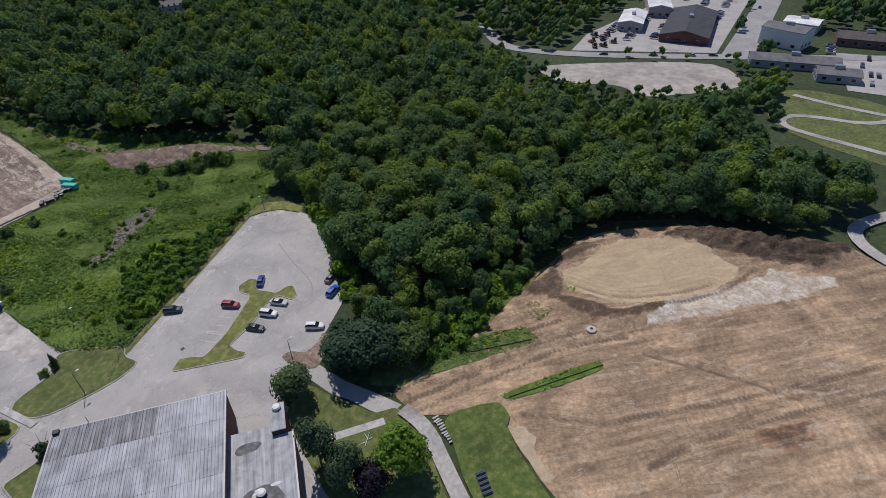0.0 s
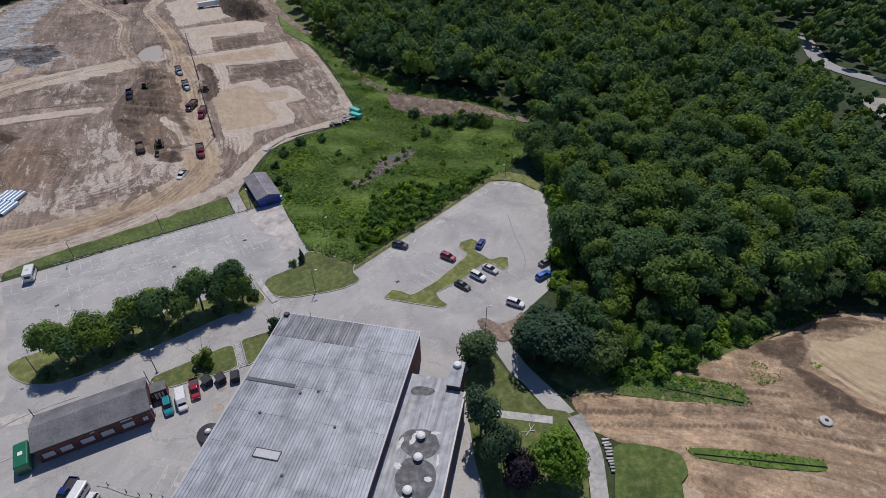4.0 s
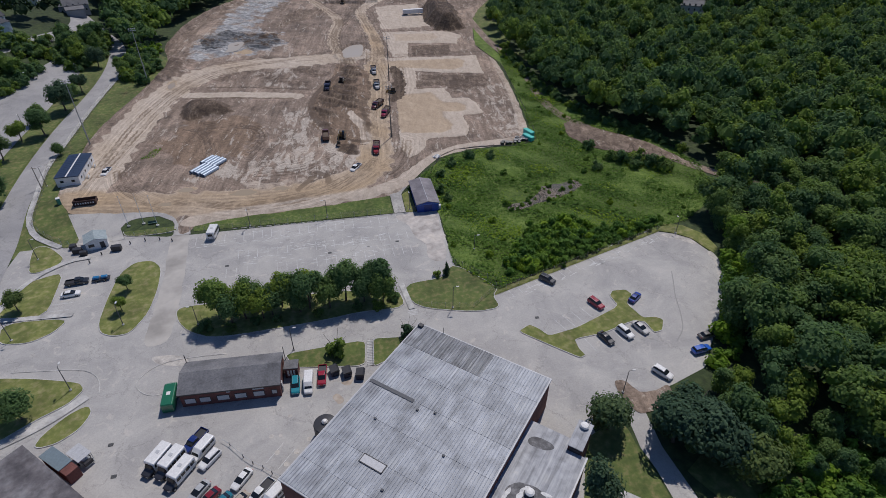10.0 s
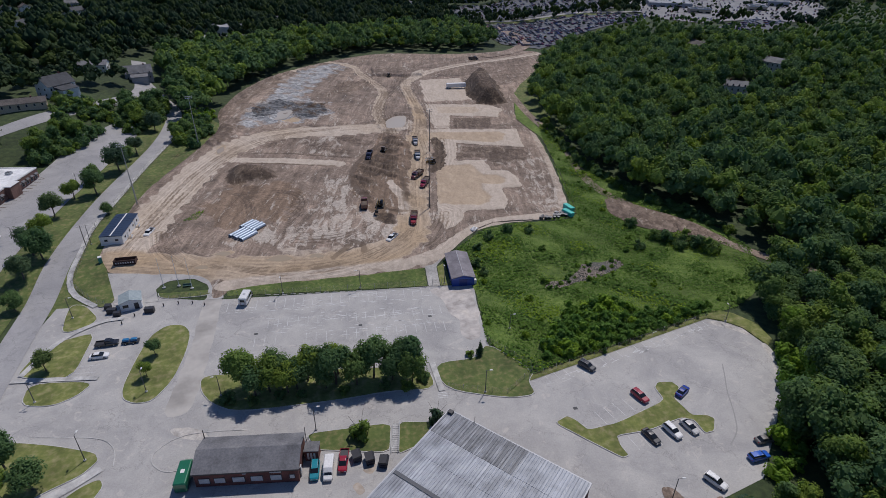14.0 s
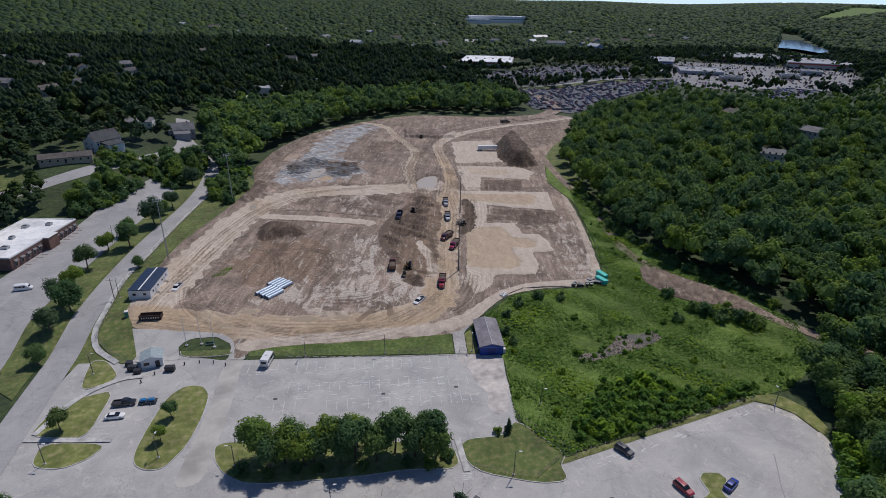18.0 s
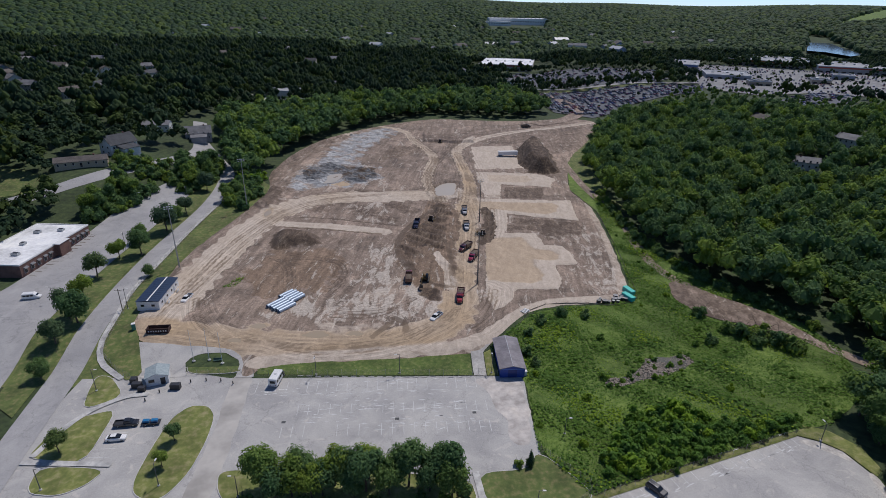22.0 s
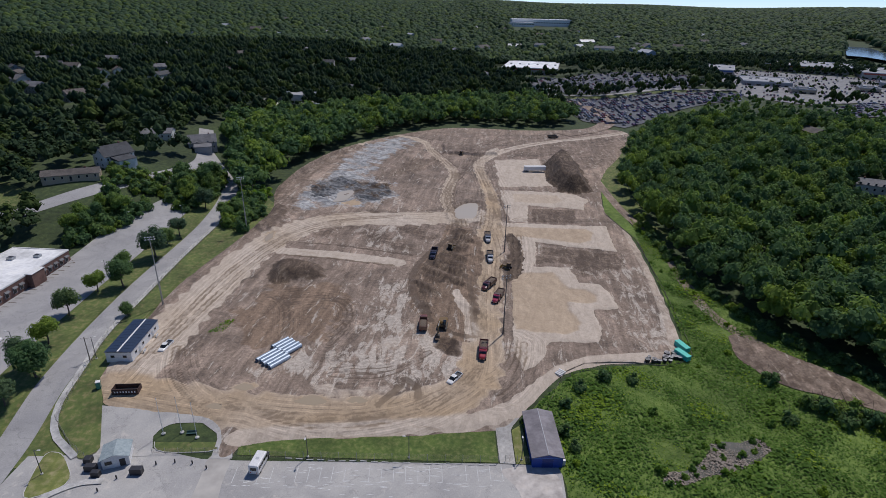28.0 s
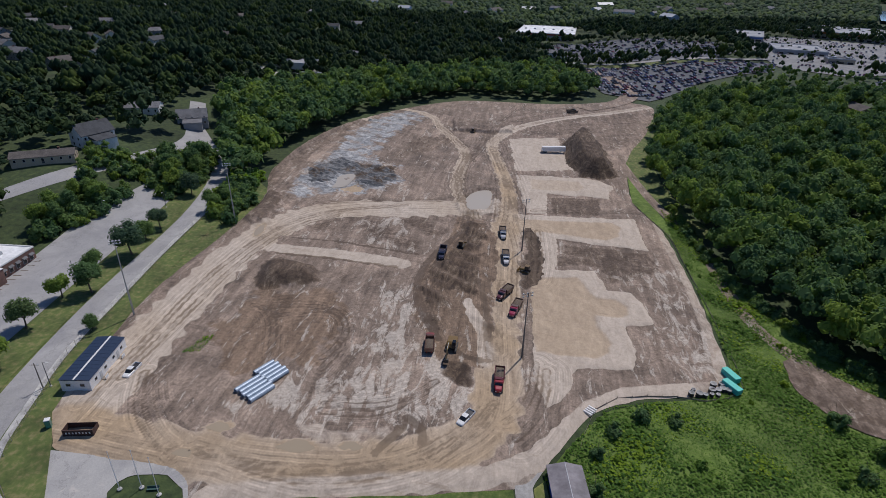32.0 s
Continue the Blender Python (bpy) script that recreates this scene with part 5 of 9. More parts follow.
def tube_bm(bm, a, b, r0, r1, n=8):
    a, b = Vector(a), Vector(b)
    q = (b - a).to_track_quat("Z", "Y")
    rings = [[bm.verts.new(p + q @ Vector((math.cos(i * 2 * math.pi / n) * r, math.sin(i * 2 * math.pi / n) * r, 0))) for i in range(n)] for p, r in ((a, r0), (b, r1))]
    for i in range(n):
        j = (i + 1) % n
        bm.faces.new((rings[0][i], rings[0][j], rings[1][j], rings[1][i]))
    bm.faces.new(rings[0][::-1]), bm.faces.new(rings[1])


def tube(name, a, b, r0, r1, material, parent=None, n=8, label=""):
    bm = bmesh.new()
    tube_bm(bm, a, b, r0, r1, n)
    return part(name, bm, material, parent, label, smooth=False)


def lathe(name, profile, at, material, parent=None, n=14, label=""):
    """A profile of radius and height turned round an upright axis."""
    bm = bmesh.new()
    rings = [[bm.verts.new((at[0] + r * math.cos(i * 2 * math.pi / n), at[1] + r * math.sin(i * 2 * math.pi / n), at[2] + z)) for i in range(n)] for r, z in profile]
    for p, q in zip(rings, rings[1:]):
        for i in range(n):
            bm.faces.new((p[i], p[(i + 1) % n], q[(i + 1) % n], q[i]))
    bm.faces.new(rings[0][::-1]), bm.faces.new(rings[-1])
    return part(name, bm, material, parent, label, smooth=False)


def window(parent, x0, x1, y0, y1, z0, z1, name="window"):
    """A window set into a wall; the frame stands proud of it, the pane within."""
    w = box(name, x0, x1, y0, y1, z0, z1, M_TRIM, parent)
    flatx = (x1 - x0) < (y1 - y0)
    e = 0.025
    if flatx:
        box("pane", x0 - e, x1 + e, y0 + 0.1, y1 - 0.1, z0 + 0.1, z1 - 0.1, M_GLASS, w)
    else:
        box("pane", x0 + 0.1, x1 - 0.1, y0 - e, y1 + e, z0 + 0.1, z1 - 0.1, M_GLASS, w)
    return w


# ---- school hall with annex ----
hall = thing("school_hall", pose(15.7, 47.8, 0, 0, 0, -43.7), "large brick hall with weathered ribbed metal roof", "building")
box("wall", 0, 31.4, -44.2, 0, 0, 8.6, M_BRICK, hall)
box("roof_edge", -0.25, 31.65, -44.45, 0.25, 8.55, 8.86, M_TRIM, hall, 0.04)


def rib_panel(w, d, ribs):
    """One sheet with upstanding ribs, drawn out from its profile."""
    bm = bmesh.new()
    prof = [(0.02, 0), (0.02, 0.05)]
    for k in range(ribs):
        x = (k + 0.5) * w / ribs
        prof += [(x - 0.08, 0.05), (x - 0.04, 0.14), (x + 0.04, 0.14), (x + 0.08, 0.05)]
    prof += [(w - 0.02, 0.05), (w - 0.02, 0)]
    rows = [[bm.verts.new((x, y, z)) for x, z in prof] for y in (-d + 0.05, -0.05)]
    for i in range(len(prof) - 1):
        bm.faces.new((rows[0][i + 1], rows[0][i], rows[1][i], rows[1][i + 1]))
    bm.faces.new(rows[0]), bm.faces.new(rows[1][::-1])
    bmesh.ops.recalc_face_normals(bm, faces=bm.faces[:])
    me = bpy.data.meshes.new("roof_panel")
    bm.to_mesh(me)
    bm.free()
    return me


_bands = [0, 6.9, 12.9, 18.9, 26, 33, 39, 44.2]
for _b0, _b1 in zip(_bands, _bands[1:]):
    _me = rib_panel(3.14, _b1 - _b0, 5)
    _me.materials.append(M_ROOF)
    _ms = _me.copy()
    _ms.materials.clear()
    _ms.materials.append(M_ROOF_STAIN)
    for _k in range(10):
        _ob = new("roof_panel", _ms if _b0 == 0 and _k < 6 else _me)
        _ob.parent, _ob.location = hall, (_k * 3.14, -_b0, 8.86)
box("gutter_strip", 0.4, 10.7, -19.3, -18.5, 8.99, 9.06, M_SEAM, hall)
for _n, _x0, _x1, _y0, _y1 in (("hatch_rim", 9.5, 14.4, -34.7, -34.55), ("hatch_rim", 9.5, 14.4, -33.0, -32.85), ("hatch_rim", 9.5, 9.65, -34.7, -32.85), ("hatch_rim", 14.25, 14.4, -34.7, -32.85)):
    box(_n, _x0, _x1, _y0, _y1, 8.95, 9.12, M_DARK_TRIM, hall)
box("hatch_cover", 9.65, 14.25, -34.55, -33.0, 8.95, 9.08, M_TRIM, hall)
for _x, _y in ((12.2, -20.5), (15.5, -19.4), (16.0, -37.2), (21.5, -26.4), (6.5, -26.2)):
    box("roof_vent", _x, _x + 0.5, _y, _y + 0.4, 8.95, 9.2, M_SEAM, hall, 0.04)
box("corner_vent", 0.2, 1.3, -1.2, -0.2, 8.95, 9.5, M_DARK_TRIM, hall, 0.05)
tube("drain_mast", (6.2, 0.1, 8.6), (6.2, 0.1, 10.6), 0.06, 0.05, M_POLE, hall)
for _x in (3, 8, 13, 18, 23, 28):
    window(hall, _x, _x + 2.2, -0.02, 0.06, 5.0, 7.2)
for _y in (-8, -16, -24, -32, -40):
    window(hall, -0.06, 0.02, _y, _y + 2.4, 5.0, 7.2)
box("annex_wall", 31.4, 43.4, -46, -11.6, 0, 5.6, M_BRICK, hall)
box("annex_wall", 31.4, 39.6, -11.6, -9, 0, 5.6, M_BRICK, hall)
M_ANNEX = grain("annex_membrane", (0.2, 0.205, 0.22), (0.36, 0.37, 0.39), (0.46, 0.47, 0.49), 0.8, 0.7, big=0.35, bump=0.0, stretch=(2.2, 0.12, 1.0, -43.7))
box("annex_roof", 31.4, 43.5, -46.1, -11.5, 5.6, 5.85, M_ANNEX, hall)
box("annex_roof", 31.4, 39.6, -11.5, -8.9, 5.6, 5.85, M_ANNEX, hall)
box("annex_parapet", 43.3, 43.6, -46.1, -11.4, 5.6, 6.1, M_TRIM, hall)
box("penthouse_wall", 39.62, 42.3, -11.4, -5, 0, 7.0, M_BRICK, hall)
box("penthouse_roof", 39.5, 42.4, -11.5, -4.9, 7.0, 7.2, M_ANNEX, hall, 0.04)
box("louvre", 39.9, 42.0, -11.56, -11.5, 5.9, 6.9, M_DARK_TRIM, hall)
for _x, _y, _z in ((37.2, -23.2, 5.85), (37.7, -27.6, 5.85), (37.4, -34, 5.85)):
    _v = lathe("mushroom_vent", [(0.45, 0), (0.45, 0.5), (0.8, 0.55), (0.85, 0.75), (0.55, 1.0), (0.1, 1.1)], (_x, _y, _z), M_WHITE, hall, label="white mushroom roof vent")
    lathe("vent_skirt", [(1.1, 0), (1.05, 0.12), (0.5, 0.2)], (_x, _y, _z), M_SEAM, _v)
lathe("mushroom_vent", [(0.5, 0), (0.55, 0.35), (0.9, 0.4), (0.7, 0.7), (0.1, 0.85)], (40.9, -6.2, 7.2), M_WHITE, hall, label="white dome vent")
M_STAIN = grain("roof_stain", (0.045, 0.045, 0.05), (0.09, 0.09, 0.096), (0.2, 0.2, 0.21), 0.9, 0.7, bump=0.0, space="object")
M_SALT = grain("roof_salt", (0.42, 0.42, 0.42), (0.6, 0.6, 0.59), (0.72, 0.72, 0.71), 1.4, 0.8, bump=0.0, space="object")
for _i, (_x, _y, _a, _b, _m) in enumerate(((37.2, -24.5, 4.2, 3.2, M_STAIN), (38, -31.5, 3.8, 4.6, M_STAIN), (35, -12.8, 2.6, 1.3, M_STAIN), (36.9, -22.6, 1.7, 0.9, M_SALT), (36.2, -24.2, 0.9, 1.5, M_SALT), (33.6, -25.2, 0.6, 1.7, M_SALT), (34.2, -29.8, 1.2, 0.7, M_SALT), (40.9, -27, 0.5, 1.4, M_SALT), (40.4, -30.8, 1.1, 0.6, M_SALT), (37.6, -35.4, 1.8, 0.8, M_SALT), (39.5, -21.8, 1.4, 0.4, M_SALT))):
    _o = ragged([(_x + _a * math.cos(q * 0.785), _y + _b * math.sin(q * 0.785)) for q in range(8)], 0.4, 0.45, 20 + _i) if _m == M_STAIN else ragged([(_x + _a * math.cos(q * 0.785) * (0.45 + 0.55 * (q % 2)), _y + _b * math.sin(q * 0.785) * (1 - 0.5 * (q % 2))) for q in range(8)], 0.25, 0.7, 20 + _i)
    flat("roof_salt" if _m == M_SALT else "roof_stain", _o, _m, 5.856 + 0.003 * _i, 0.01, hall)

tank = thing("round_tank", pose(-7, 29.3, 0), "dark round tank with white vent cap beside the hall", "tank")
lathe("shell", [(2.3, 0), (2.3, 3.8), (2.2, 4.0), (0.4, 4.3)], (0, 0, 0), M_DARK_TRIM, tank, 20)
lathe("cap", [(0.55, 4.2), (0.6, 4.6), (0.35, 4.9), (0.05, 4.95)], (0, 0, 0), M_WHITE, tank)

# ---- garage ----
garage = thing("garage", pose(-36.1, 43.0, 0, 0, 0, -4.4), "low brick garage with dark-framed panels and grey roof", "garage")
prism("wall", [(0, 0), (8.6, 0), (8.6, 4.1), (4.3, 5.6), (0, 4.1)], 0, 20.3, M_BRICK, garage)
prism("roof", [(-0.4, 3.96), (4.3, 5.62), (9.0, 3.96), (9.0, 4.16), (4.3, 5.86), (-0.4, 4.16)], -0.3, 20.6, M_ROOF_GREY, garage)
prism("fascia", [(-0.47, 3.86), (-0.41, 3.86), (-0.41, 4.18), (-0.47, 4.18)], -0.3, 20.6, M_DARK_TRIM, garage)
for _ob in garage.children:
    _ob.matrix_basis = Matrix(((0, 1, 0, 0), (1, 0, 0, 0), (0, 0, 1, 0), (0, 0, 0, 1)))
    _ob.data.flip_normals()
for _x, _w, _z0, _z1 in ((0.7, 2.3, 0.9, 2.5), (3.7, 2.3, 0.9, 2.5), (7.2, 2.6, 0.9, 2.5), (10.8, 2.5, 0.9, 2.5), (14.6, 2.4, 0.9, 2.5), (14.6, 2.5, 2.95, 3.75), (18.4, 1.2, 1.1, 2.4)):
    _d = box("panel_frame", _x, _x + _w, -0.06, 0.03, _z0, _z1, M_DARK_TRIM, garage)
    box("panel", _x + 0.14, _x + _w - 0.14, -0.1, -0.06, _z0 + 0.14, _z1 - 0.14, M_DOOR, _d)
box("wall_vent", 9.4, 10.2, -0.08, 0.02, 3.1, 3.5, M_TRIM, garage)
box("downpipe", -0.12, 0.0, 8.5, 8.7, 0, 6.6, M_DARK_TRIM, garage)
tube("corner_pole", (20.9, 7.6, 0), (20.9, 7.6, 7.2), 0.09, 0.07, M_POLE, garage)
for _z in (0.3, 1.2, 2.1):
    box("meter_box", 20.35, 20.6, 1.2, 2.0, _z, _z + 0.6, M_TRIM, garage)
kiosk = thing("brick_kiosk", pose(-15, 46.3, 0, 0, 0, -6), "small brick kiosk with flat dark roof", "kiosk")
box("wall", 0, 2.8, 0, 2.4, 0, 2.9, M_BRICK, kiosk)
box("roof", -0.15, 2.95, -0.15, 2.55, 2.9, 3.1, M_ROOF_GREY, kiosk, 0.03)
for _x in (0.5, 1.15, 1.8):
    box("shutter", _x, _x + 0.4, -0.04, 0.02, 0.6, 2.4, M_WHITE, kiosk)

steps = thing("outdoor_steps", pose(3.0, 45.8, 0, 0, 0, -6), "concrete steps with handrails up the grass bank", "stairs")
for _k in range(16):
    box("step", 0, 1.6, _k * 0.5, _k * 0.5 + 0.5, 0, 0.22 + 0.012 * _k, M_CONCRETE, steps, 0.02)
    # shade at the next riser's foot, laid on the tread as a dark strip
    box("tread_shadow_gap", 0.05, 1.55, _k * 0.5 + 0.42, _k * 0.5 + 0.5, 0.22 + 0.012 * _k, 0.226 + 0.012 * _k, M_SEAM, steps)
for _x in (0.05, 1.55):
    for _y in (0.2, 4, 7.8):
        tube("rail_post", (_x, _y, 0.2), (_x, _y, 1.25), 0.03, 0.03, M_STEEL, steps, 6)
    tube("handrail", (_x, 0.2, 1.25), (_x, 7.8, 1.35), 0.035, 0.035, M_STEEL, steps, 6)

# ---- shed, site office, gate booth ----
shed = thing("storage_shed", pose(26.5, 107.4, 0, 0, 0, -1), "blue metal shed with shallow grey gable roof", "shed")
prism("wall", [(0, 0), (7, 0), (7, 3.0), (3.5, 3.9), (0, 3.0)], 0, 15.5, M_BLUE, shed)
prism("roof", [(-0.35, 2.95), (3.5, 3.95), (7.35, 2.95), (7.35, 3.12), (3.5, 4.14), (-0.35, 3.12)], -0.3, 15.8, M_ROOF_SHED, shed)
tube("ridge", (3.5, -0.3, 4.12), (3.5, 15.8, 4.12), 0.08, 0.08, M_TRIM, shed, 6)
box("door", 2.2, 4.8, -0.05, 0.02, 0.05, 2.6, paint("dark_blue", (0.01, 0.035, 0.2)), shed, 0.02)
box("wall_band", 0.1, 6.9, -0.04, 0.02, 2.65, 2.95, paint("pale_blue", (0.05, 0.15, 0.5)), shed)
fridge = box("white_crate", 33.6, 34.4, 107.9, 108.9, 0.06, 1.5, M_WHITE, None, 0.04)
tagged(fridge, "white crate standing beside the blue shed", "crate")

office = thing("site_office", pose(-88.7, 145, hz(-85, 152), 0, 0, 0.5), "white site office trailer with dark blue roof", "site office")
box("wall", 0, 7.2, 0, 17.5, 0.2, 3.6, M_WHITE, office, 0.03)
prism("roof", [(-0.15, 3.6), (7.35, 3.6), (7.35, 3.72), (3.6, 3.98), (-0.15, 3.72)], -0.15, 17.65, M_NAVY, office)
box("ridge_strip", 3.4, 3.85, -0.15, 17.65, 3.93, 4.02, M_WHITE, office)
for _y in np.arange(1.5, 17, 1.45):
    tube("roof_seam", (0, _y, 3.74), (3.4, _y, 3.98), 0.03, 0.03, M_NAVY, office, 4)
    tube("roof_seam", (7.2, _y, 3.74), (3.85, _y, 3.98), 0.03, 0.03, M_NAVY, office, 4)
for _x in (1.3, 4.7):
    window(office, _x, _x + 1.2, -0.05, 0.02, 1.7, 2.6)
for _y in (2.0, 6.5, 10.5, 14.5):
    window(office, 7.18, 7.25, _y, _y + 1.1, 1.7, 2.6)
for _y in (4.3, 12.6):
    box("door", 7.18, 7.26, _y, _y + 0.95, 0.5, 2.6, M_DOOR, office)
    _s = box("entry_steps", 7.3, 8.5, _y - 0.2, _y + 1.2, 0.0, 0.5, M_WOOD, office)
    box("entry_rail", 8.4, 8.5, _y - 0.2, _y + 1.2, 0.5, 1.4, M_WHITE, _s)
for _x in (0.3, 6.8):
    for _y in (0.5, 6, 11.5, 17):
        box("pier", _x - 0.2, _x + 0.2, _y - 0.2, _y + 0.2, -0.4, 0.2, M_CONCRETE, office)

booth = thing("gate_booth", pose(-70.8, 107.3, 0.06, 0, 0, 18), "white gate booth with grey-green gable roof", "booth")
prism("wall", [(0, 0), (5.6, 0), (5.6, 2.6), (2.8, 3.5), (0, 2.6)], 0, 5.0, M_WHITE, booth)
prism("roof", [(-0.3, 2.55), (2.8, 3.55), (5.9, 2.55), (5.9, 2.68), (2.8, 3.7), (-0.3, 2.68)], -0.3, 5.3, grain("booth_shingle", (0.2, 0.25, 0.26), (0.27, 0.32, 0.33), (0.34, 0.39, 0.4), 1.5, 0.8), booth)
window(booth, 0.6, 2.2, -0.05, 0.02, 1.0, 2.1)
box("door", 3.6, 4.8, -0.04, 0.02, 0.05, 2.1, M_DARK_TRIM, booth)
for _i, (_x, _y, _w, _d, _h) in enumerate(((-74.5, 106.6, 2.4, 1.4, 1.6), (-72.2, 105.0, 1.8, 1.2, 1.5), (-76.0, 109.0, 1.6, 1.6, 1.4), (-64.0, 105.6, 2.6, 1.4, 1.7))):
    tagged(box("equipment_box", _x, _x + _w, _y, _y + _d, 0.06, _h, M_DARK_TRIM, None, 0.06), "dark equipment box beside the gate booth", "box", "boxes at the gate")

# ---- brick office in the west ----
bank = thing("brick_office", pose(-140.4, 170.7, hz(-140, 190) - 0.1, 0, 0, -5.2), "brown brick office with bright white flat roof", "office building")
box("wall", -22, 0, 0, 41, 0, 5.0, M_BROWN_BRICK, bank)
box("roof", -21.7, -0.3, 0.3, 40.7, 4.95, 5.1, M_WHITE_ROOF, bank)
for _x0, _x1, _y0, _y1 in ((-22.1, -21.7, -0.1, 41.1), (-0.3, 0.1, -0.1, 41.1), (-21.7, -0.3, -0.1, 0.3), (-21.7, -0.3, 40.7, 41.1)):
    box("parapet", _x0, _x1, _y0, _y1, 4.9, 5.4, M_WHITE, bank)
box("entrance_wall", 0, 2.2, 19, 25, 0, 5.4, M_BROWN_BRICK, bank)
box("entrance_roof", -0.5, 2.4, 18.8, 25.2, 5.4, 5.6, M_WHITE, bank, 0.03)
for _y in (2.5, 6, 9.5, 13, 16, 27, 30, 33, 36, 39):
    window(bank, -0.03, 0.08, _y - 0.8, _y + 0.8, 1.2, 3.2)
    prism("awning", [(0.05, 3.3), (0.9, 3.1), (0.9, 3.2), (0.05, 3.7)], _y - 0.95, _y + 0.95, M_ROOF_GREY, bank)
for _x, _y, _w in ((-9, 8, 2.6), (-13, 18, 1.8), (-8, 33, 2.2), (-15, 6, 1.5), (-16, 30, 2.4)):
    _u = box("rooftop_unit", _x, _x + _w, _y, _y + 1.8, 5.1, 6.1, M_STEEL, bank, 0.05)
    box("fan_grille", _x + 0.3, _x + _w - 0.3, _y + 0.3, _y + 1.5, 6.1, 6.14, M_DARK_TRIM, _u)
tagged(drape("planting_bed", [(-139.6, 171), (-137.6, 171), (-135.2, 187), (-134.6, 195), (-134, 211), (-136, 211.5)], grain("mulch", (0.05, 0.03, 0.02), (0.08, 0.05, 0.035), (0.12, 0.08, 0.055), 2.0, 0.95), 0.2, 1.5), "brown mulch bed along the office wall", "planting bed", kind="structure")

# ---- sheds in the south-west ----
long_hall = thing("workshop", pose(-62.9, 36.6, 0, 0, 0, -44.5), "long workshop with stained dark flat roof", "workshop")
box("wall", 0, 34, -16, 0, 0, 3.9, M_BRICK, long_hall)
box("roof", -0.2, 34.2, -16.2, 0.2, 3.9, 4.15, grain("tar_roof", (0.06, 0.055, 0.06), (0.13, 0.12, 0.125), (0.24, 0.235, 0.24), 0.25, 0.8, big=0.6), long_hall, 0.04)
small_shed = thing("brick_shed", pose(-59.8, 34.4, 0, 0, 0, -42), "small brick shed with blue-grey roof", "shed")
box("wall", 0.2, 8.2, 0.1, 2.4, 0, 2.8, M_BRICK, small_shed)
box("roof", 0, 6.2, -0.05, 2.65, 2.8, 3.0, paint("blue_grey_roof", (0.15, 0.2, 0.23), 0.6), small_shed, 0.03)
# ---- vehicles ----


def loft_bm(bm, secs, n=3):
    """A shell through cross-sections: x, half width, low, high, inset of the top."""
    rings = []
    for x, w, z0, z1, top in secs:
        c = min(0.12, (z1 - z0) * 0.3)
        pts = [(-w + 0.06, z0), (-w, z0 + c), (-w, z1 - c * 1.5), (-w + top * 0.5 + 0.04, z1 - c * 0.4), (-w + top + 0.1, z1), (w - top - 0.1, z1), (w - top * 0.5 - 0.04, z1 - c * 0.4), (w, z1 - c * 1.5), (w, z0 + c), (w - 0.06, z0)]
        rings.append([bm.verts.new((x, y, z)) for y, z in pts])
    for a, b in zip(rings, rings[1:]):
        for i in range(len(a)):
            j = (i + 1) % len(a)
            bm.faces.new((a[i], a[j], b[j], b[i]))
    bm.faces.new(rings[0]), bm.faces.new(rings[-1][::-1])
    bmesh.ops.recalc_face_normals(bm, faces=bm.faces[:])


def loft(name, secs, material, parent, label=""):
    bm = bmesh.new()
    loft_bm(bm, secs)
    return part(name, bm, material, parent, label)


def wheel(parent, x, y, r, wide=0.24):
    s = 1 if y > 0 else -1
    w = new("wheel")
    w.parent = parent
    w.location = (x, y, r)
    bm = bmesh.new()
    tube_bm(bm, (0, -wide / 2, 0), (0, wide / 2, 0), r, r, 14)
    part("tyre", bm, M_RUBBER, w)
    bm = bmesh.new()
    tube_bm(bm, (0, s * wide * 0.3, 0), (0, s * (wide / 2 + 0.02), 0), r * 0.6, r * 0.5, 10)
    part("rim", bm, M_STEEL, w)
    return w


_paints = {}


def car_paint(col):
    if col not in _paints:
        _paints[col] = paint("car_paint", col, 0.28, 0.0, 0.6)
    return _paints[col]


def lights_of(v, front, back, w, z, side=0.62):
    for s in (-1, 1):
        box("headlight", front - 0.06, front + 0.02, s * w * side - 0.18, s * w * side + 0.18, z, z + 0.16, M_LIGHT_LENS, v)
        box("tail_light", back - 0.02, back + 0.05, s * w * (side + 0.1) - 0.12, s * w * (side + 0.1) + 0.12, z + 0.05, z + 0.28, M_RED_LIGHT, v)


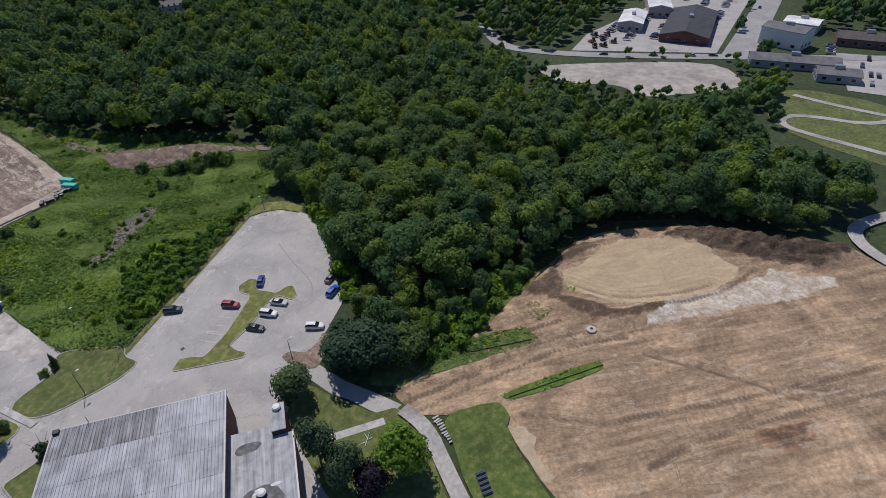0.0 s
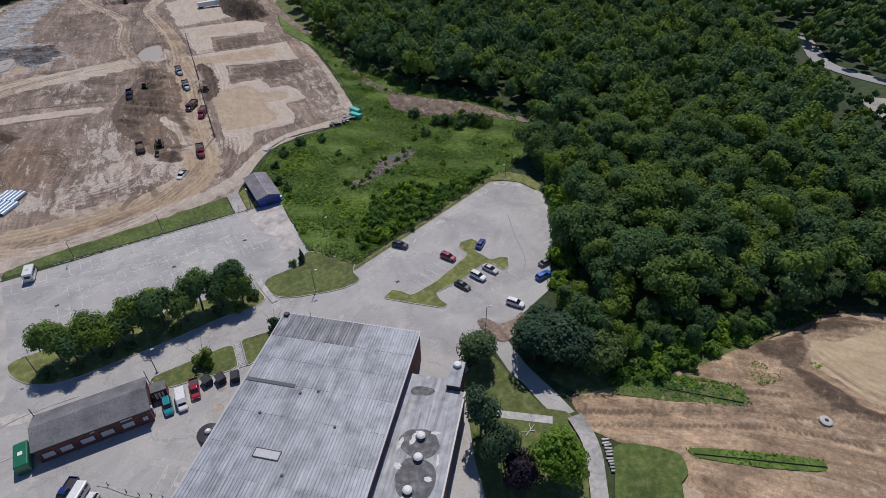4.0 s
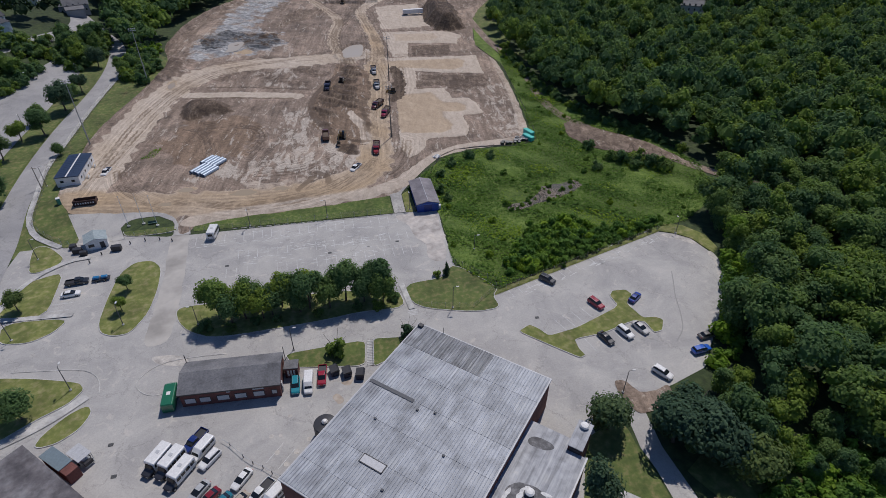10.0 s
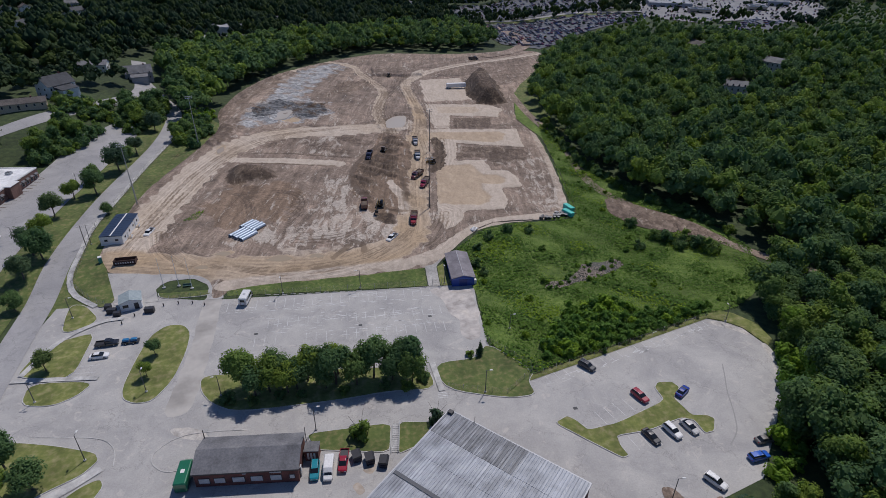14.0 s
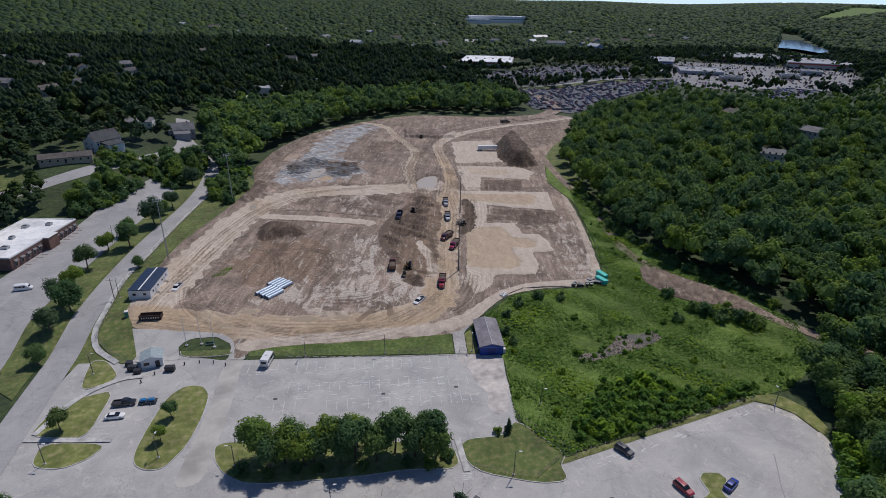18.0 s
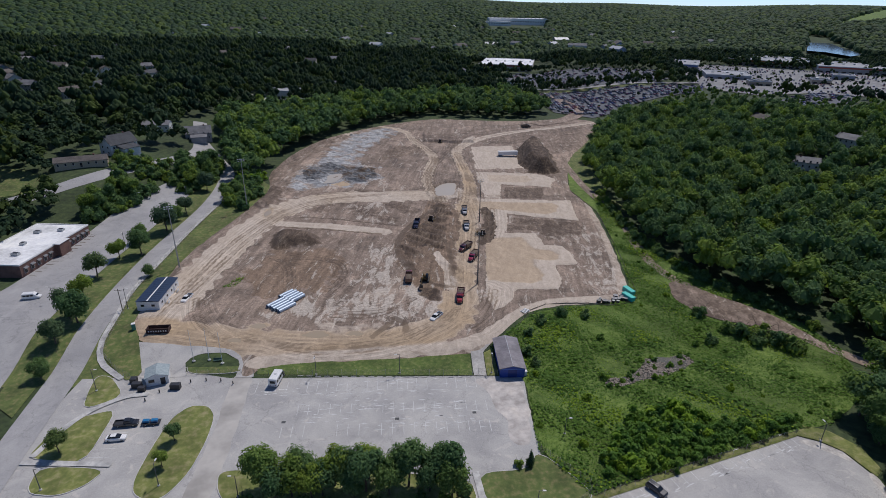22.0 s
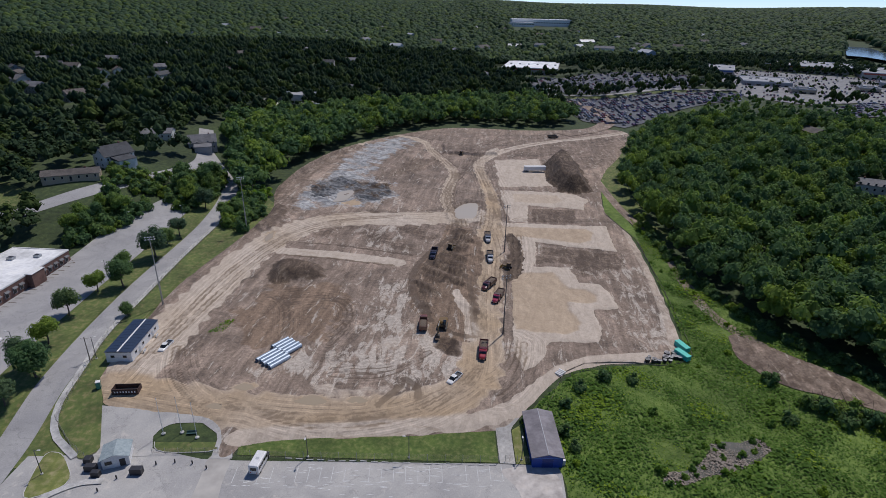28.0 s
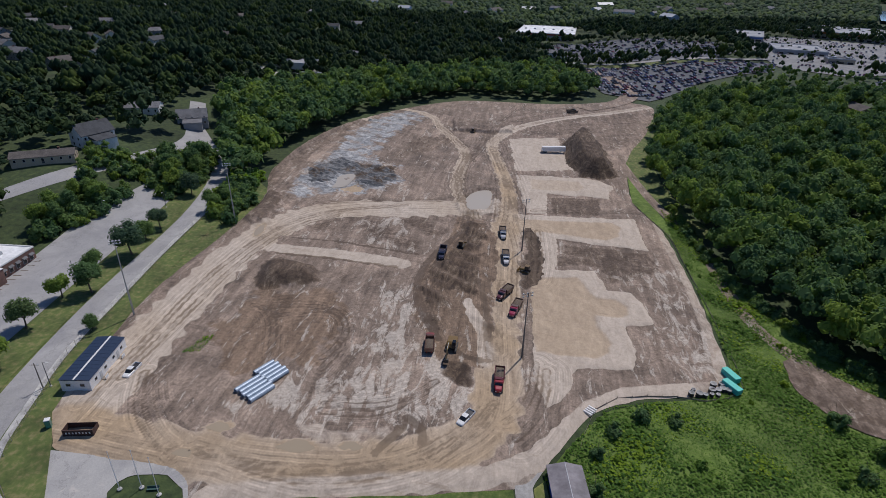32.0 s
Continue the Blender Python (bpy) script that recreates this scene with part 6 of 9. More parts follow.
def car(x, y, heading, col, label, kind="sedan", group=""):
    """A parked car; heading in degrees from +x."""
    v = thing({"sedan": "sedan", "suv": "suv", "pickup": "pickup_truck", "van": "van"}[kind], pose(x, y, hz(x, y) + 0.07, 0, 0, heading), label, "car" if kind in ("sedan", "suv") else kind, group)
    m = car_paint(col)
    if kind == "sedan":
        loft("body", [(-2.3, 0.78, 0.35, 0.85, 0.05), (-2.1, 0.88, 0.22, 0.98, 0.06), (-1.0, 0.91, 0.2, 1.0, 0.05), (0.9, 0.91, 0.2, 0.98, 0.05), (2.0, 0.87, 0.22, 0.82, 0.08), (2.3, 0.75, 0.35, 0.7, 0.08)], m, v)
        loft("cab_glass", [(-1.75, 0.74, 0.94, 1.0, 0.1), (-1.1, 0.76, 0.94, 1.38, 0.22), (0.2, 0.76, 0.94, 1.4, 0.22), (1.15, 0.76, 0.92, 0.99, 0.1)], M_GLASS, v)
        loft("roof", [(-1.1, 0.56, 1.36, 1.42, 0.02), (-0.4, 0.58, 1.38, 1.46, 0.02), (0.2, 0.56, 1.37, 1.43, 0.02)], m, v)
        r, fx, bx, w = 0.33, 2.3, -2.3, 0.88
    elif kind == "suv":
        loft("body", [(-2.3, 0.82, 0.4, 1.0, 0.05), (-2.15, 0.92, 0.28, 1.12, 0.05), (-0.8, 0.94, 0.26, 1.14, 0.05), (1.0, 0.94, 0.26, 1.12, 0.05), (2.1, 0.9, 0.28, 1.0, 0.08), (2.35, 0.8, 0.4, 0.85, 0.08)], m, v)
        loft("cab_glass", [(-2.15, 0.8, 1.08, 1.2, 0.06), (-1.9, 0.8, 1.08, 1.62, 0.16), (0.4, 0.8, 1.08, 1.64, 0.18), (1.15, 0.8, 1.06, 1.14, 0.1)], M_GLASS, v)
        loft("roof", [(-1.95, 0.66, 1.6, 1.68, 0.02), (-0.6, 0.68, 1.63, 1.73, 0.02), (0.4, 0.64, 1.61, 1.68, 0.02)], m, v)
        for s in (-0.58, 0.58):
            tube("roof_rail", (-1.7, s, 1.74), (0.2, s, 1.74), 0.03, 0.03, M_STEEL, v, 6)
        r, fx, bx, w = 0.37, 2.35, -2.3, 0.9
    elif kind == "pickup":
        loft("body", [(-2.8, 0.88, 0.5, 0.72, 0.03), (-2.7, 0.95, 0.4, 0.75, 0.03), (0.0, 0.96, 0.38, 0.78, 0.03), (0.3, 0.96, 0.38, 1.1, 0.05), (1.6, 0.96, 0.38, 1.12, 0.05), (2.6, 0.93, 0.4, 1.0, 0.08), (2.85, 0.85, 0.5, 0.85, 0.08)], m, v)
        for s in (-1, 1):
            box("bed_side", -2.75, -0.25, s * 0.92 - 0.05, s * 0.92 + 0.05, 0.7, 1.12, m, v, 0.02)
        box("tailgate", -2.8, -2.7, -0.9, 0.9, 0.7, 1.1, m, v, 0.02)
        box("bed_floor", -2.7, -0.25, -0.87, 0.87, 0.74, 0.78, M_DARK_TRIM, v)
        loft("cab_glass", [(-0.35, 0.8, 1.05, 1.25, 0.05), (-0.25, 0.8, 1.05, 1.7, 0.14), (1.0, 0.8, 1.05, 1.72, 0.18), (1.75, 0.8, 1.05, 1.14, 0.1)], M_GLASS, v)
        loft("roof", [(-0.3, 0.68, 1.68, 1.76, 0.02), (0.4, 0.7, 1.71, 1.82, 0.02), (1.0, 0.64, 1.69, 1.75, 0.02)], m, v)
        r, fx, bx, w = 0.39, 2.85, -2.8, 0.92
    else:
        loft("body", [(-2.7, 0.9, 0.4, 2.1, 0.12), (-2.6, 0.98, 0.3, 2.25, 0.14), (0.9, 0.98, 0.3, 2.28, 0.14), (1.6, 0.96, 0.3, 1.7, 0.2), (1.95, 0.94, 0.3, 1.2, 0.12), (2.6, 0.88, 0.35, 1.0, 0.1), (2.75, 0.8, 0.45, 0.85, 0.08)], m, v)
        loft("windscreen", [(1.08, 0.84, 1.25, 2.12, 0.1), (1.62, 0.88, 1.2, 1.68, 0.12), (1.92, 0.84, 1.15, 1.26, 0.1)], M_GLASS, v)
        for s in (-1, 1):
            for x0 in (-2.3, -1.2, -0.1):
                box("side_window", x0, x0 + 0.95, s * 0.965 - 0.025, s * 0.965 + 0.025, 1.25, 1.85, M_GLASS, v)
        box("rear_window", -2.73, -2.62, -0.7, 0.7, 1.25, 1.85, M_GLASS, v)
        r, fx, bx, w = 0.36, 2.75, -2.7, 0.9
    ax = {"sedan": (-1.4, 1.4), "suv": (-1.4, 1.45), "pickup": (-1.75, 1.8), "van": (-1.7, 1.8)}[kind]
    for wx in ax:
        for s in (-1, 1):
            wheel(v, wx, s * (w - 0.1), r)
    lights_of(v, fx, bx, w, 0.6)
    return v


def minibus(x, y, heading, label, group=""):
    v = thing("minibus", pose(x, y, hz(x, y) + 0.07, 0, 0, heading), label, "bus", group)
    white, dark = car_paint((0.74, 0.74, 0.73)), car_paint((0.03, 0.03, 0.035))
    loft("body", [(-3.3, 1.1, 0.55, 2.7, 0.12), (-3.2, 1.18, 0.5, 2.85, 0.14), (1.5, 1.18, 0.5, 2.85, 0.14), (1.65, 1.12, 0.6, 2.7, 0.16)], white, v)
    loft("bonnet", [(1.6, 1.0, 0.45, 1.9, 0.2), (2.2, 0.98, 0.45, 1.25, 0.12), (3.2, 0.92, 0.5, 1.1, 0.1), (3.35, 0.85, 0.55, 0.95, 0.1)], dark, v)
    loft("windscreen", [(1.64, 0.9, 1.3, 2.3, 0.1), (2.0, 0.9, 1.25, 1.6, 0.1)], M_GLASS, v)
    for s in (-1, 1):
        for x0 in (-2.9, -1.75, -0.6, 0.5):
            box("side_window", x0, x0 + 0.95, s * 1.165 - 0.03, s * 1.165 + 0.03, 1.5, 2.3, M_GLASS, v)
    box("rear_window", -3.33, -3.2, -0.7, 0.7, 1.5, 2.3, M_GLASS, v)
    box("roof_hatch", -1.2, -0.5, -0.35, 0.35, 2.84, 2.92, M_TRIM, v, 0.03)
    for wx in (-2.0, 2.4):
        for s in (-1, 1):
            wheel(v, wx, s * 1.0, 0.4, 0.28)
    lights_of(v, 3.35, -3.32, 1.0, 0.8)
    return v


def dump_truck(x, y, heading, cab, bed, label, loaded=True):
    v = thing("dump_truck", pose(x, y, hz(x, y) + 0.4, 0, 0, heading), label, "dump truck", "dump trucks on the site")
    m, b = car_paint(cab), car_paint(bed)
    box("chassis", -4.2, 4.0, -0.5, 0.5, 0.6, 0.95, M_DARK_TRIM, v)
    loft("cab", [(1.0, 1.1, 0.8, 2.6, 0.1), (1.2, 1.15, 0.8, 2.75, 0.12), (2.3, 1.15, 0.8, 2.7, 0.15), (2.6, 1.12, 0.8, 1.9, 0.12)], m, v)
    loft("bonnet", [(2.55, 0.95, 0.7, 1.85, 0.15), (3.8, 0.85, 0.7, 1.65, 0.15), (4.1, 0.75, 0.75, 1.4, 0.15)], m, v)
    loft("windscreen", [(2.3, 1.0, 1.85, 2.6, 0.12), (2.66, 1.0, 1.8, 1.95, 0.1)], M_GLASS, v)
    for s in (-1, 1):
        box("side_window", 1.4, 2.2, s * 1.13 - 0.03, s * 1.13 + 0.03, 1.8, 2.5, M_GLASS, v)
        box("bed_side", -4.4, 0.7, s * 1.2 - 0.06, s * 1.2 + 0.06, 1.1, 2.5, b, v, 0.02)
        for k in range(6):
            box("bed_rib", -4.2 + k * 0.9, -4.08 + k * 0.9, s * 1.29 - 0.04, s * 1.29 + 0.04, 1.15, 2.45, b, v)
    box("bed_floor", -4.4, 0.7, -1.15, 1.15, 1.05, 1.2, b, v)
    box("bed_front", 0.6, 0.75, -1.2, 1.2, 1.1, 2.9, b, v, 0.02)
    box("cab_guard", 0.7, 1.6, -1.0, 1.0, 2.85, 2.93, b, v, 0.02)
    box("tailgate", -4.5, -4.4, -1.2, 1.2, 1.1, 2.4, b, v, 0.02)
    if loaded:
        bm = bmesh.new()
        bmesh.ops.create_grid(bm, x_segments=8, y_segments=6, size=1, matrix=pose(-1.85, 0, 2.0) @ Matrix.Diagonal((2.4, 1.1, 1, 1)))
        for q in bm.verts:
            q.co.z += 0.5 * (1 - ((q.co.x + 1.85) / 2.5) ** 2) * (1 - (q.co.y / 1.3) ** 2) + 0.12 * noise.noise(q.co * 1.7)
        part("earth_load", bm, M_LOAD, v, smooth=True)
    for wx in (-3.2, -1.9, 3.1):
        for s in (-1, 1):
            wheel(v, wx, s * 1.0, 0.52, 0.4 if wx < 0 else 0.3)
    lights_of(v, 4.12, -4.5, 0.9, 0.95)
    tube("exhaust", (0.95, 0.9, 1.0), (0.95, 0.9, 3.2), 0.07, 0.07, M_STEEL, v, 6)
    return v


M_LOAD = grain("damp_earth", (0.08, 0.058, 0.042), (0.12, 0.09, 0.066), (0.17, 0.13, 0.1), 3.0, 0.95, space="object")
M_YELLOW = car_paint((0.2, 0.125, 0.035))
M_TRACK = paint("track_steel", (0.05, 0.045, 0.04), 0.7)


def tracks(v, length, gauge, wide, high):
    for s in (-1, 1):
        bm = bmesh.new()
        y = s * gauge / 2
        n = 20
        outl = []
        for i in range(n):
            a = i * 2 * math.pi / n
            outl.append((math.copysign(length / 2 - high / 2, math.cos(a)) + math.cos(a) * high / 2, high / 2 + math.sin(a) * high / 2))
        p = [bm.verts.new((x, y - wide / 2, z)) for x, z in outl]
        q = [bm.verts.new((x, y + wide / 2, z)) for x, z in outl]
        bm.faces.new(p), bm.faces.new(q[::-1])
        for i in range(n):
            bm.faces.new((p[(i + 1) % n], p[i], q[i], q[(i + 1) % n]))
        t = part("track", bm, M_TRACK, v)
        for k in range(5):
            x = -length / 2 + high / 2 + k * (length - high) / 4
            tube("road_wheel", (x, y + s * (wide / 2 - 0.05), high * 0.4), (x, y + s * (wide / 2 + 0.05), high * 0.4), high * 0.28, high * 0.28, M_YELLOW, t, 8)


def excavator(x, y, heading, swing, label):
    v = thing("excavator", pose(x, y, hz(x, y) + 0.4, 0, 0, heading), label, "excavator")
    tracks(v, 4.6, 2.6, 0.6, 0.95)
    up = new("upper_body")
    up.parent, up.location, up.rotation_euler = v, (0, 0, 0.95), (0, 0, radians(swing))
    loft("engine_cover", [(-2.5, 1.2, 0.2, 1.5, 0.1), (-2.3, 1.35, 0.15, 1.65, 0.1), (0.3, 1.35, 0.15, 1.6, 0.1), (1.4, 1.3, 0.15, 0.8, 0.05)], M_YELLOW, up)
    loft("cab", [(0.1, 0.5, 0.2, 2.1, 0.06), (0.3, 0.52, 0.2, 2.2, 0.06), (1.4, 0.52, 0.2, 2.15, 0.1), (1.7, 0.5, 0.2, 1.2, 0.06)], M_GLASS, up).location.y = 0.8
    for n, a, b, r in (("boom", (1.0, -0.2, 0.8), (3.8, -0.2, 3.6), 0.32), ("boom", (3.8, -0.2, 3.6), (6.2, -0.2, 3.0), 0.26), ("arm", (6.2, -0.2, 3.2), (7.4, -0.2, 0.9), 0.2), ("ram", (1.6, -0.2, 0.6), (3.7, -0.2, 2.9), 0.1), ("ram", (4.2, -0.2, 3.9), (6.3, -0.2, 3.5), 0.09)):
        tube(n, a, b, r, r * 0.85, M_YELLOW if n != "ram" else M_STEEL, up, 6)
    prism("bucket", [(6.9, 0.9), (7.7, 0.9), (7.5, -0.3), (6.6, -0.2)], -0.8, 0.4, M_TRACK, up)
    return v


def dozer(x, y, heading, label):
    v = thing("bulldozer", pose(x, y, hz(x, y) + 0.45, 0, 0, heading), label, "bulldozer")
    tracks(v, 3.2, 2.0, 0.55, 1.0)
    loft("engine_cover", [(0.0, 0.7, 0.6, 1.5, 0.08), (0.2, 0.75, 0.6, 1.65, 0.1), (1.6, 0.7, 0.6, 1.5, 0.12), (1.9, 0.65, 0.7, 1.3, 0.1)], M_YELLOW, v)
    loft("cab", [(-1.2, 0.7, 0.8, 2.5, 0.08), (-1.1, 0.75, 0.8, 2.6, 0.08), (0.0, 0.75, 0.8, 2.6, 0.08), (0.15, 0.7, 0.8, 2.4, 0.08)], M_GLASS, v)
    box("cab_roof", -1.3, 0.25, -0.8, 0.8, 2.58, 2.7, M_YELLOW, v, 0.03)
    prism("blade", [(2.3, 0.1), (2.5, 0.1), (2.35, 0.6), (2.55, 1.2), (2.35, 1.2), (2.2, 0.6)], -1.6, 1.6, M_YELLOW, v)
    for s in (-1, 1):
        tube("push_arm", (-0.3, s * 1.1, 0.5), (2.3, s * 1.1, 0.4), 0.1, 0.1, M_YELLOW, v, 6)
    return v


def heading_of(a, b):
    return math.degrees(math.atan2(b[1] - a[1], b[0] - a[0]))


# east lot
WHITE, SILVER, BLACK, RED, BLUE, NAVY, TEAL = (0.75, 0.75, 0.74), (0.42, 0.43, 0.44), (0.02, 0.02, 0.022), (0.3, 0.008, 0.025), (0.01, 0.1, 0.5), (0.012, 0.03, 0.16), (0.01, 0.22, 0.28)
car(63.0, 53.6, 292, RED, "dark red car parked by the grass island", "suv")
car(74.0, 53.6, 35, (0.012, 0.035, 0.26), "deep blue sedan beside the island's head", "sedan")
car(59.9, 41.6, 288, BLACK, "black sedan in the middle parking row", "sedan")
car(65.3, 42.4, 288, WHITE, "white suv in the middle parking row", "suv")
car(69.8, 43.0, 288, (0.5, 0.49, 0.47), "pale silver sedan in the middle row", "sedan")
car(84.3, 37.2, 5, (0.14, 0.13, 0.12), "brown-grey sedan at the woods' edge", "sedan")
car(80.0, 33.2, 5, BLUE, "bright blue suv at the woods' edge", "suv")
car(67.3, 28.8, 300, WHITE, "white suv under the edge of the trees", "suv")
car(54.4, 65.6, 305, BLACK, "black suv parked along the fence", "suv")
# service yard
for _a, _b in (((-36.2, 33.2), (-39.4, 28.2)), ((-33.6, 32.0), (-37.0, 27.0)), ((-31.6, 29.2), (-35.0, 24.4))):
    minibus((_a[0] + _b[0]) / 2 - 1.0, (_a[1] + _b[1]) / 2 - 0.8, heading_of(_a, _b), "white minibus with black bonnet in a row", "minibuses in the yard")
car(-32.4, 33.4, 234, NAVY, "dark blue pickup with open bed", "pickup")
car(-30.8, 30.9, 234, WHITE, "white cargo van in the yard", "van")
car(-29.2, 28.4, 229, WHITE, "white suv beside the van", "suv")
car(-23.0, 22.8, 231, WHITE, "white sedan in the yard", "sedan")
car(-30.5, 22.0, 231, SILVER, "silver sedan in the yard", "sedan")
car(-28.6, 20.2, 225, (0.2, 0.01, 0.02), "wine red sedan in the yard", "sedan")
car(-26.4, 18.8, 225, (0.02, 0.16, 0.22), "teal blue sedan in the yard", "sedan")
car(-23.4, 18.2, 225, (0.4, 0.35, 0.28), "beige sedan in the yard", "sedan")
car(-19.4, 19.4, 226, WHITE, "white pickup with a loaded bed", "pickup")
car(-17.2, 17.8, 226, WHITE, "white van beside the hall", "van")
car(-12.9, 43.2, 268, TEAL, "teal hatchback beside the brick kiosk", "suv")
car(-10.1, 43.0, 266, WHITE, "white van with side windows", "van")
car(-7.1, 44.8, 264, RED, "dark red pickup in the yard", "pickup")
car(-69.4, 92.2, 4, BLACK, "black pickup parked with a trailer", "pickup")
car(-69.6, 87.2, 4, WHITE, "white sedan in the gate parking row", "sedan")
car(-128, 155.2, 10, WHITE, "white van on the west lot", "van")
car(-171, 241.2, 16, BLACK, "black car on the town road", "sedan")
minibus(-36.0, 108.6, 81, "white minibus by the grass strip")
# site
car(9.9, 137.0, heading_of((11.5, 139.6), (8.1, 134.9)), WHITE, "white pickup on the haul road", "pickup")
car(-75.4, 152.6, 262, WHITE, "white pickup with a ladder rack", "pickup")
dump_truck(18.9, 149.2, 261, (0.3, 0.02, 0.03), (0.12, 0.02, 0.02), "red dump truck on the haul road")
dump_truck(27.2, 182.4, 246, (0.3, 0.02, 0.06), (0.16, 0.1, 0.07), "red dump truck with an earth load")
dump_truck(24.8, 191.2, 236, (0.1, 0.02, 0.025), (0.1, 0.05, 0.04), "dark red dump truck with an earth load")
dump_truck(27.8, 214.6, 266, (0.6, 0.6, 0.6), (0.03, 0.03, 0.03), "white dump truck with a dark bed")
dump_truck(28.8, 234.2, 266, (0.5, 0.5, 0.52), (0.05, 0.04, 0.04), "grey dump truck on the haul road")
dump_truck(5.0, 217.4, 262, (0.03, 0.03, 0.06), (0.05, 0.04, 0.05), "dark dump truck on the churned ground", False)
dump_truck(1.1, 165.0, 88, (0.3, 0.03, 0.02), (0.14, 0.06, 0.04), "rust-red dump truck by the excavator")
excavator(7.2, 163.8, 80, 178, "dusty yellow-brown excavator digging at the pit")
dozer(33.8, 206.7, 150, "yellow bulldozer on dark earth")
dozer(12.2, 224.5, 70, "yellow bulldozer at the spoil heap")
dozer(25.5, 376.4, 60, "yellow bulldozer far up the site")
dump_truck(100.9, 440, 10, (0.05, 0.05, 0.06), (0.05, 0.05, 0.05), "dark truck on the upper haul road", False)

flat_trailer = thing("utility_trailer", pose(-63.6, 92.5, 0.07, 0, 0, 4), "small trailer with blue machines behind a pickup", "trailer")
box("deck", -2.2, 2.2, -0.9, 0.9, 0.5, 0.62, M_DARK_TRIM, flat_trailer)
for _x in (-1.1, 0.9):
    box("machine", _x - 0.8, _x + 0.8, -0.5, 0.5, 0.62, 1.3, car_paint((0.02, 0.16, 0.35)), flat_trailer, 0.15)
    wheel(flat_trailer, _x, 0.95, 0.3), wheel(flat_trailer, _x, -0.95, 0.3)
stall = thing("covered_trailer", pose(-52.9, 33.9, 0.07, 0, 0, -42), "trailer with a pale flat canopy beside the shed", "trailer")
box("deck", -2.0, 2.4, -1.0, 1.0, 0.5, 0.64, M_STEEL, stall, 0.02)
for _i in range(4):
    box("roof_sheet", -2.2 + _i * 1.0, -1.22 + _i * 1.0, -1.35, 1.35, 2.38, 2.46, M_TRIM, stall, 0.02)
for _x in (-2.05, 1.65):
    for _y in (-1.15, 1.15):
        box("post", _x - 0.04, _x + 0.04, _y - 0.04, _y + 0.04, 0.5, 2.38, M_STEEL, stall)
box("counter", -1.6, 1.4, -0.5, 0.5, 0.64, 1.25, M_TRIM, stall, 0.03)
box("locker", 1.75, 2.35, -0.8, 0.8, 0.64, 1.5, M_DARK_TRIM, stall, 0.04)
box("rail", 1.7, 2.4, 0.92, 1.0, 1.05, 1.12, M_STEEL, stall)
tube("drawbar", (-2.0, 0, 0.5), (-3.2, 0, 0.45), 0.06, 0.05, M_DARK_TRIM, stall)
for _s in (-1, 1):
    wheel(stall, 0.3, _s * 1.1, 0.33)
green_box = thing("compactor", pose(-38.7, 45.2, 0.06, 0, 0, 90), "green covered waste compactor beside the garage", "compactor")
loft("body", [(-3.2, 1.15, 0.3, 2.4, 0.1), (-3.0, 1.25, 0.2, 2.6, 0.15), (2.6, 1.25, 0.2, 2.6, 0.15), (3.2, 1.15, 0.3, 2.2, 0.1)], car_paint((0.015, 0.14, 0.07)), green_box)
box("lid_panel", -0.5, 0.4, -0.4, 0.4, 2.6, 2.66, M_WHITE, green_box, 0.02)
for _x in (-2.2, 2.2):
    box("skid", _x - 0.2, _x + 0.2, -1.2, 1.2, 0, 0.25, M_DARK_TRIM, green_box)

M_BIN = paint("bin_blue", (0.02, 0.025, 0.05), 0.6)
for _x, _y, _a in ((-4.4, 45.4, 12), (-1.7, 44.4, 8), (1.2, 43.2, -12)):
    _d = thing("waste_bin", pose(_x, _y, 0.06, 0, 0, _a), "dark blue steel waste bin with sloped lid", "waste bin", "bins below the bank")
    prism("bin_body", [(-0.8, 0), (0.8, 0), (1.0, 1.3), (0.6, 1.7), (-0.95, 1.5)], -1.1, 1.1, M_BIN, _d)
    prism("lid", [(1.02, 1.32), (1.05, 1.36), (0.62, 1.76), (-0.97, 1.56), (-0.97, 1.5)], -1.12, 1.12, M_DARK_TRIM, _d)
    for _s in (-1, 1):
        box("fork_pocket", -0.5, 0.5, _s * 1.15 - 0.06, _s * 1.15 + 0.06, 0.7, 0.95, M_BIN, _d)

skip = thing("roll_off_skip", pose(-79.9, 130.4, hz(-77, 131) + 0.3, 0, 0, 3), "rust-brown open roll-off skip with ribs", "skip")
M_RUST = grain("rusty_steel", (0.035, 0.02, 0.016), (0.065, 0.035, 0.028), (0.1, 0.055, 0.04), 3.0, 0.85, space="object")
box("floor_plate", 0, 6.6, 0, 2.5, 0.1, 0.25, M_RUST, skip)
for _y in (0, 2.42):
    box("side_wall", 0, 6.6, _y, _y + 0.08, 0.1, 1.8, M_RUST, skip)
for _x in (0, 6.52):
    box("end_wall", _x, _x + 0.08, 0.08, 2.42, 0.1, 1.8, M_RUST, skip)
for _k in range(9):
    box("rib", 0.35 + _k * 0.72, 0.5 + _k * 0.72, -0.12, 0, 0.2, 1.75, M_RUST, skip)
for _k in range(8):
    box("letter_bar", 0.62 + _k * 0.72, 0.95 + _k * 0.72, -0.03, 0, 0.75, 1.25, M_WHITE, skip)
box("top_rail", 0, 6.6, -0.1, 0.1, 1.8, 1.92, M_RUST, skip)

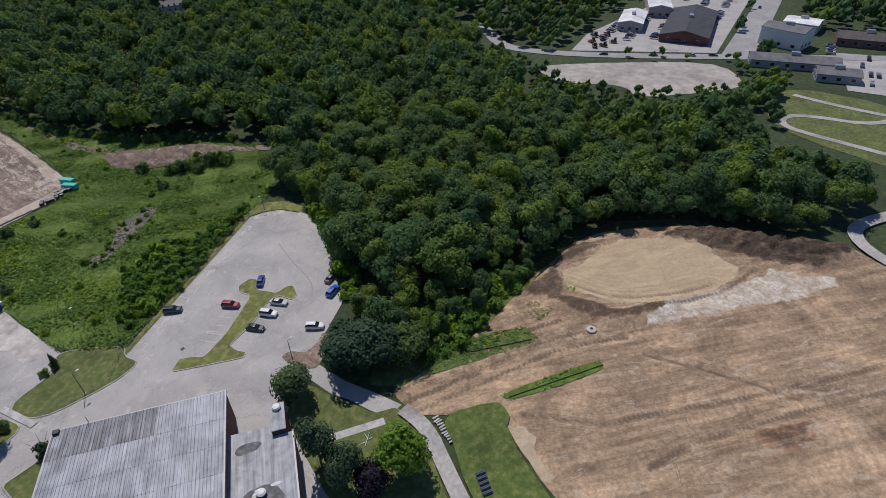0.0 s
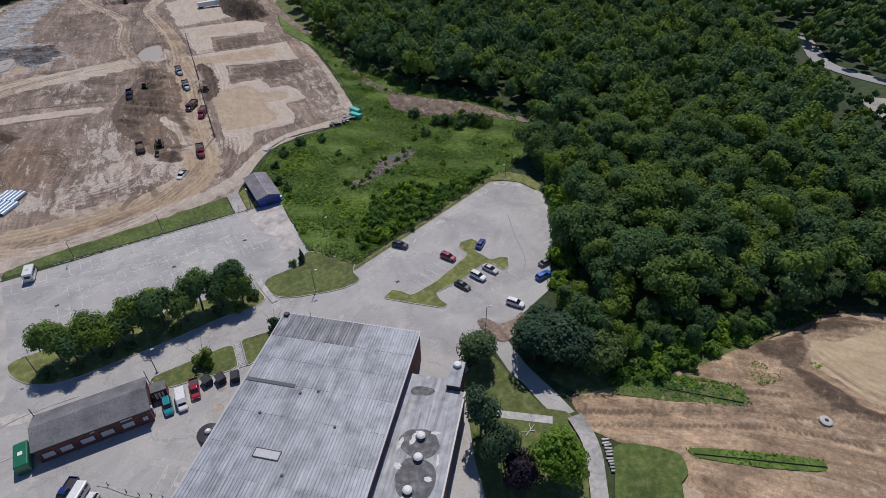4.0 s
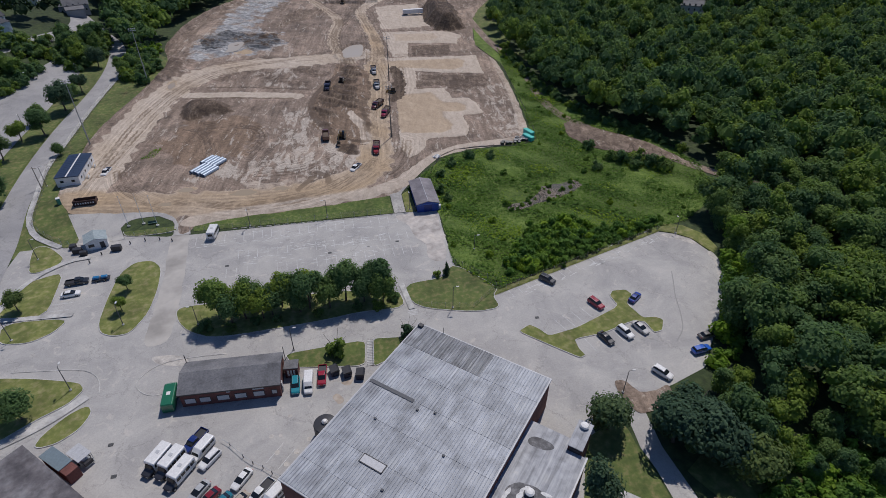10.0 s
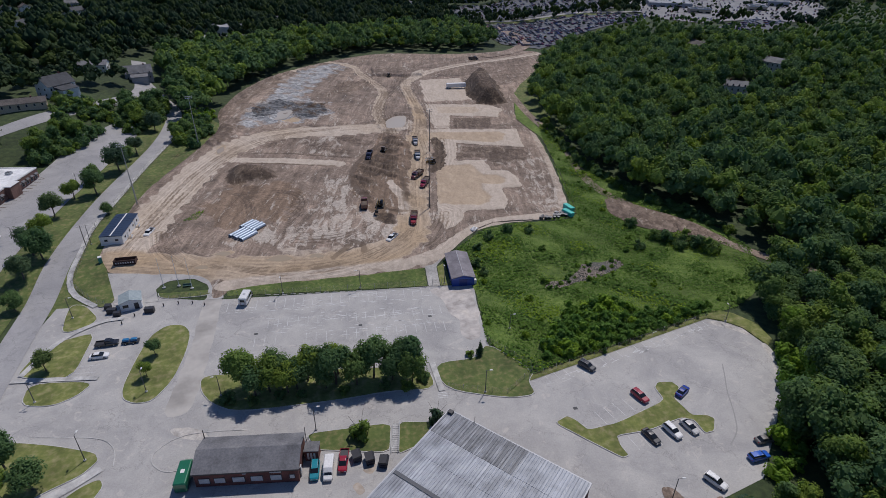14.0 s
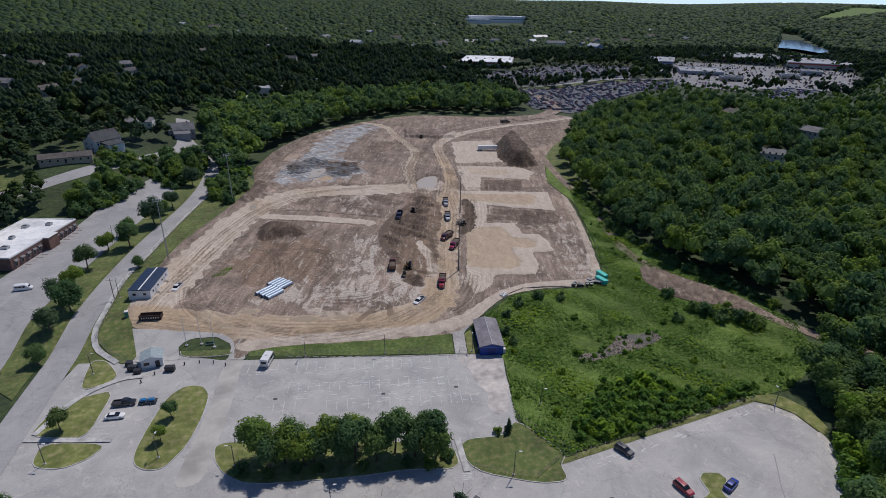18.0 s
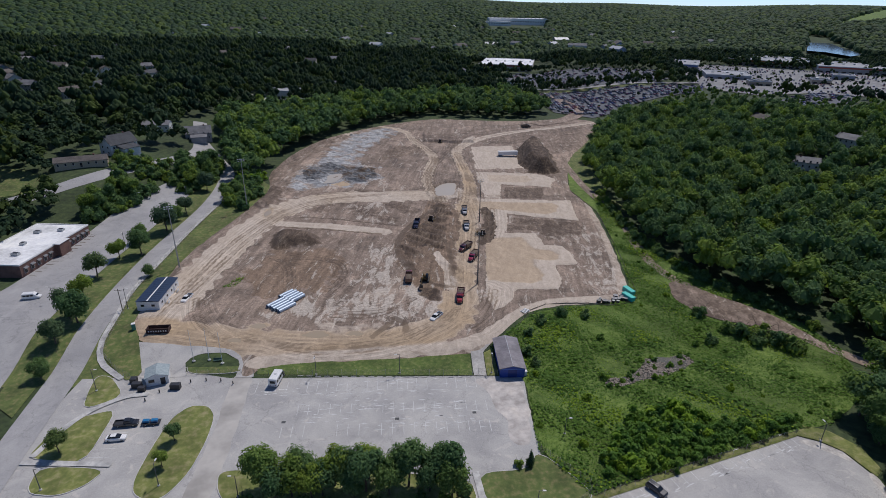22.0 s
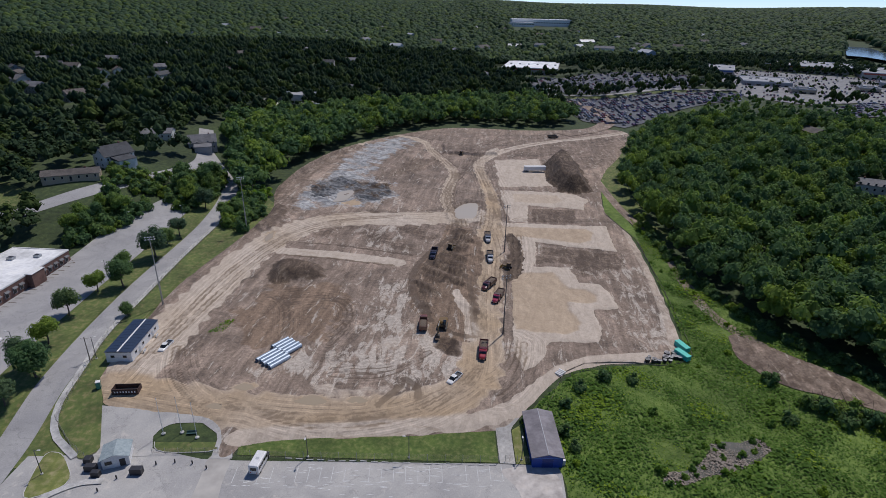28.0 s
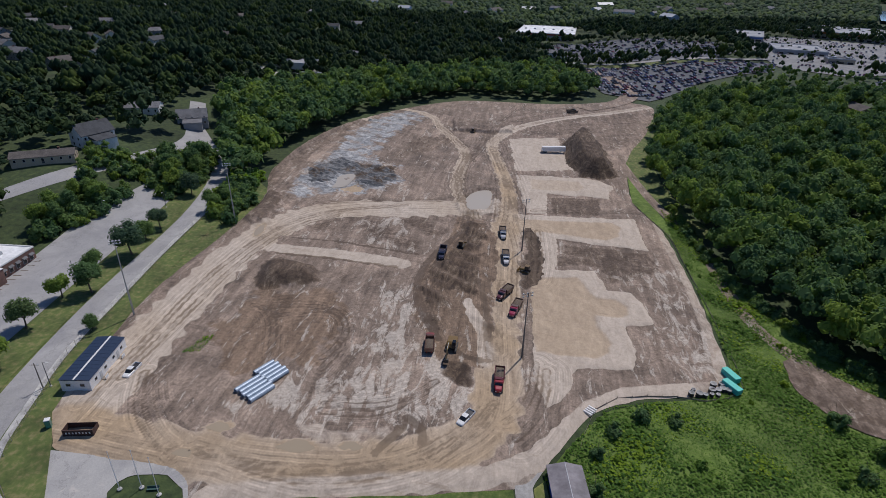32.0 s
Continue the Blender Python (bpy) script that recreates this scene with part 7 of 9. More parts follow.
toilet = thing("portable_toilet", pose(-84.8, 133.4, hz(-84.8, 133.4) + 0.1, 0, 0, 20), "green portable toilet with white roof", "toilet")
box("cabin", -0.55, 0.55, -0.55, 0.55, 0.1, 2.1, car_paint((0.02, 0.16, 0.13)), toilet, 0.05)
box("roof", -0.6, 0.6, -0.6, 0.6, 2.1, 2.35, M_WHITE, toilet, 0.1)
box("door", -0.4, 0.4, -0.6, -0.55, 0.2, 2.0, car_paint((0.03, 0.22, 0.18)), toilet, 0.02)

# pipe stack: two tiers of galvanised culvert pipes
M_PIPE = grain("culvert_steel", (0.21, 0.27, 0.34), (0.3, 0.37, 0.45), (0.4, 0.47, 0.55), 1.2, 0.42, 0.15, space="object", stretch=(3, 0.6, 1), bump=0.05)


def pipe_mesh(length, r):
    bm = bmesh.new()
    n, k = 14, 24
    outer, inner = [], []
    for i in range(k + 1):
        rr = r + (0.018 if i % 2 else 0)
        outer.append([bm.verts.new((i * length / k, math.cos(j * 2 * math.pi / n) * rr, math.sin(j * 2 * math.pi / n) * rr)) for j in range(n)])
    for i in (0, k):
        inner.append([bm.verts.new((i * length / k, math.cos(j * 2 * math.pi / n) * (r - 0.08), math.sin(j * 2 * math.pi / n) * (r - 0.08))) for j in range(n)])
    for a, b in zip(outer, outer[1:]):
        for j in range(n):
            bm.faces.new((a[j], b[j], b[(j + 1) % n], a[(j + 1) % n]))
    for j in range(n):
        i2 = (j + 1) % n
        bm.faces.new((inner[0][j], inner[0][i2], inner[1][i2], inner[1][j]))
        bm.faces.new((outer[0][j], outer[0][i2], inner[0][i2], inner[0][j]))
        bm.faces.new((outer[-1][i2], outer[-1][j], inner[1][j], inner[1][i2]))
    me = bpy.data.meshes.new("culvert_pipe")
    bm.to_mesh(me)
    bm.free()
    me.materials.append(M_PIPE)
    return me


for _ox, _oy, _n, _len in ((-46.5, 144.9, 5, 7.0), (-43.8, 151.6, 5, 6.0)):
    _pm = pipe_mesh(_len, 0.66)
    for _k in range(_n):
        _ob = new("culvert_pipe", _pm)
        _px, _py = _ox + _k * 1.44 * 0.788 + 0.2 * (_k % 2), _oy - _k * 1.44 * 0.616 + 0.26 * (_k % 2)
        _ob.matrix_world = pose(_px, _py, hz(_px, _py) + 1.05, 0, 0, 52)
        tagged(_ob, "galvanised corrugated culvert pipe in a row", "pipe", "culvert pipes")

semi = thing("box_trailer", pose(68.6, 341.5, hz(69, 341) + 0.5, 0, 0, 3), "long white box trailer parked on sand", "trailer")
box("body", -6.6, 6.6, -1.3, 1.3, 1.1, 3.6, M_WHITE, semi, 0.04)
box("chassis", -6.8, 6.8, -0.5, 0.5, 0.8, 1.1, M_DARK_TRIM, semi)
for _x in (-5.6, -4.3):
    for _s in (-1, 1):
        wheel(semi, _x, _s * 1.0, 0.5, 0.4)
for _s in (-1, 1):
    box("landing_leg", 4.0, 4.2, _s * 0.7 - 0.08, _s * 0.7 + 0.08, 0, 1.0, M_DARK_TRIM, semi)

M_TEAL_BOX = paint("teal_tank", (0.05, 0.5, 0.42), 0.5)
for _x, _y, _a in ((81.6, 154.6, -72), (79.7, 150.0, -66)):
    _t = thing("teal_crate", pose(_x, _y, hz(_x, _y) + 0.3, 0, 0, _a), "long turquoise storage crate at the site corner", "crate", "crates at the corner")
    box("body", -2.5, 2.5, -0.9, 0.9, 0.1, 1.6, M_TEAL_BOX, _t, 0.06)
    box("lid", -2.55, 2.55, -0.95, 0.95, 1.6, 1.75, M_TEAL_BOX, _t, 0.05)
    for _x2 in (-1.8, 1.8):
        box("skid", _x2 - 0.15, _x2 + 0.15, -0.85, 0.85, -0.1, 0.1, M_WOOD, _t)
for _x, _y, _r in ((68, 147.4, 0.75), (70.1, 147.3, 0.85), (71.4, 146.8, 0.6), (75.4, 151.1, 0.85), (74.1, 148.9, 0.9), (77.7, 151.3, 0.8), (75.7, 148.9, 0.7), (77.1, 149.5, 0.8), (79.3, 151.9, 0.6), (78.4, 148.9, 0.75), (73.2, 147.2, 0.55), (74.8, 147.0, 0.55), (69.0, 148.6, 0.55)):
    _b = thing("manhole_ring", pose(_x, _y, hz(_x, _y) + 0.3, random.uniform(-3, 3), 0, 0), "dark concrete manhole ring with pale rim", "concrete ring", "rings at the corner")
    lathe("ring", [(_r, -0.2), (_r, 0.9), (_r - 0.14, 0.9), (_r - 0.14, 0.3)], (0, 0, 0), M_DARK_TRIM, _b, 16)
    lathe("rim", [(_r + 0.02, 0.9), (_r + 0.02, 1.0), (_r - 0.16, 1.0), (_r - 0.16, 0.9)], (0, 0, 0), M_CONCRETE, _b, 16)
rack = thing("road_plate_stack", pose(39.2, 139.2, hz(39, 139) + 0.4, 0, 0, 45), "white barrier boards laid side by side", "barriers")
for _k in range(4):
    box("board", _k * 0.75, _k * 0.75 + 0.35, -1.1, 1.1, 0, 0.35, M_WHITE, rack, 0.03)
manhole = thing("manhole_cover", pose(98.3, -31.9, 0.55), "round white concrete manhole top in bare earth", "manhole")
lathe("collar", [(1.2, 0), (1.2, 0.35), (0.8, 0.4)], (0, 0, 0), M_CONCRETE, manhole, 18)
lathe("lid", [(0.4, 0.4), (0.4, 0.46), (0.1, 0.47)], (0.1, 0, 0), M_RUST, manhole, 12)
for _k in range(11):
    _x, _y = 58.4 - _k * 0.33 + random.uniform(-0.2, 0.2), -11.2 - _k * 0.58
    _s = tagged(box("stone_block", -0.75, 0.75, -0.2, 0.2, 0, 0.4, M_CONCRETE, None, 0.07), "pale cut stone block laid on the grass", "stone", "stone blocks")
    _s.matrix_world = pose(_x, _y, 0.12, 0, 0, 150 + random.uniform(-9, 9))
# ---- single trees ----
BIG_CROWNS = [crown(1150, 10, 0.29, wide=3.6, tall=3.8, mid=6.4, rows=3, cols=6) for _ in range(4)]
CONE_CROWN = crown(1000, 10, 0.3, wide=3.0, tall=5.4, mid=6.6, cone=True, rows=3, cols=6)
BUSH_CROWN = crown(220, 5, 0.3, wide=1.7, tall=1.6, mid=1.3, rows=2, cols=5)


def trunk_mesh(height_m, r):
    bm = bmesh.new()
    pts = [Vector((0.12 * math.sin(k * 1.3), 0.12 * math.cos(k * 1.7) - 0.12, k * height_m / 4)) for k in range(5)]
    for k, (a, b) in enumerate(zip(pts, pts[1:])):
        tube_bm(bm, a, b, r * (1 - 0.17 * k), r * (1 - 0.17 * (k + 1)), 7)
    for k in range(5):
        a = k * 1.257
        tube_bm(bm, pts[2 + k % 2], pts[2 + k % 2] + Vector((math.cos(a) * 1.9, math.sin(a) * 1.9, 1.9)), r * 0.42, r * 0.16, 5)
    me = bpy.data.meshes.new("trunk")
    bm.to_mesh(me)
    bm.free()
    me.materials.append(M_BARK)
    return me


def crown_mesh(template, material):
    v, f = template
    ob = mesh_object("crown", v, f, material)
    me = ob.data
    bpy.data.objects.remove(ob)
    return me


TRUNK, TRUNK_LOW = trunk_mesh(6.5, 0.24), trunk_mesh(1.6, 0.12)
_cm = {}


def tree(x, y, size, kind=0, material=None, label="leafy deciduous tree with a rounded crown", group="", tall=1.0, name="tree", up=0.1, drop=0.0):
    material = material or M_LEAF
    key = (kind, material.name)
    if key not in _cm:
        _cm[key] = crown_mesh(CONE_CROWN if kind == "cone" else BUSH_CROWN if kind == "bush" else BIG_CROWNS[kind], material)
    t = thing(name, pose(x, y, hz(x, y) + up, 0, 0, random.uniform(0, 360)), label, "bush" if kind == "bush" else "tree", group)
    for n, me in (("trunk", TRUNK_LOW if kind == "bush" else TRUNK), ("crown", _cm[key])):
        ob = new(n, me)
        ob.parent, ob.scale = t, (size, size, size * tall)
        if n == "crown":
            ob.location.z = -drop
    return t


for _k, (_x, _y, _s) in enumerate(((-33.5, 69.5, 1.12), (-29.5, 66.0, 0.95), (-24.5, 70.5, 0.95), (-19.5, 68.0, 0.85), (-14.5, 69.5, 0.95), (-9.5, 68.5, 1.15), (-9.0, 72.0, 0.9), (-4.0, 67.5, 0.95), (0.5, 69.5, 1.15), (5.5, 68.0, 0.95), (9.8, 69.0, 1.1), (10.5, 66.0, 0.95), (-26.5, 68.0, 0.95), (-17.0, 70.5, 1.0), (-12.0, 67.5, 0.85), (-21.8, 67.2, 0.85), (7.6, 70.5, 0.9))):
    tree(-31.0 + (_x + 33.5) * 0.92, _y, _s * 1.04, _k % 4, None, "broad leafy tree in a row along the lot", "tree row", tall=1.12, drop=0.9)
for _x, _y, _s in ((-28, 65, 0.6), (-17, 65.5, 0.55), (-7, 65.5, 0.6), (3, 66, 0.6), (8, 64.8, 0.7), (12.5, 67, 0.7), (-34, 66, 0.8), (-22, 66, 0.6)):
    tree(_x, _y, _s * 1.5, "bush", M_LEAF, "low bush under the tree row", "bushes under the row", 0.9, "bush")
tree(-55.5, 86.0, 0.52, 1, None, "small young tree on the oval island", "island trees")
tree(-55.2, 77.6, 0.48, 2, None, "small young tree on the oval island", "island trees")
tree(-80.7, 83.4, 0.66, 3, M_LEAF_DARK, "small dark-leaved tree on the gate lawn")
tree(-67.8, 47.0, 0.95, 0, None, "dense round tree at the lawn corner", tall=0.75)
tree(-75.5, 53.0, 0.95, 1, None, "broad tree beside the road")
tree(-73.5, 45.5, 0.8, 2, None, "leafy tree behind the lawn")
tree(-3.4, 51.2, 1.45, "bush", None, "round green bush on the bank", name="bush", tall=1.25)
tree(13.6, 53.0, 1.15, "bush", M_LEAF_DARK, "dark bush at the hall's corner", name="bush", tall=1.5)
tree(48.6, 18.2, 1.3, 2, M_LEAF_DARK, "dense dark green maple beside the hall", tall=0.9, drop=2.6)
tree(38.2, 2.4, 1.05, 2, M_LEAF_DARK, "tall dusky grey-green tree beside the annex", tall=1.5, drop=2.2)
tree(37.4, -4.0, 0.98, 1, M_LEAF_DARK, "tall dusky grey-green tree beside the annex", tall=1.5, drop=2.2)
tree(38.8, -9.2, 0.98, 3, M_LEAF_PLUM, "plum-leaved tree on the lawn", tall=0.95, drop=1.6)
tree(45.6, -11.6, 1.35, 0, M_LEAF_BRIGHT, "bright green maple on the lawn", tall=0.95, drop=2.0)
for _x, _y, _s in ((60, 12.5, 1.6), (65.5, 8.0, 1.6), (66.0, 15.5, 1.45), (62.5, 16.5, 1.2), (70.5, 3.5, 1.35)):
    tree(_x, _y, _s, random.randrange(4), M_LEAF_DARK, "huge dark blue-green tree at the wood's corner", "corner trees", 0.85, drop=2.5)
tree(28.3, 74.4, 0.42, "cone", M_LEAF_DARK, "small dark spruce at the lawn's edge", name="spruce", tall=0.95)
tree(25.6, 74.2, 0.75, "bush", None, "low bush beside the spruce", name="bush")
for _k, (_x, _y, _s) in enumerate(((-114, 170.7, 0.85), (-113.3, 186.7, 0.75), (-106, 190, 0.95), (-105.5, 215, 1.1), (-111.9, 203.0, 0.7), (-110.7, 154.5, 0.8), (-108.2, 141, 0.9), (-104, 138, 1.0), (-95.5, 171.0, 0.45), (-104.5, 236, 0.8), (-90.5, 253, 0.8), (-106, 227, 0.7), (-105, 127, 0.75), (-101, 112, 0.6), (-88, 262, 0.7), (-105.5, 270, 0.9))):
    tree(_x, _y, _s * 1.32, _k % 4, M_LEAF_DARK if _k % 3 == 0 else None, "young street tree on the grass verge", "verge trees", drop=1.3)
tree(96, 122, 1.3, "bush", None, "bush in the meadow", name="bush")
for _x, _y, _s in ((108, 126, 1.8), (113, 124, 2.0), (117, 121, 1.9), (105, 128, 1.5), (100, 138, 1.6), (120, 117, 2.0), (111, 121, 1.7), (44, 133, 1.2), (52, 138, 1.3), (60, 137, 1.1), (36, 118, 1.2), (38, 113, 1.0), (38.6, 127, 1.0)):
    tree(_x, _y, _s, "bush", None, "leafy bush in the rough meadow", "meadow bushes", name="bush")

# trees along the edge of the east wood, one by one
_edge = near[(near[:, 0] < 128) & (near[:, 1] > -16) & (near[:, 1] < 112)]
_gap = edge_point(EAST_WOOD, _edge[:, 0].copy(), _edge[:, 1].copy())[2]
for _k, (_x, _y, _s) in enumerate(_edge[(_gap < 9.0) & ~((_edge[:, 0] > 100) & (_edge[:, 1] < 0))][:110]):
    tree(float(_x), float(_y), float(_s) * 1.12, _k % 4, M_LEAF_BRIGHT if _k % 5 == 0 else None, "leafy tree at the edge of the wood", "wood edge trees", drop=1.8)

_lotside = scatter([(83, 26), (94, 38), (104, 50), (111, 61), (113, 72), (110, 72), (107, 62), (100, 52), (90, 40), (80, 28)], 2.6, size=(0.9, 1.9))
_lotside = _lotside[(np.hypot(_lotside[:, 0] - 82, _lotside[:, 1] - 35) > 5.2) & (_lotside[:, 1] < 66)]
woods("wood_edge_shrubs", _lotside, [BUSH_CROWN], M_LEAF_BRIGHT, "bright young growth at the wood's edge")

tagged(drape("verge", [(59, 6), (62, -0.5), (70, -4), (83, -8), (104, -11.5), (112, -9), (108, 0), (84, 8), (68, 11)], M_LAWN, 0.16, 2.0), "rough grass under the wood's southern edge", "verge", kind="structure")
woods("edge_thicket", scatter([(66, 2.5), (70, -3), (83, -7), (104, -10.5), (112, -8), (106, 0), (84, 6), (70, 9)], 2.5, keep=0.85, size=(0.6, 1.7)), [BUSH_CROWN], M_LEAF_BRIGHT, "bright bushes along the wood's southern edge")

# ---- meadow growth ----


def tufts(name, poly, count, size, rise, material, label, avoid=()):
    p = np.asarray(poly, float)
    lo, hi = p.min(0), p.max(0)
    x, y = _rng.uniform(lo[0], hi[0], count * 2), _rng.uniform(lo[1], hi[1], count * 2)
    ok = inside(poly, x, y)
    for a in avoid:
        ok &= ~inside(a, x, y)
    x, y = x[ok][:count], y[ok][:count]
    n = len(x)
    dense = 0.75 + 0.5 * wob(x, y, 0.12)
    z = height(x, y) + 0.1 + _rng.uniform(0.1, rise, n) * dense
    s = size * _rng.uniform(0.5, 1.4, n) * dense
    a = _rng.uniform(0, 6.28, n)
    t = np.stack([np.cos(a), np.sin(a), _rng.uniform(-0.3, 0.3, n)], 1) * s[:, None]
    b = np.stack([-np.sin(a), np.cos(a), _rng.uniform(-0.55, 0.55, n)], 1) * s[:, None] * 0.7
    c = np.stack([x, y, z], 1)
    v = np.stack([c - t, c - b, c + t, c + b], 1).reshape(-1, 3)
    ob = mesh_object(name, v, np.arange(4 * n).reshape(-1, 4), material, tint=np.repeat(np.clip(0.5 + 0.35 * wob(x, y, 0.07) + _rng.uniform(-0.15, 0.15, n), 0, 0.99), 4))
    return tagged(ob, label, "grass", kind="stuff")


POND = [(55, 102), (57, 105.5), (64, 106), (69, 110.5), (72, 114.5), (78, 115), (85, 116), (86, 112), (79, 108.5), (75, 106), (66, 104), (60, 101.5)]
THICKET = [(42.5, 70), (58, 86), (77, 90), (93, 85), (102, 87), (92, 80.5), (73, 75.5), (52, 69)]
tagged(drape("bog", ragged(POND, 1.5, 1.0, 9), grain("bog_mud", (0.016, 0.018, 0.012), (0.03, 0.032, 0.02), (0.085, 0.08, 0.065), 0.5, 0.6, big=0.25), 0.18, 1.5), "dark boggy pool with dead brush", "bog", kind="structure")
tufts("tall_grass", MARSH, 60000, 0.4, 0.7, M_MEADOW_LEAF, "tall bright grass and weeds in the meadow", (POND, PATCH))
tufts("bog_brush", POND, 1500, 0.4, 0.5, M_WOOD, "grey dead brush in the bog")
_th = np.concatenate([scatter(THICKET, 2.6, keep=0.7, size=(0.7, 1.25)), scatter([(46, 74), (58, 88), (72, 92), (74, 84), (62, 76), (50, 70)], 2.4, size=(1.1, 1.9))])
_th = np.concatenate([_th, scatter([(55, 101), (57, 108), (70, 115), (87, 117), (88, 111), (76, 104), (62, 99.5)], 2.6, keep=0.5, size=(0.25, 0.6))])
woods("thicket", _th, [BUSH_CROWN], M_LEAF_BRIGHT, "dense green thicket along the lot fence")
woods("wood_edge_shrubs", scatter(band([(107.5, 268), (105, 238), (105.5, 206), (109, 183.5), (115.5, 164), (127.5, 146), (137, 126)], 3.5), 2.7, size=(0.7, 1.5)), [BUSH_CROWN], M_LEAF, "low young growth along the wood's edge")
_mb = scatter(MARSH, 7.5, keep=0.4, size=(0.35, 0.8), avoid=(POND, PATCH))
woods("meadow_shrubs", _mb, [BUSH_CROWN], M_MEADOW_LEAF, "scattered low shrubs in the meadow")
for _p, _c in (([(-91, 250), (-80, 240), (-76, 262), (-84, 290), (-92, 285)], 3.2), ([(-128, 276), (-112, 262), (-106, 285), (-110, 320), (-124, 330)], 4.0), ([(-150, 262), (-128, 274), (-135, 300), (-160, 290)], 5.0), ([(-142, 215), (-131, 240), (-126, 268), (-148, 258), (-152, 246), (-148, 225)], 4.5)):
    woods("shrub_belt", scatter(_p, _c, size=(1.2, 2.4)), [BUSH_CROWN], M_LEAF, "belt of shrubs and young trees")
woods("shrub_belt", scatter([(-90, 274), (-78, 283), (-85, 300), (-96, 296)], 4.0, size=(1.0, 2.0)), [BUSH_CROWN], M_LEAF_BRIGHT, "bright shrubs at the site corner")
woods("roadside_trees", np.concatenate([scatter([(-142, 222), (-128, 262), (-146, 256), (-150, 232)], 7.5, size=(0.7, 1.0)), scatter([(-126, 280), (-112, 268), (-108, 300), (-118, 322), (-128, 310)], 7.0, size=(0.7, 1.05))]), CROWNS, M_LEAF, "trees between the roads")

# ---- lawns, paths and verge in the south ----
tagged(flat("lawn", rounded([(43.5, 17), (50, 19.5), (52.8, 18), (52.6, 12.7), (53.2, 7.7), (53.2, 1), (57, -2.5), (56, -9), (45, -21), (30, -40), (21, -44.5), (33, -4)], 1, 0.15), M_LAWN, 0.12, 0.3), "mown lawn beside the school annex", "lawn", kind="structure")
tagged(drape("lawn", ragged([(59.3, -12.1), (68.9, -20.6), (66.4, -25.1), (63.1, -24.7), (54.3, -36.8), (40, -60), (36, -42), (46.6, -25.4), (54.6, -17.4)], 2, 0.5, 11), M_VERDANT, 0.62, 1.5), "green lawn at the field's corner", "lawn", kind="structure")
tagged(drape("gravel_path", band(glide([(57, -4), (55.5, -11), (50, -18), (45, -24.5), (34, -40), (26, -52)]), 3.2), M_GRAVEL, 0.66, 1.5), "pale gravel path across the lawn", "path", kind="structure")
tagged(flat("walkway", band([(43.6, 5.6), (52.8, -2.2)], 1.8), M_CONCRETE, 0.16, 0.2), "concrete walkway from the annex", "walkway", kind="structure")
tagged(flat("walkway", band([(15.4, 73), (16.4, 62.5)], 1.5), M_CONCRETE, 0.24, 0.2), "concrete walkway between the lots", "walkway", kind="structure")
tagged(drape("walkway", band(glide([(-86, 82), (-83, 96), (-75, 103.5), (-69, 104)]), 1.6), M_CONCRETE, 0.3, 1.0), "concrete walkway over the gate lawns", "walkway", kind="structure")
tagged(drape("walkway", band([(-87.5, 80.5), (-67, 79)], 1.5), M_CONCRETE, 0.3, 1.0), "concrete walkway between the lawns", "walkway", kind="structure")
tagged(drape("walkway", band(glide([(-72, 40), (-63, 44.5), (-56.5, 50.5)]), 2.2), M_CONCRETE, 0.24, 1.0), "concrete walkway beside the corner lawn", "walkway", kind="structure")
tagged(drape("verge", ragged([(65, -2.5), (76, -3.5), (83, -8), (92, -17), (89.5, -22), (83, -17.5), (74, -10)], 1.5, 0.6, 12), M_LAWN, 0.62, 1.2), "patchy grass verge beside the dirt road", "verge", kind="structure")
tagged(drape("verge", ragged([(70, -20.5), (80, -28.2), (90, -36.3), (88, -38.5), (79, -31.5), (69.5, -23.2)], 1.5, 0.2, 13), M_MEADOW, 0.66, 1.0), "long grass berm at the field's edge", "verge", kind="structure")
tagged(drape("bare_earth", ragged([(55.6, 29.4), (58.2, 29.2), (59.8, 25), (63.5, 24.9), (67.5, 26.2), (66, 22), (57.2, 19.5), (55.4, 24)], 1, 0.3, 15), M_SOIL, 0.16, 1.0, colours=lambda x, y, e: np.stack([0 * x + 0.3, 0 * x + 0.2, 0 * x, 0 * x + 1], 1)), "bare rust-brown earth round the lamp post", "earth", kind="structure")
tagged(drape("dust_patch", ragged([(17.5, 107.6), (32, 106.5), (32, 98), (31.2, 82), (27, 79.5), (24, 84), (27, 90), (22, 95), (23, 101)], 1.5, 0.9, 16), M_PALE_DUST, 0.075, 1.5), "pale sandy dust over the lot's corner", "dust", kind="structure")
for _i, (_p, _n) in enumerate(((MARSH, 0), ([(-66, 160), (-63, 167), (-60, 168.5), (-61, 161)], 260), ([(65, -2.5), (76, -3.5), (83, -8), (92, -17), (89.5, -22), (83, -17.5), (74, -10)], 1500), ([(92, -12), (110, -18), (112, -24), (96, -20)], 420), ([(70, -20.5), (80, -28.2), (90, -36.3), (88, -38.5), (79, -31.5), (69.5, -23.2)], 900), ([(59.3, -12.1), (68.9, -20.6), (66.4, -25.1), (63.1, -24.7), (54.3, -36.8), (40, -60), (36, -42), (46.6, -25.4), (54.6, -17.4)], 0), ([(104, -8), (118, -11), (133, -14), (134, -16), (104, -12)], 500))):
    if _n:
        tufts("weeds", _p, _n, 0.34, 0.35, M_LEAF_BRIGHT, "loose weeds and grass tufts on bare ground").location.z = 0.42

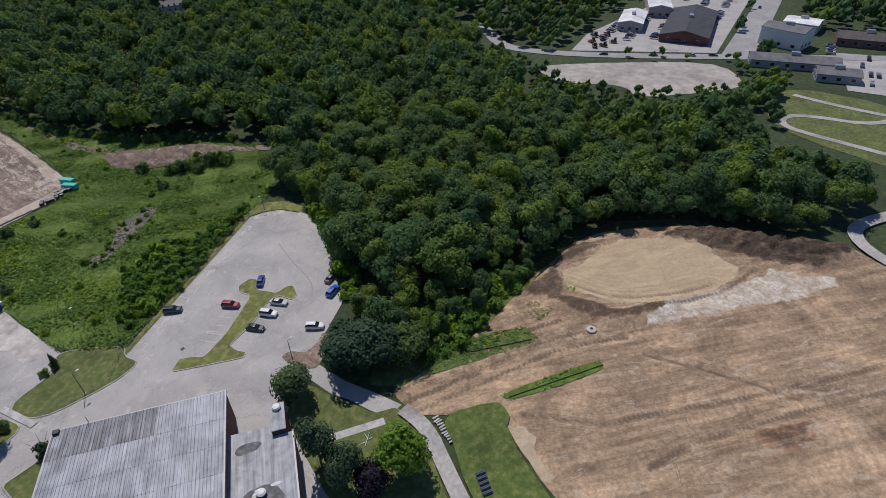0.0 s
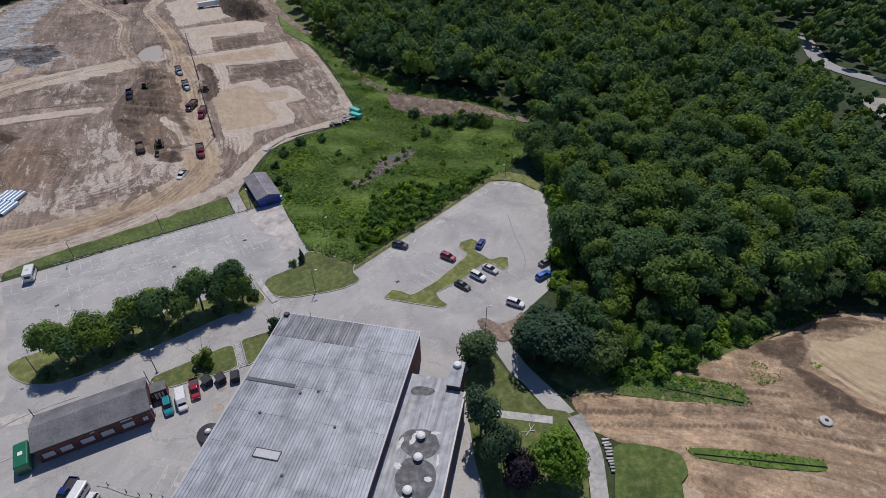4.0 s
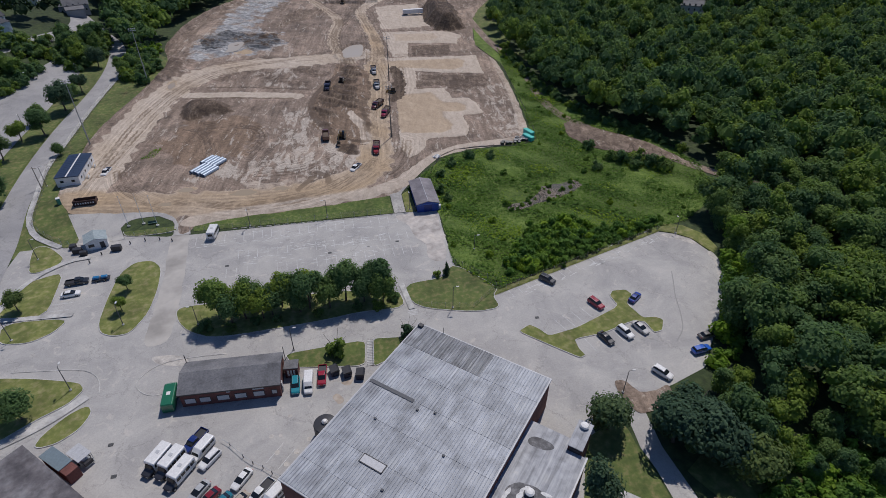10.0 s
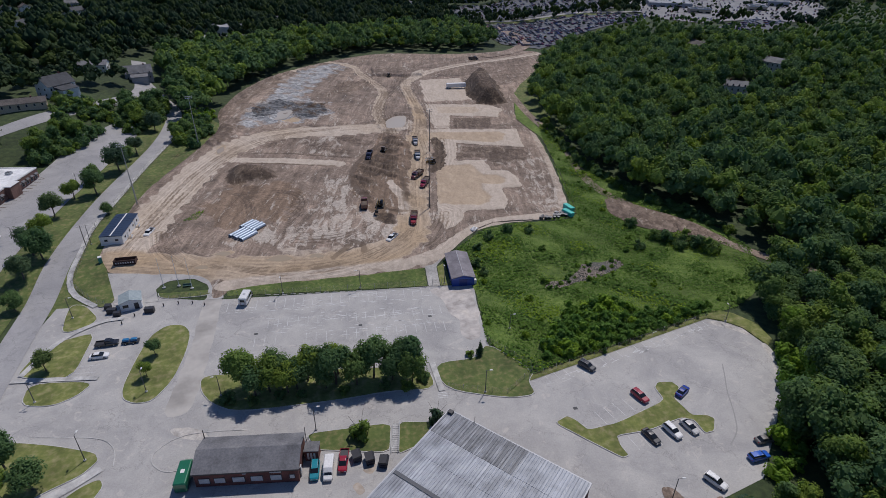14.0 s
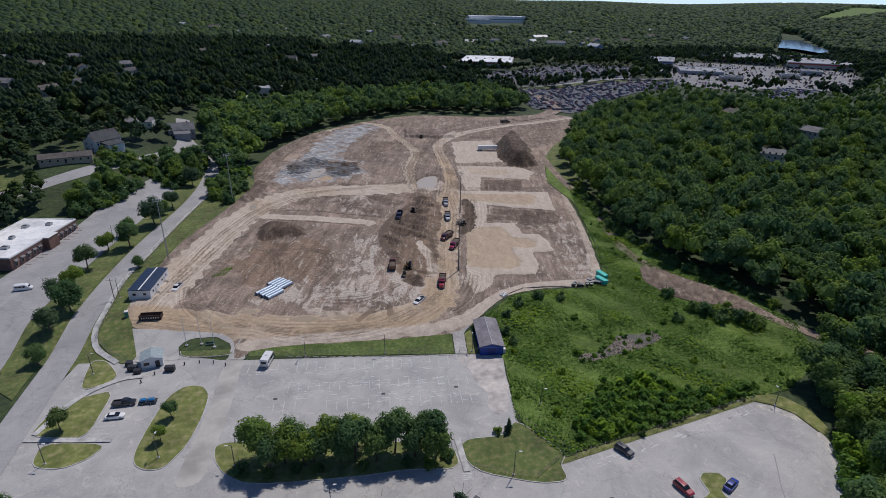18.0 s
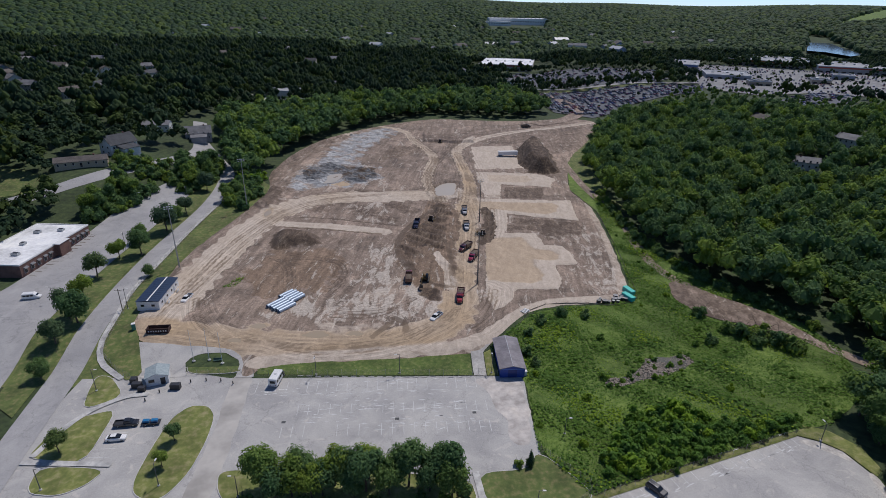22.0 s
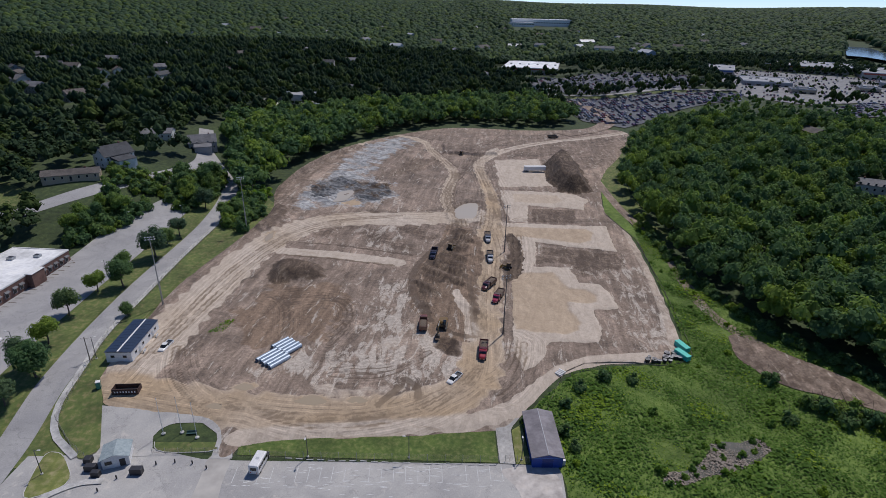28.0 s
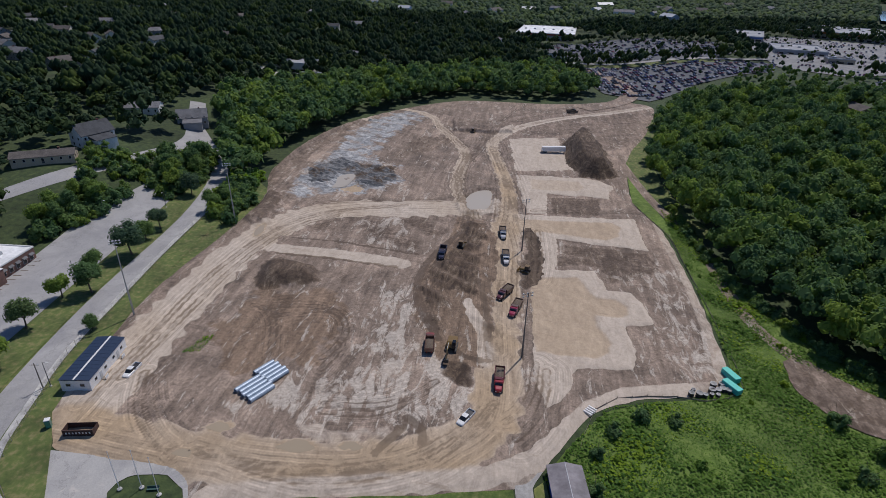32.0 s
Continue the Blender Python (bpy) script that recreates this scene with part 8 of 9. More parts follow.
M_PATCH = grain("pale_patch", (0.36, 0.33, 0.3), (0.46, 0.43, 0.39), (0.56, 0.53, 0.49), 1.4, 0.9, big=0.4)
for _i, (_x, _y, _r) in enumerate(((-17.9, 31.5, 0.55), (-14.9, 24.6, 0.6), (-14.2, 35.7, 0.5), (-10.6, 29.2, 0.55), (-16.7, 27.5, 0.6), (-12.9, 26.9, 0.65), (-16.1, 31.4, 0.4), (-12.2, 25.5, 0.5))):
    tagged(flat("ground_patch", ragged([(_x + _r * math.cos(a * 0.785), _y + _r * math.sin(a * 0.785)) for a in range(8)], 0.3, 0.12, 40 + _i), M_PATCH, 0.075, 0.02), "small round pale patch in worn asphalt", "patch", kind="structure")
M_RUST = grain("rusty_stain", (0.3, 0.24, 0.18), (0.4, 0.34, 0.28), (0.47, 0.42, 0.37), 0.8, 0.9, big=0.3)
for _i, _o in enumerate(([(-0.1, 43.3), (-1.5, 40.8), (-3.7, 42.1), (-2, 43.6)], [(-5.4, 38.7), (-3.6, 36.1), (-2.6, 37.5), (-4, 39.6)], [(-46, 60), (-43, 56), (-36, 55), (-38, 58.5)])):
    tagged(flat("sand_stain", ragged(_o, 0.6, 0.5, 50 + _i), M_RUST if _i < 2 else M_PATCH, 0.07, 0.02), "thin washed-out sand over asphalt", "stain", kind="structure")

for _i, _o in enumerate(([(95.5, 79.2), (99, 79.6), (103.8, 76.4), (105, 71.8), (103.2, 72.4), (101, 75.4), (97.5, 77)], [(107.2, 68.5), (106.5, 62.5), (102.4, 56), (101.2, 56.6), (104.6, 62.6), (105.2, 68)])):
    tagged(flat("sand_stain", ragged(_o, 0.6, 0.5, 70 + _i), M_PATCH, 0.07, 0.02), "pale sand washed over the lot's edge", "stain", kind="structure")
M_LANE = grain("dusty_lane", (0.4, 0.378, 0.345), (0.43, 0.405, 0.37), (0.465, 0.44, 0.4), 0.35, 0.95, big=0.08)
tagged(flat("dusty_lane", ragged([(-49, 112), (-43.8, 112), (-42.8, 104), (-42.4, 94), (-41.8, 84), (-41.6, 74), (-42, 64), (-47.6, 62.5), (-48, 70), (-47.4, 78), (-47.4, 86), (-47.6, 95), (-48.4, 104)], 1.2, 0.6, 52), M_LANE, 0.068, 0.02), "dusty worn lane across the asphalt", "lane", kind="structure")
M_SEAL = paint("crack_seal", (0.29, 0.285, 0.28), 0.8)
for _l in ([(-40.7, 47.6), (-43.6, 47.5), (-46.6, 50.1), (-47.2, 52.2), (-45.8, 54.6), (-42.9, 56.9), (-37.3, 57.5), (-28.3, 56.8)], [(-74.8, 61.3), (-66, 60), (-60.7, 59.2), (-57.1, 57.4), (-54.9, 54.4), (-54.2, 50.7)]):
    tagged(flat("kerb", band(glide(_l), 0.18), M_CONCRETE, 0.15, 0.15), "low worn concrete kerb on the asphalt", "kerb", kind="structure")

for _l in ([(90, 62), (87.6, 57), (85.2, 52.5), (83.6, 48), (81.7, 43.5), (79.9, 40.3), (76.4, 37.4)],):
    tagged(flat("sealed_crack", band(glide(_l), 0.3), M_SEAL, 0.066, 0.02), "long sealed crack in worn asphalt", "crack", kind="structure")

# ---- markings ----
_lm = bpy.data.meshes.new("stall_line")
_bm = bmesh.new()
box_bm(_bm, -0.06, 0.06, -2.3, 2.3, 0, 0.006)
_bm.to_mesh(_lm)
_bm.free()
_lm.materials.append(M_MARK)
_marks = []
for _k in range(23):
    _marks.append((-41 + _k * 2.74, 105.7, 0, 1.0))
for _k in range(20):
    _marks += [(-31 + _k * 2.74, 96.0, 1, 0.9), (-31 + _k * 2.74, 88.0, 1, 0.9)]
for _k in range(6):
    _marks.append((0 + _k * 2.74, 76.5, 0, 0.9))
for _k in range(20):
    _u = _k / 19
    _marks.append((43 + 52 * _u, 63.2 + 15.7 * _u, 17, 0.75))
for _k in range(7):
    _marks.append((48.5 + _k * 2.7, 47.6 + _k * 1.02, 20, 1.0))
for _k in range(7):
    _marks.append((55.5 + _k * 2.7, 41.0 + _k * 0.35, 14, 1.0))
for _k in range(6):
    _marks.append((-71 + 0.2 * _k, 81.5 + _k * 2.7, 90, 1.0))
for _k in range(7):
    _marks.append((-19.5 + _k * 2.3, 29.5 - _k * 1.9, -40, 1.1))
for _x, _y, _a, _s in _marks:
    if random.random() < 0.1:
        continue
    _ob = new("stall_line", _lm)
    _ob.parent = pavement
    _ob.matrix_basis = pose(_x + random.uniform(-0.1, 0.1), _y, 0.062, 0, 0, _a) @ Matrix.Diagonal((1, _s, 1, 1))
# scuffed remains of older paint, drawn out along the stall rows
_rs = np.random.RandomState(31)
_pv, _pf = [], []
for _x0, _x1, _y0, _y1, _spread, _n in ((-40, 20, 103.3, 102.6, 1.0, 60), (-29, 20, 97.0, 95.6, 1.3, 70), (-26, 20, 91.6, 89.4, 1.5, 55), (-30, 18, 107.4, 106.8, 0.5, 40), (43, 94, 65.2, 81.6, 0.7, 45), (43, 94, 61.2, 76.8, 0.6, 50)):
    for _k in range(_n):
        _u = _rs.rand()
        _x, _y = _x0 + (_x1 - _x0) * _u, _y0 + (_y1 - _y0) * _u + _rs.normal() * _spread
        _a = math.atan2(_y1 - _y0, _x1 - _x0) + _rs.normal() * 0.12
        _l, _w = _rs.uniform(0.4, 1.7), _rs.uniform(0.05, 0.16)
        _b = len(_pv)
        for _p, _q in ((-1, -0.3), (-0.3, -1), (0.5, -0.7), (1, 0.2), (0.3, 1), (-0.6, 0.8)):
            _p, _q = _p * _l * _rs.uniform(0.7, 1.1), _q * _w * _rs.uniform(0.6, 1.3)
            _pv.append((_x + _p * math.cos(_a) - _q * math.sin(_a), _y + _p * math.sin(_a) + _q * math.cos(_a), 0.064))
        _pf.append(tuple(range(_b, _b + 6)))
_worn = mesh_object("worn_paint", _pv, _pf, M_MARK)
_worn.parent = pavement
tagged(_worn, "scuffed white remains of paint on the asphalt", kind="stuff")
_stop = bpy.data.meshes.new("wheel_stop")
_bm = bmesh.new()
box_bm(_bm, -0.8, 0.8, -0.11, 0.11, 0, 0.12)
_bm.to_mesh(_stop)
_bm.free()
_stop.materials.append(M_CONCRETE)
for _k in range(20):
    _ob = new("wheel_stop", _stop)
    _ob.matrix_world = pose(-30 + _k * 2.5, 110.4 - _k * 0.128 + _rs.normal() * 0.1, 0.06, 0, 0, -3 + _rs.normal() * 3)
    tagged(_ob, "low pale concrete wheel stop by the grass", "wheel stop", "wheel stops")
for _k in range(4):
    _ob = box("crossing_line", 15.2 + 0.02 * _k, 17.6, 61.9 - 0.55 * _k, 62.1 - 0.55 * _k, 0.061, 0.068, M_MARK, pavement)
M_DRAIN = paint("drain_iron", (0.06, 0.06, 0.06), 0.8)
for _x, _y in ((-31, 91.5), (-2.5, 91.5), (17.5, 93), (46.5, 52.5), (-48.7, 36.5), (-46.5, 29)):
    _d = thing("storm_drain", pose(_x, _y, 0.062), "dark iron storm drain in the asphalt", "drain", "storm drains")
    box("grate_frame", -0.5, 0.5, -0.4, 0.4, 0, 0.02, M_DRAIN, _d)
    for _k in range(5):
        box("grate_bar", -0.42, 0.42, -0.3 + _k * 0.14, -0.24 + _k * 0.14, 0.02, 0.03, M_SEAM, _d)

# ---- poles and fences ----
_rope = thing("rope_barrier", pose(0, 0, 0.06), "low rope barrier on short dark posts in the yard", "barrier")
_rp = [(-27.4, 32.5), (-25.8, 31.1), (-23.1, 27.8), (-21.2, 25.9), (-19.3, 24.6), (-17.6, 23.0), (-15.9, 21.7)]
for _a, _b in zip(_rp, _rp[1:]):
    tube("post", (_b[0], _b[1], 0), (_b[0], _b[1], 1.0), 0.09, 0.08, M_DARK_TRIM, _rope, 8)
    tube("rope", (_a[0], _a[1], 0.8), (_b[0], _b[1], 0.8), 0.05, 0.05, M_TRIM, _rope, 5)
M_BUNDLE = paint("slate_bundle", (0.09, 0.11, 0.14), 0.6)
for _k in range(5):
    _b = thing("drain_pipe_bundle", pose(51.4 - 0.72 * _k, -25.2 - 0.72 * _k, 0.66, 0, 0, -38), "dark slate-blue bundle of drain pipes on the lawn", "pipes", "pipe bundles on the lawn")
    for _i in range(3):
        tube("drain_pipe", (-1.0, -0.28 + 0.28 * _i, 0.15), (1.0, -0.28 + 0.28 * _i, 0.15), 0.14, 0.14, M_BUNDLE, _b, 8)
    tube("drain_pipe", (-0.95, -0.13, 0.4), (0.95, -0.13, 0.4), 0.14, 0.14, M_BUNDLE, _b, 8)
_twig = thing("fallen_branch", pose(47.4, -1.6, 0.16, 0, 0, 25), "pale fallen branches on the lawn", "branch")
for _a, _b in (((-1.6, 0.1), (1.6, -0.2)), ((-0.6, 0), (-1.4, 1.3)), ((0.2, -0.1), (1.3, 0.8)), ((-0.2, 0), (0.4, -1.0))):
    tube("twig", (*_a, 0.08), (*_b, 0.2), 0.1, 0.05, M_SALT, _twig, 6)


def lamp_post(x, y, tall, arm=0.0, material=None, label="slim street lamp with a small pale head", base=True):
    p = thing("lamp_post", pose(x, y, hz(x, y) + 0.06, 0, 0, arm), label, "lamp post", "lamp posts")
    m = material or M_POLE
    tube("pole", (0, 0, 0), (0, 0, tall), 0.11, 0.07, m, p)
    tube("arm", (0, 0, tall - 0.1), (0.9, 0, tall), 0.05, 0.04, m, p, 6)
    loft("lamp_head", [(0.7, 0.14, tall - 0.08, tall + 0.06, 0.02), (0.9, 0.2, tall - 0.08, tall + 0.1, 0.03), (1.45, 0.16, tall - 0.06, tall + 0.06, 0.03)], M_LAMP, p)
    lathe("footing", [(0.3, -0.1), (0.3, 0.35), (0.2, 0.4)], (0, 0, 0), M_CONCRETE, p, 10)
    return p


for _x, _y, _t in ((56.2, 26.0, 7.0), (26.7, 60.6, 7.0), (-13.2, 54.6, 7.0), (-60.4, 53.0, 7.5), (-53.9, 72.3, 6.5), (-83.4, 106.1, 7.0), (-36, 68.5, 6.0), (-78.5, 72.3, 6.0), (-25.6, 110.9, 6.5), (-2.0, 110.6, 6.5), (24.4, 109.6, 6.0), (101.5, 78.6, 5.5), (-110.6, 255.6, 7.0), (-119, 152, 6.0), (-117, 200, 6.0), (-129, 243, 6.5), (-92.6, 146.8, 7.5), (38.9, 84, 5.0)):
    lamp_post(_x, _y, _t, random.choice((0, 90, 180, 270)))


def flood_mast(x, y, tall, material, lamps, label):
    p = thing("flood_mast", pose(x, y, hz(x, y) + 0.2, 0, 0, 20), label, "light mast", "flood light masts")
    tube("mast", (0, 0, 0), (0, 0, tall), 0.22, 0.11, material, p, 10)
    for r in range(2):
        bar = tube("crossbar", (-1.5, 0, tall - 0.3 - r * 0.8), (1.5, 0, tall - 0.3 - r * 0.8), 0.05, 0.05, material, p, 6)
        for k in range(lamps):
            u = -1.3 + 2.6 * k / (lamps - 1)
            lathe("flood_lamp", [(0.12, 0.2), (0.28, -0.05), (0.26, -0.1), (0.05, -0.08)], (u, 0.2, tall - 0.3 - r * 0.8), M_LAMP, bar, 8)
    tube("conduit", (0.3, 0, 0), (0.3, 0, tall * 0.4), 0.05, 0.05, material, p, 6)
    return p


flood_mast(-87.0, 177.8, 25, M_STEEL, 4, "tall steel flood light mast by the fence")
flood_mast(-77.5, 242, 25, M_STEEL, 4, "tall steel flood light mast by the fence")
flood_mast(26.2, 160, 21, M_POLE, 3, "tall dark flood light mast on the site")
flood_mast(34.6, 222.1, 21, M_POLE, 3, "tall dark flood light mast on the site")
for _x, _y, _t in ((-94.0, 146, 8), (-100, 336, 10), (-88, 290, 9), (-196, 226, 10), (-116, 344, 10), (-30, 456, 9)):
    _p = thing("utility_pole", pose(_x, _y, hz(_x, _y)), "wooden utility pole with crossarm", "utility pole", "utility poles")
    tube("pole", (0, 0, 0), (0, 0, _t), 0.16, 0.11, M_WOOD, _p)
    tube("crossarm", (-1.1, 0, _t - 0.6), (1.1, 0, _t - 0.6), 0.07, 0.07, M_WOOD, _p, 6)
    for _s in (-0.9, 0.9):
        lathe("insulator", [(0.06, 0), (0.1, 0.12), (0.04, 0.22)], (_s, 0, _t - 0.55), M_WHITE, _p, 6)
for _x, _y in ((-61.9, 118.3), (-57.6, 118.7), (-53.4, 117.1)):
    _p = thing("flagpole", pose(_x, _y, hz(_x, _y) + 0.1), "bare white flagpole on the gate lawn", "flagpole", "flagpoles")
    tube("mast", (0, 0, 0), (0, 0, 10.5), 0.09, 0.05, M_WHITE, _p)
    lathe("finial", [(0.05, 10.5), (0.13, 10.6), (0.03, 10.75)], (0, 0, 0), M_STEEL, _p, 8)
    lathe("base_ring", [(0.5, 0), (0.5, 0.2), (0.15, 0.3)], (0, 0, 0), M_CONCRETE, _p, 12)
bench = thing("bench", pose(-55.1, 118.3, 0.35, 0, 0, 5), "green metal bench on the gate lawn", "bench")
box("seat", -1.2, 1.2, -0.3, 0.3, 0.42, 0.5, paint("bench_green", (0.05, 0.11, 0.1), 0.5), bench, 0.02)
box("backrest", -1.2, 1.2, 0.25, 0.32, 0.5, 1.0, bpy.data.materials["bench_green"], bench, 0.02)
for _x in (-1, 1):
    box("leg", _x - 0.05, _x + 0.05, -0.28, 0.28, -0.1, 0.42, M_DARK_TRIM, bench)
for _x, _y in ((-68.7, 101.2), (-66.4, 104.7), (-63.3, 107.2), (-59.6, 108.8), (-55.6, 109.4), (-51.5, 109), (-47.8, 107.5)):
    _b = thing("bollard", pose(_x, _y, 0.06), "short dark bollard before the gate", "bollard", "bollards")
    lathe("post", [(0.16, 0), (0.16, 0.95), (0.12, 1.05), (0.03, 1.08)], (0, 0, 0), M_DARK_TRIM, _b, 10)
    lathe("base_plate", [(0.3, 0), (0.3, 0.06), (0.17, 0.08)], (0, 0, 0), M_STEEL, _b, 10)

_POST = bpy.data.meshes.new("fence_post")
_bm = bmesh.new()
tube_bm(_bm, (0, 0, -0.2), (0, 0, 1), 0.05, 0.045, 6)
_bm.to_mesh(_bm and _POST)
_bm.free()
_POST.materials.append(M_STEEL)
_NET = bpy.data.meshes.new("wire_mesh")
_bm = bmesh.new()
for _k in range(7):
    box_bm(_bm, 0, 1, -0.005, 0.005, 0.04 + _k * 0.157, 0.048 + _k * 0.157)
for _k in range(13):
    box_bm(_bm, _k / 13 + 0.02, _k / 13 + 0.0235, -0.004, 0.004, 0.03, 0.99)
_bm.to_mesh(_NET)
_bm.free()
_NET.materials.append(M_WOOD)


def fence(line, tall, label, gap=3.2, name="wire_fence"):
    """Wire mesh between steel posts along a line."""
    f = thing(name, pose(0, 0, 0), label, "fence")
    pts = [Vector(line[0])]
    for a, b in zip(line, line[1:]):
        a, b = Vector(a), Vector(b)
        n = max(1, round((b - a).length / gap))
        pts += [a.lerp(b, (k + 1) / n) for k in range(n)]
    for a, b in zip(pts, pts[1:]):
        za, zb = hz(*a) + 0.12, hz(*b) + 0.12
        p = new("fence_post", _POST)
        p.parent, p.location, p.scale = f, (a.x, a.y, za), (1, 1, tall + 0.1)
        q = new("wire_mesh", _NET)
        q.parent = f
        d = Vector((b.x - a.x, b.y - a.y, zb - za))
        m = Matrix(((d.x, 0, 0, a.x), (d.y, 0, 0, a.y), (d.z, 0, 1, za), (0, 0, 0, 1)))
        side = Vector((-d.y, d.x, 0)).normalized()
        m.col[1] = (*side, 0)
        m.col[2] = (0, 0, tall, 0)
        q.matrix_basis = m
    p = new("fence_post", _POST)
    p.parent, p.location, p.scale = f, (pts[-1].x, pts[-1].y, hz(*pts[-1]) + 0.12), (1, 1, tall + 0.1)
    return f


tagged(drape("walkway", band(glide([(-79, 111), (-91, 120.5), (-93.6, 140), (-97.1, 159), (-96.4, 184.5), (-95.8, 216), (-93.1, 252), (-91, 270)]), 1.7), M_CONCRETE, 0.3, 1.0), "pale concrete walkway along the site fence", "walkway", kind="structure")
fence([(-76, 110), (-82, 114.5), (-89.5, 122), (-92, 140), (-95.5, 159), (-94.8, 184.5), (-94.2, 216), (-91.5, 252), (-89, 277), (-79, 287)], 2.4, "tall wire fence along the site's west side", 3.6)
fence([(-43, 111), (18.8, 108.9)], 2.0, "wire fence along the grass strip", 4.0)
fence([(-62, 112.2), (-46.8, 112.4)], 1.6, "low wire fence round the flag lawn", 3.0)
fence([(38.6, 63.6), (96.6, 81.2), (101.5, 79.2)], 1.8, "wire fence along the lot's edge", 4.0)
fence([(18.2, 63.4), (25, 61.4), (32, 59.6), (40, 66)], 1.5, "low wire fence on the verge", 3.0)
fence([(31.8, 79), (40.5, 68)], 1.6, "wire fence beside the meadow", 3.0)
fence([(20.5, 109.2), (26, 108.6)], 2.0, "wire fence panel beside the shed", 3.0)
_silt = thing("silt_fence", pose(0, 0, 0), "low dusty grey silt fence round the site's corner", "fence")
_sl = [(33.6, 125.1), (36.8, 132.4), (41.6, 140.8), (48.2, 145.0), (56.3, 146.2), (64.1, 146.4), (70.9, 145.2), (77.6, 146.6), (83.3, 150.8), (85.2, 157.1), (87.3, 168.4), (91.5, 195), (97, 240), (92, 272)]
for _a, _b in zip(_sl, _sl[1:]):
    _n = max(1, round((Vector(_b) - Vector(_a)).length / 4))
    for _k in range(_n):
        _p, _q = Vector(_a).lerp(Vector(_b), _k / _n), Vector(_a).lerp(Vector(_b), (_k + 1) / _n)
        _o = box("cloth", 0, (_q - _p).length, -0.02, 0.02, 0, 0.4, M_WOOD, _silt)
        _o.matrix_basis = pose(_p.x, _p.y, hz(*_p) + 0.1, 0, 0, heading_of(_p, _q))
        _o = box("stake", -0.04, 0.04, -0.08, 0.0, -0.1, 1.0, M_WOOD, _silt)
        _o.matrix_basis = pose(_p.x, _p.y, hz(*_p) + 0.1, 0, 0, heading_of(_p, _q))
_silt2 = thing("silt_fence", pose(0, 0, 0), "low black silt fence along the grass berm", "fence")
for _a, _b in (((70.2, -22.6), (88.6, -37.6)), ((77.6, -9.0), (88.4, -20.4)), ((109, -12.5), (133, -15.5)), ((133, -15.5), (146, -23)), ((146, -23), (159, -44)), ((159, -44), (166, -74))):
    _o = box("cloth", 0, (Vector(_b) - Vector(_a)).length, -0.03, 0.03, 0, 0.5, M_DARK_TRIM, _silt2)
    _o.matrix_basis = pose(_a[0], _a[1], 0.4, 0, 0, heading_of(_a, _b))
# ---- houses and stores ----
WALLS = [M_HOUSE_WHITE, M_HOUSE_WHITE, M_HOUSE_GREY, M_HOUSE_TAN, M_HOUSE_BLUE]
ROOFS = [M_ROOF_DARK, M_ROOF_BROWN, M_ROOF_GREY]


def house(x, y, turn, w, d, eave, wall, roof, label, rise=0.45, wing=False):
    """A gabled house; w along its ridge, d across it."""
    h = thing("house", pose(x, y, hz(x, y), 0, 0, turn), label, "house")
    top = eave + d / 2 * rise
    prism("wall", [(-d / 2, -2), (d / 2, -2), (d / 2, eave), (0, top), (-d / 2, eave)], -w / 2, w / 2, wall, h)
    prism("roof", [(-d / 2 - 0.5, eave - 0.2), (0, top + 0.05), (d / 2 + 0.5, eave - 0.2), (d / 2 + 0.5, eave), (0, top + 0.3), (-d / 2 - 0.5, eave)], -w / 2 - 0.4, w / 2 + 0.4, roof, h)
    if wing:
        prism("wing_wall", [(d / 2 - 0.2, -2), (d / 2 + w * 0.4, -2), (d / 2 + w * 0.4, eave * 0.7), (d / 2 - 0.2, eave * 0.7)], -w * 0.3, w * 0.3, wall, h)
        prism("wing_roof", [(d / 2 - 0.3, eave * 0.7), (d / 2 + w * 0.42, eave * 0.7), (d / 2 + w * 0.42, eave * 0.7 + 0.2), (d / 2 - 0.3, eave * 0.95)], -w * 0.32, w * 0.32, roof, h)
    levels = (1.0,) if eave < 4 else (1.0, 3.8)
    for z in levels:
        for k in range(max(2, int(w / 3.2))):
            yy = -w / 2 + (k + 0.5) * w / max(2, int(w / 3.2))
            for s in (-1, 1):
                window(h, s * d / 2 - 0.05, s * d / 2 + 0.05, yy - 0.5, yy + 0.5, z, z + 1.4)
        for s in (-1, 1):
            for xx in (-d * 0.22, d * 0.22):
                window(h, xx - 0.5, xx + 0.5, s * w / 2 - 0.05, s * w / 2 + 0.05, z, z + 1.4)
    box("door", d / 2 - 0.03, d / 2 + 0.06, -0.5, 0.5, 0, 2.1, M_DARK_TRIM, h)
    box("chimney", -0.5, 0.2, w * 0.25 - 0.4, w * 0.25 + 0.4, eave, top + 0.9, M_BRICK, h)
    return h


house(-161.4, 301, -30, 16, 10, 6.0, M_HOUSE_WHITE, M_ROOF_DARK, "large white two-storey house with dark roof", 0.9, True)
house(-170, 277, -68, 24, 9, 3.0, M_HOUSE_TAN, M_ROOF_BROWN, "long low tan house with brown roof", 0.35)
house(-165, 361, -80, 18, 11, 3.6, M_HOUSE_WHITE, M_ROOF_GREY, "low white house with grey roof", 0.35)
house(-138, 360, -70, 16, 10, 4.5, M_HOUSE_GREY, M_ROOF_GREY, "grey house with dormer roof", 0.8, True)
house(-84, 657, 60, 18, 12, 6, M_HOUSE_WHITE, M_ROOF_GREY, "white house among trees")
house(-49, 620, 20, 20, 12, 4, M_HOUSE_TAN, M_ROOF_BROWN, "tan house among trees")
house(288, 321, 25, 20, 11, 6, M_HOUSE_WHITE, M_ROOF_GREY, "white two-storey house in the woods")
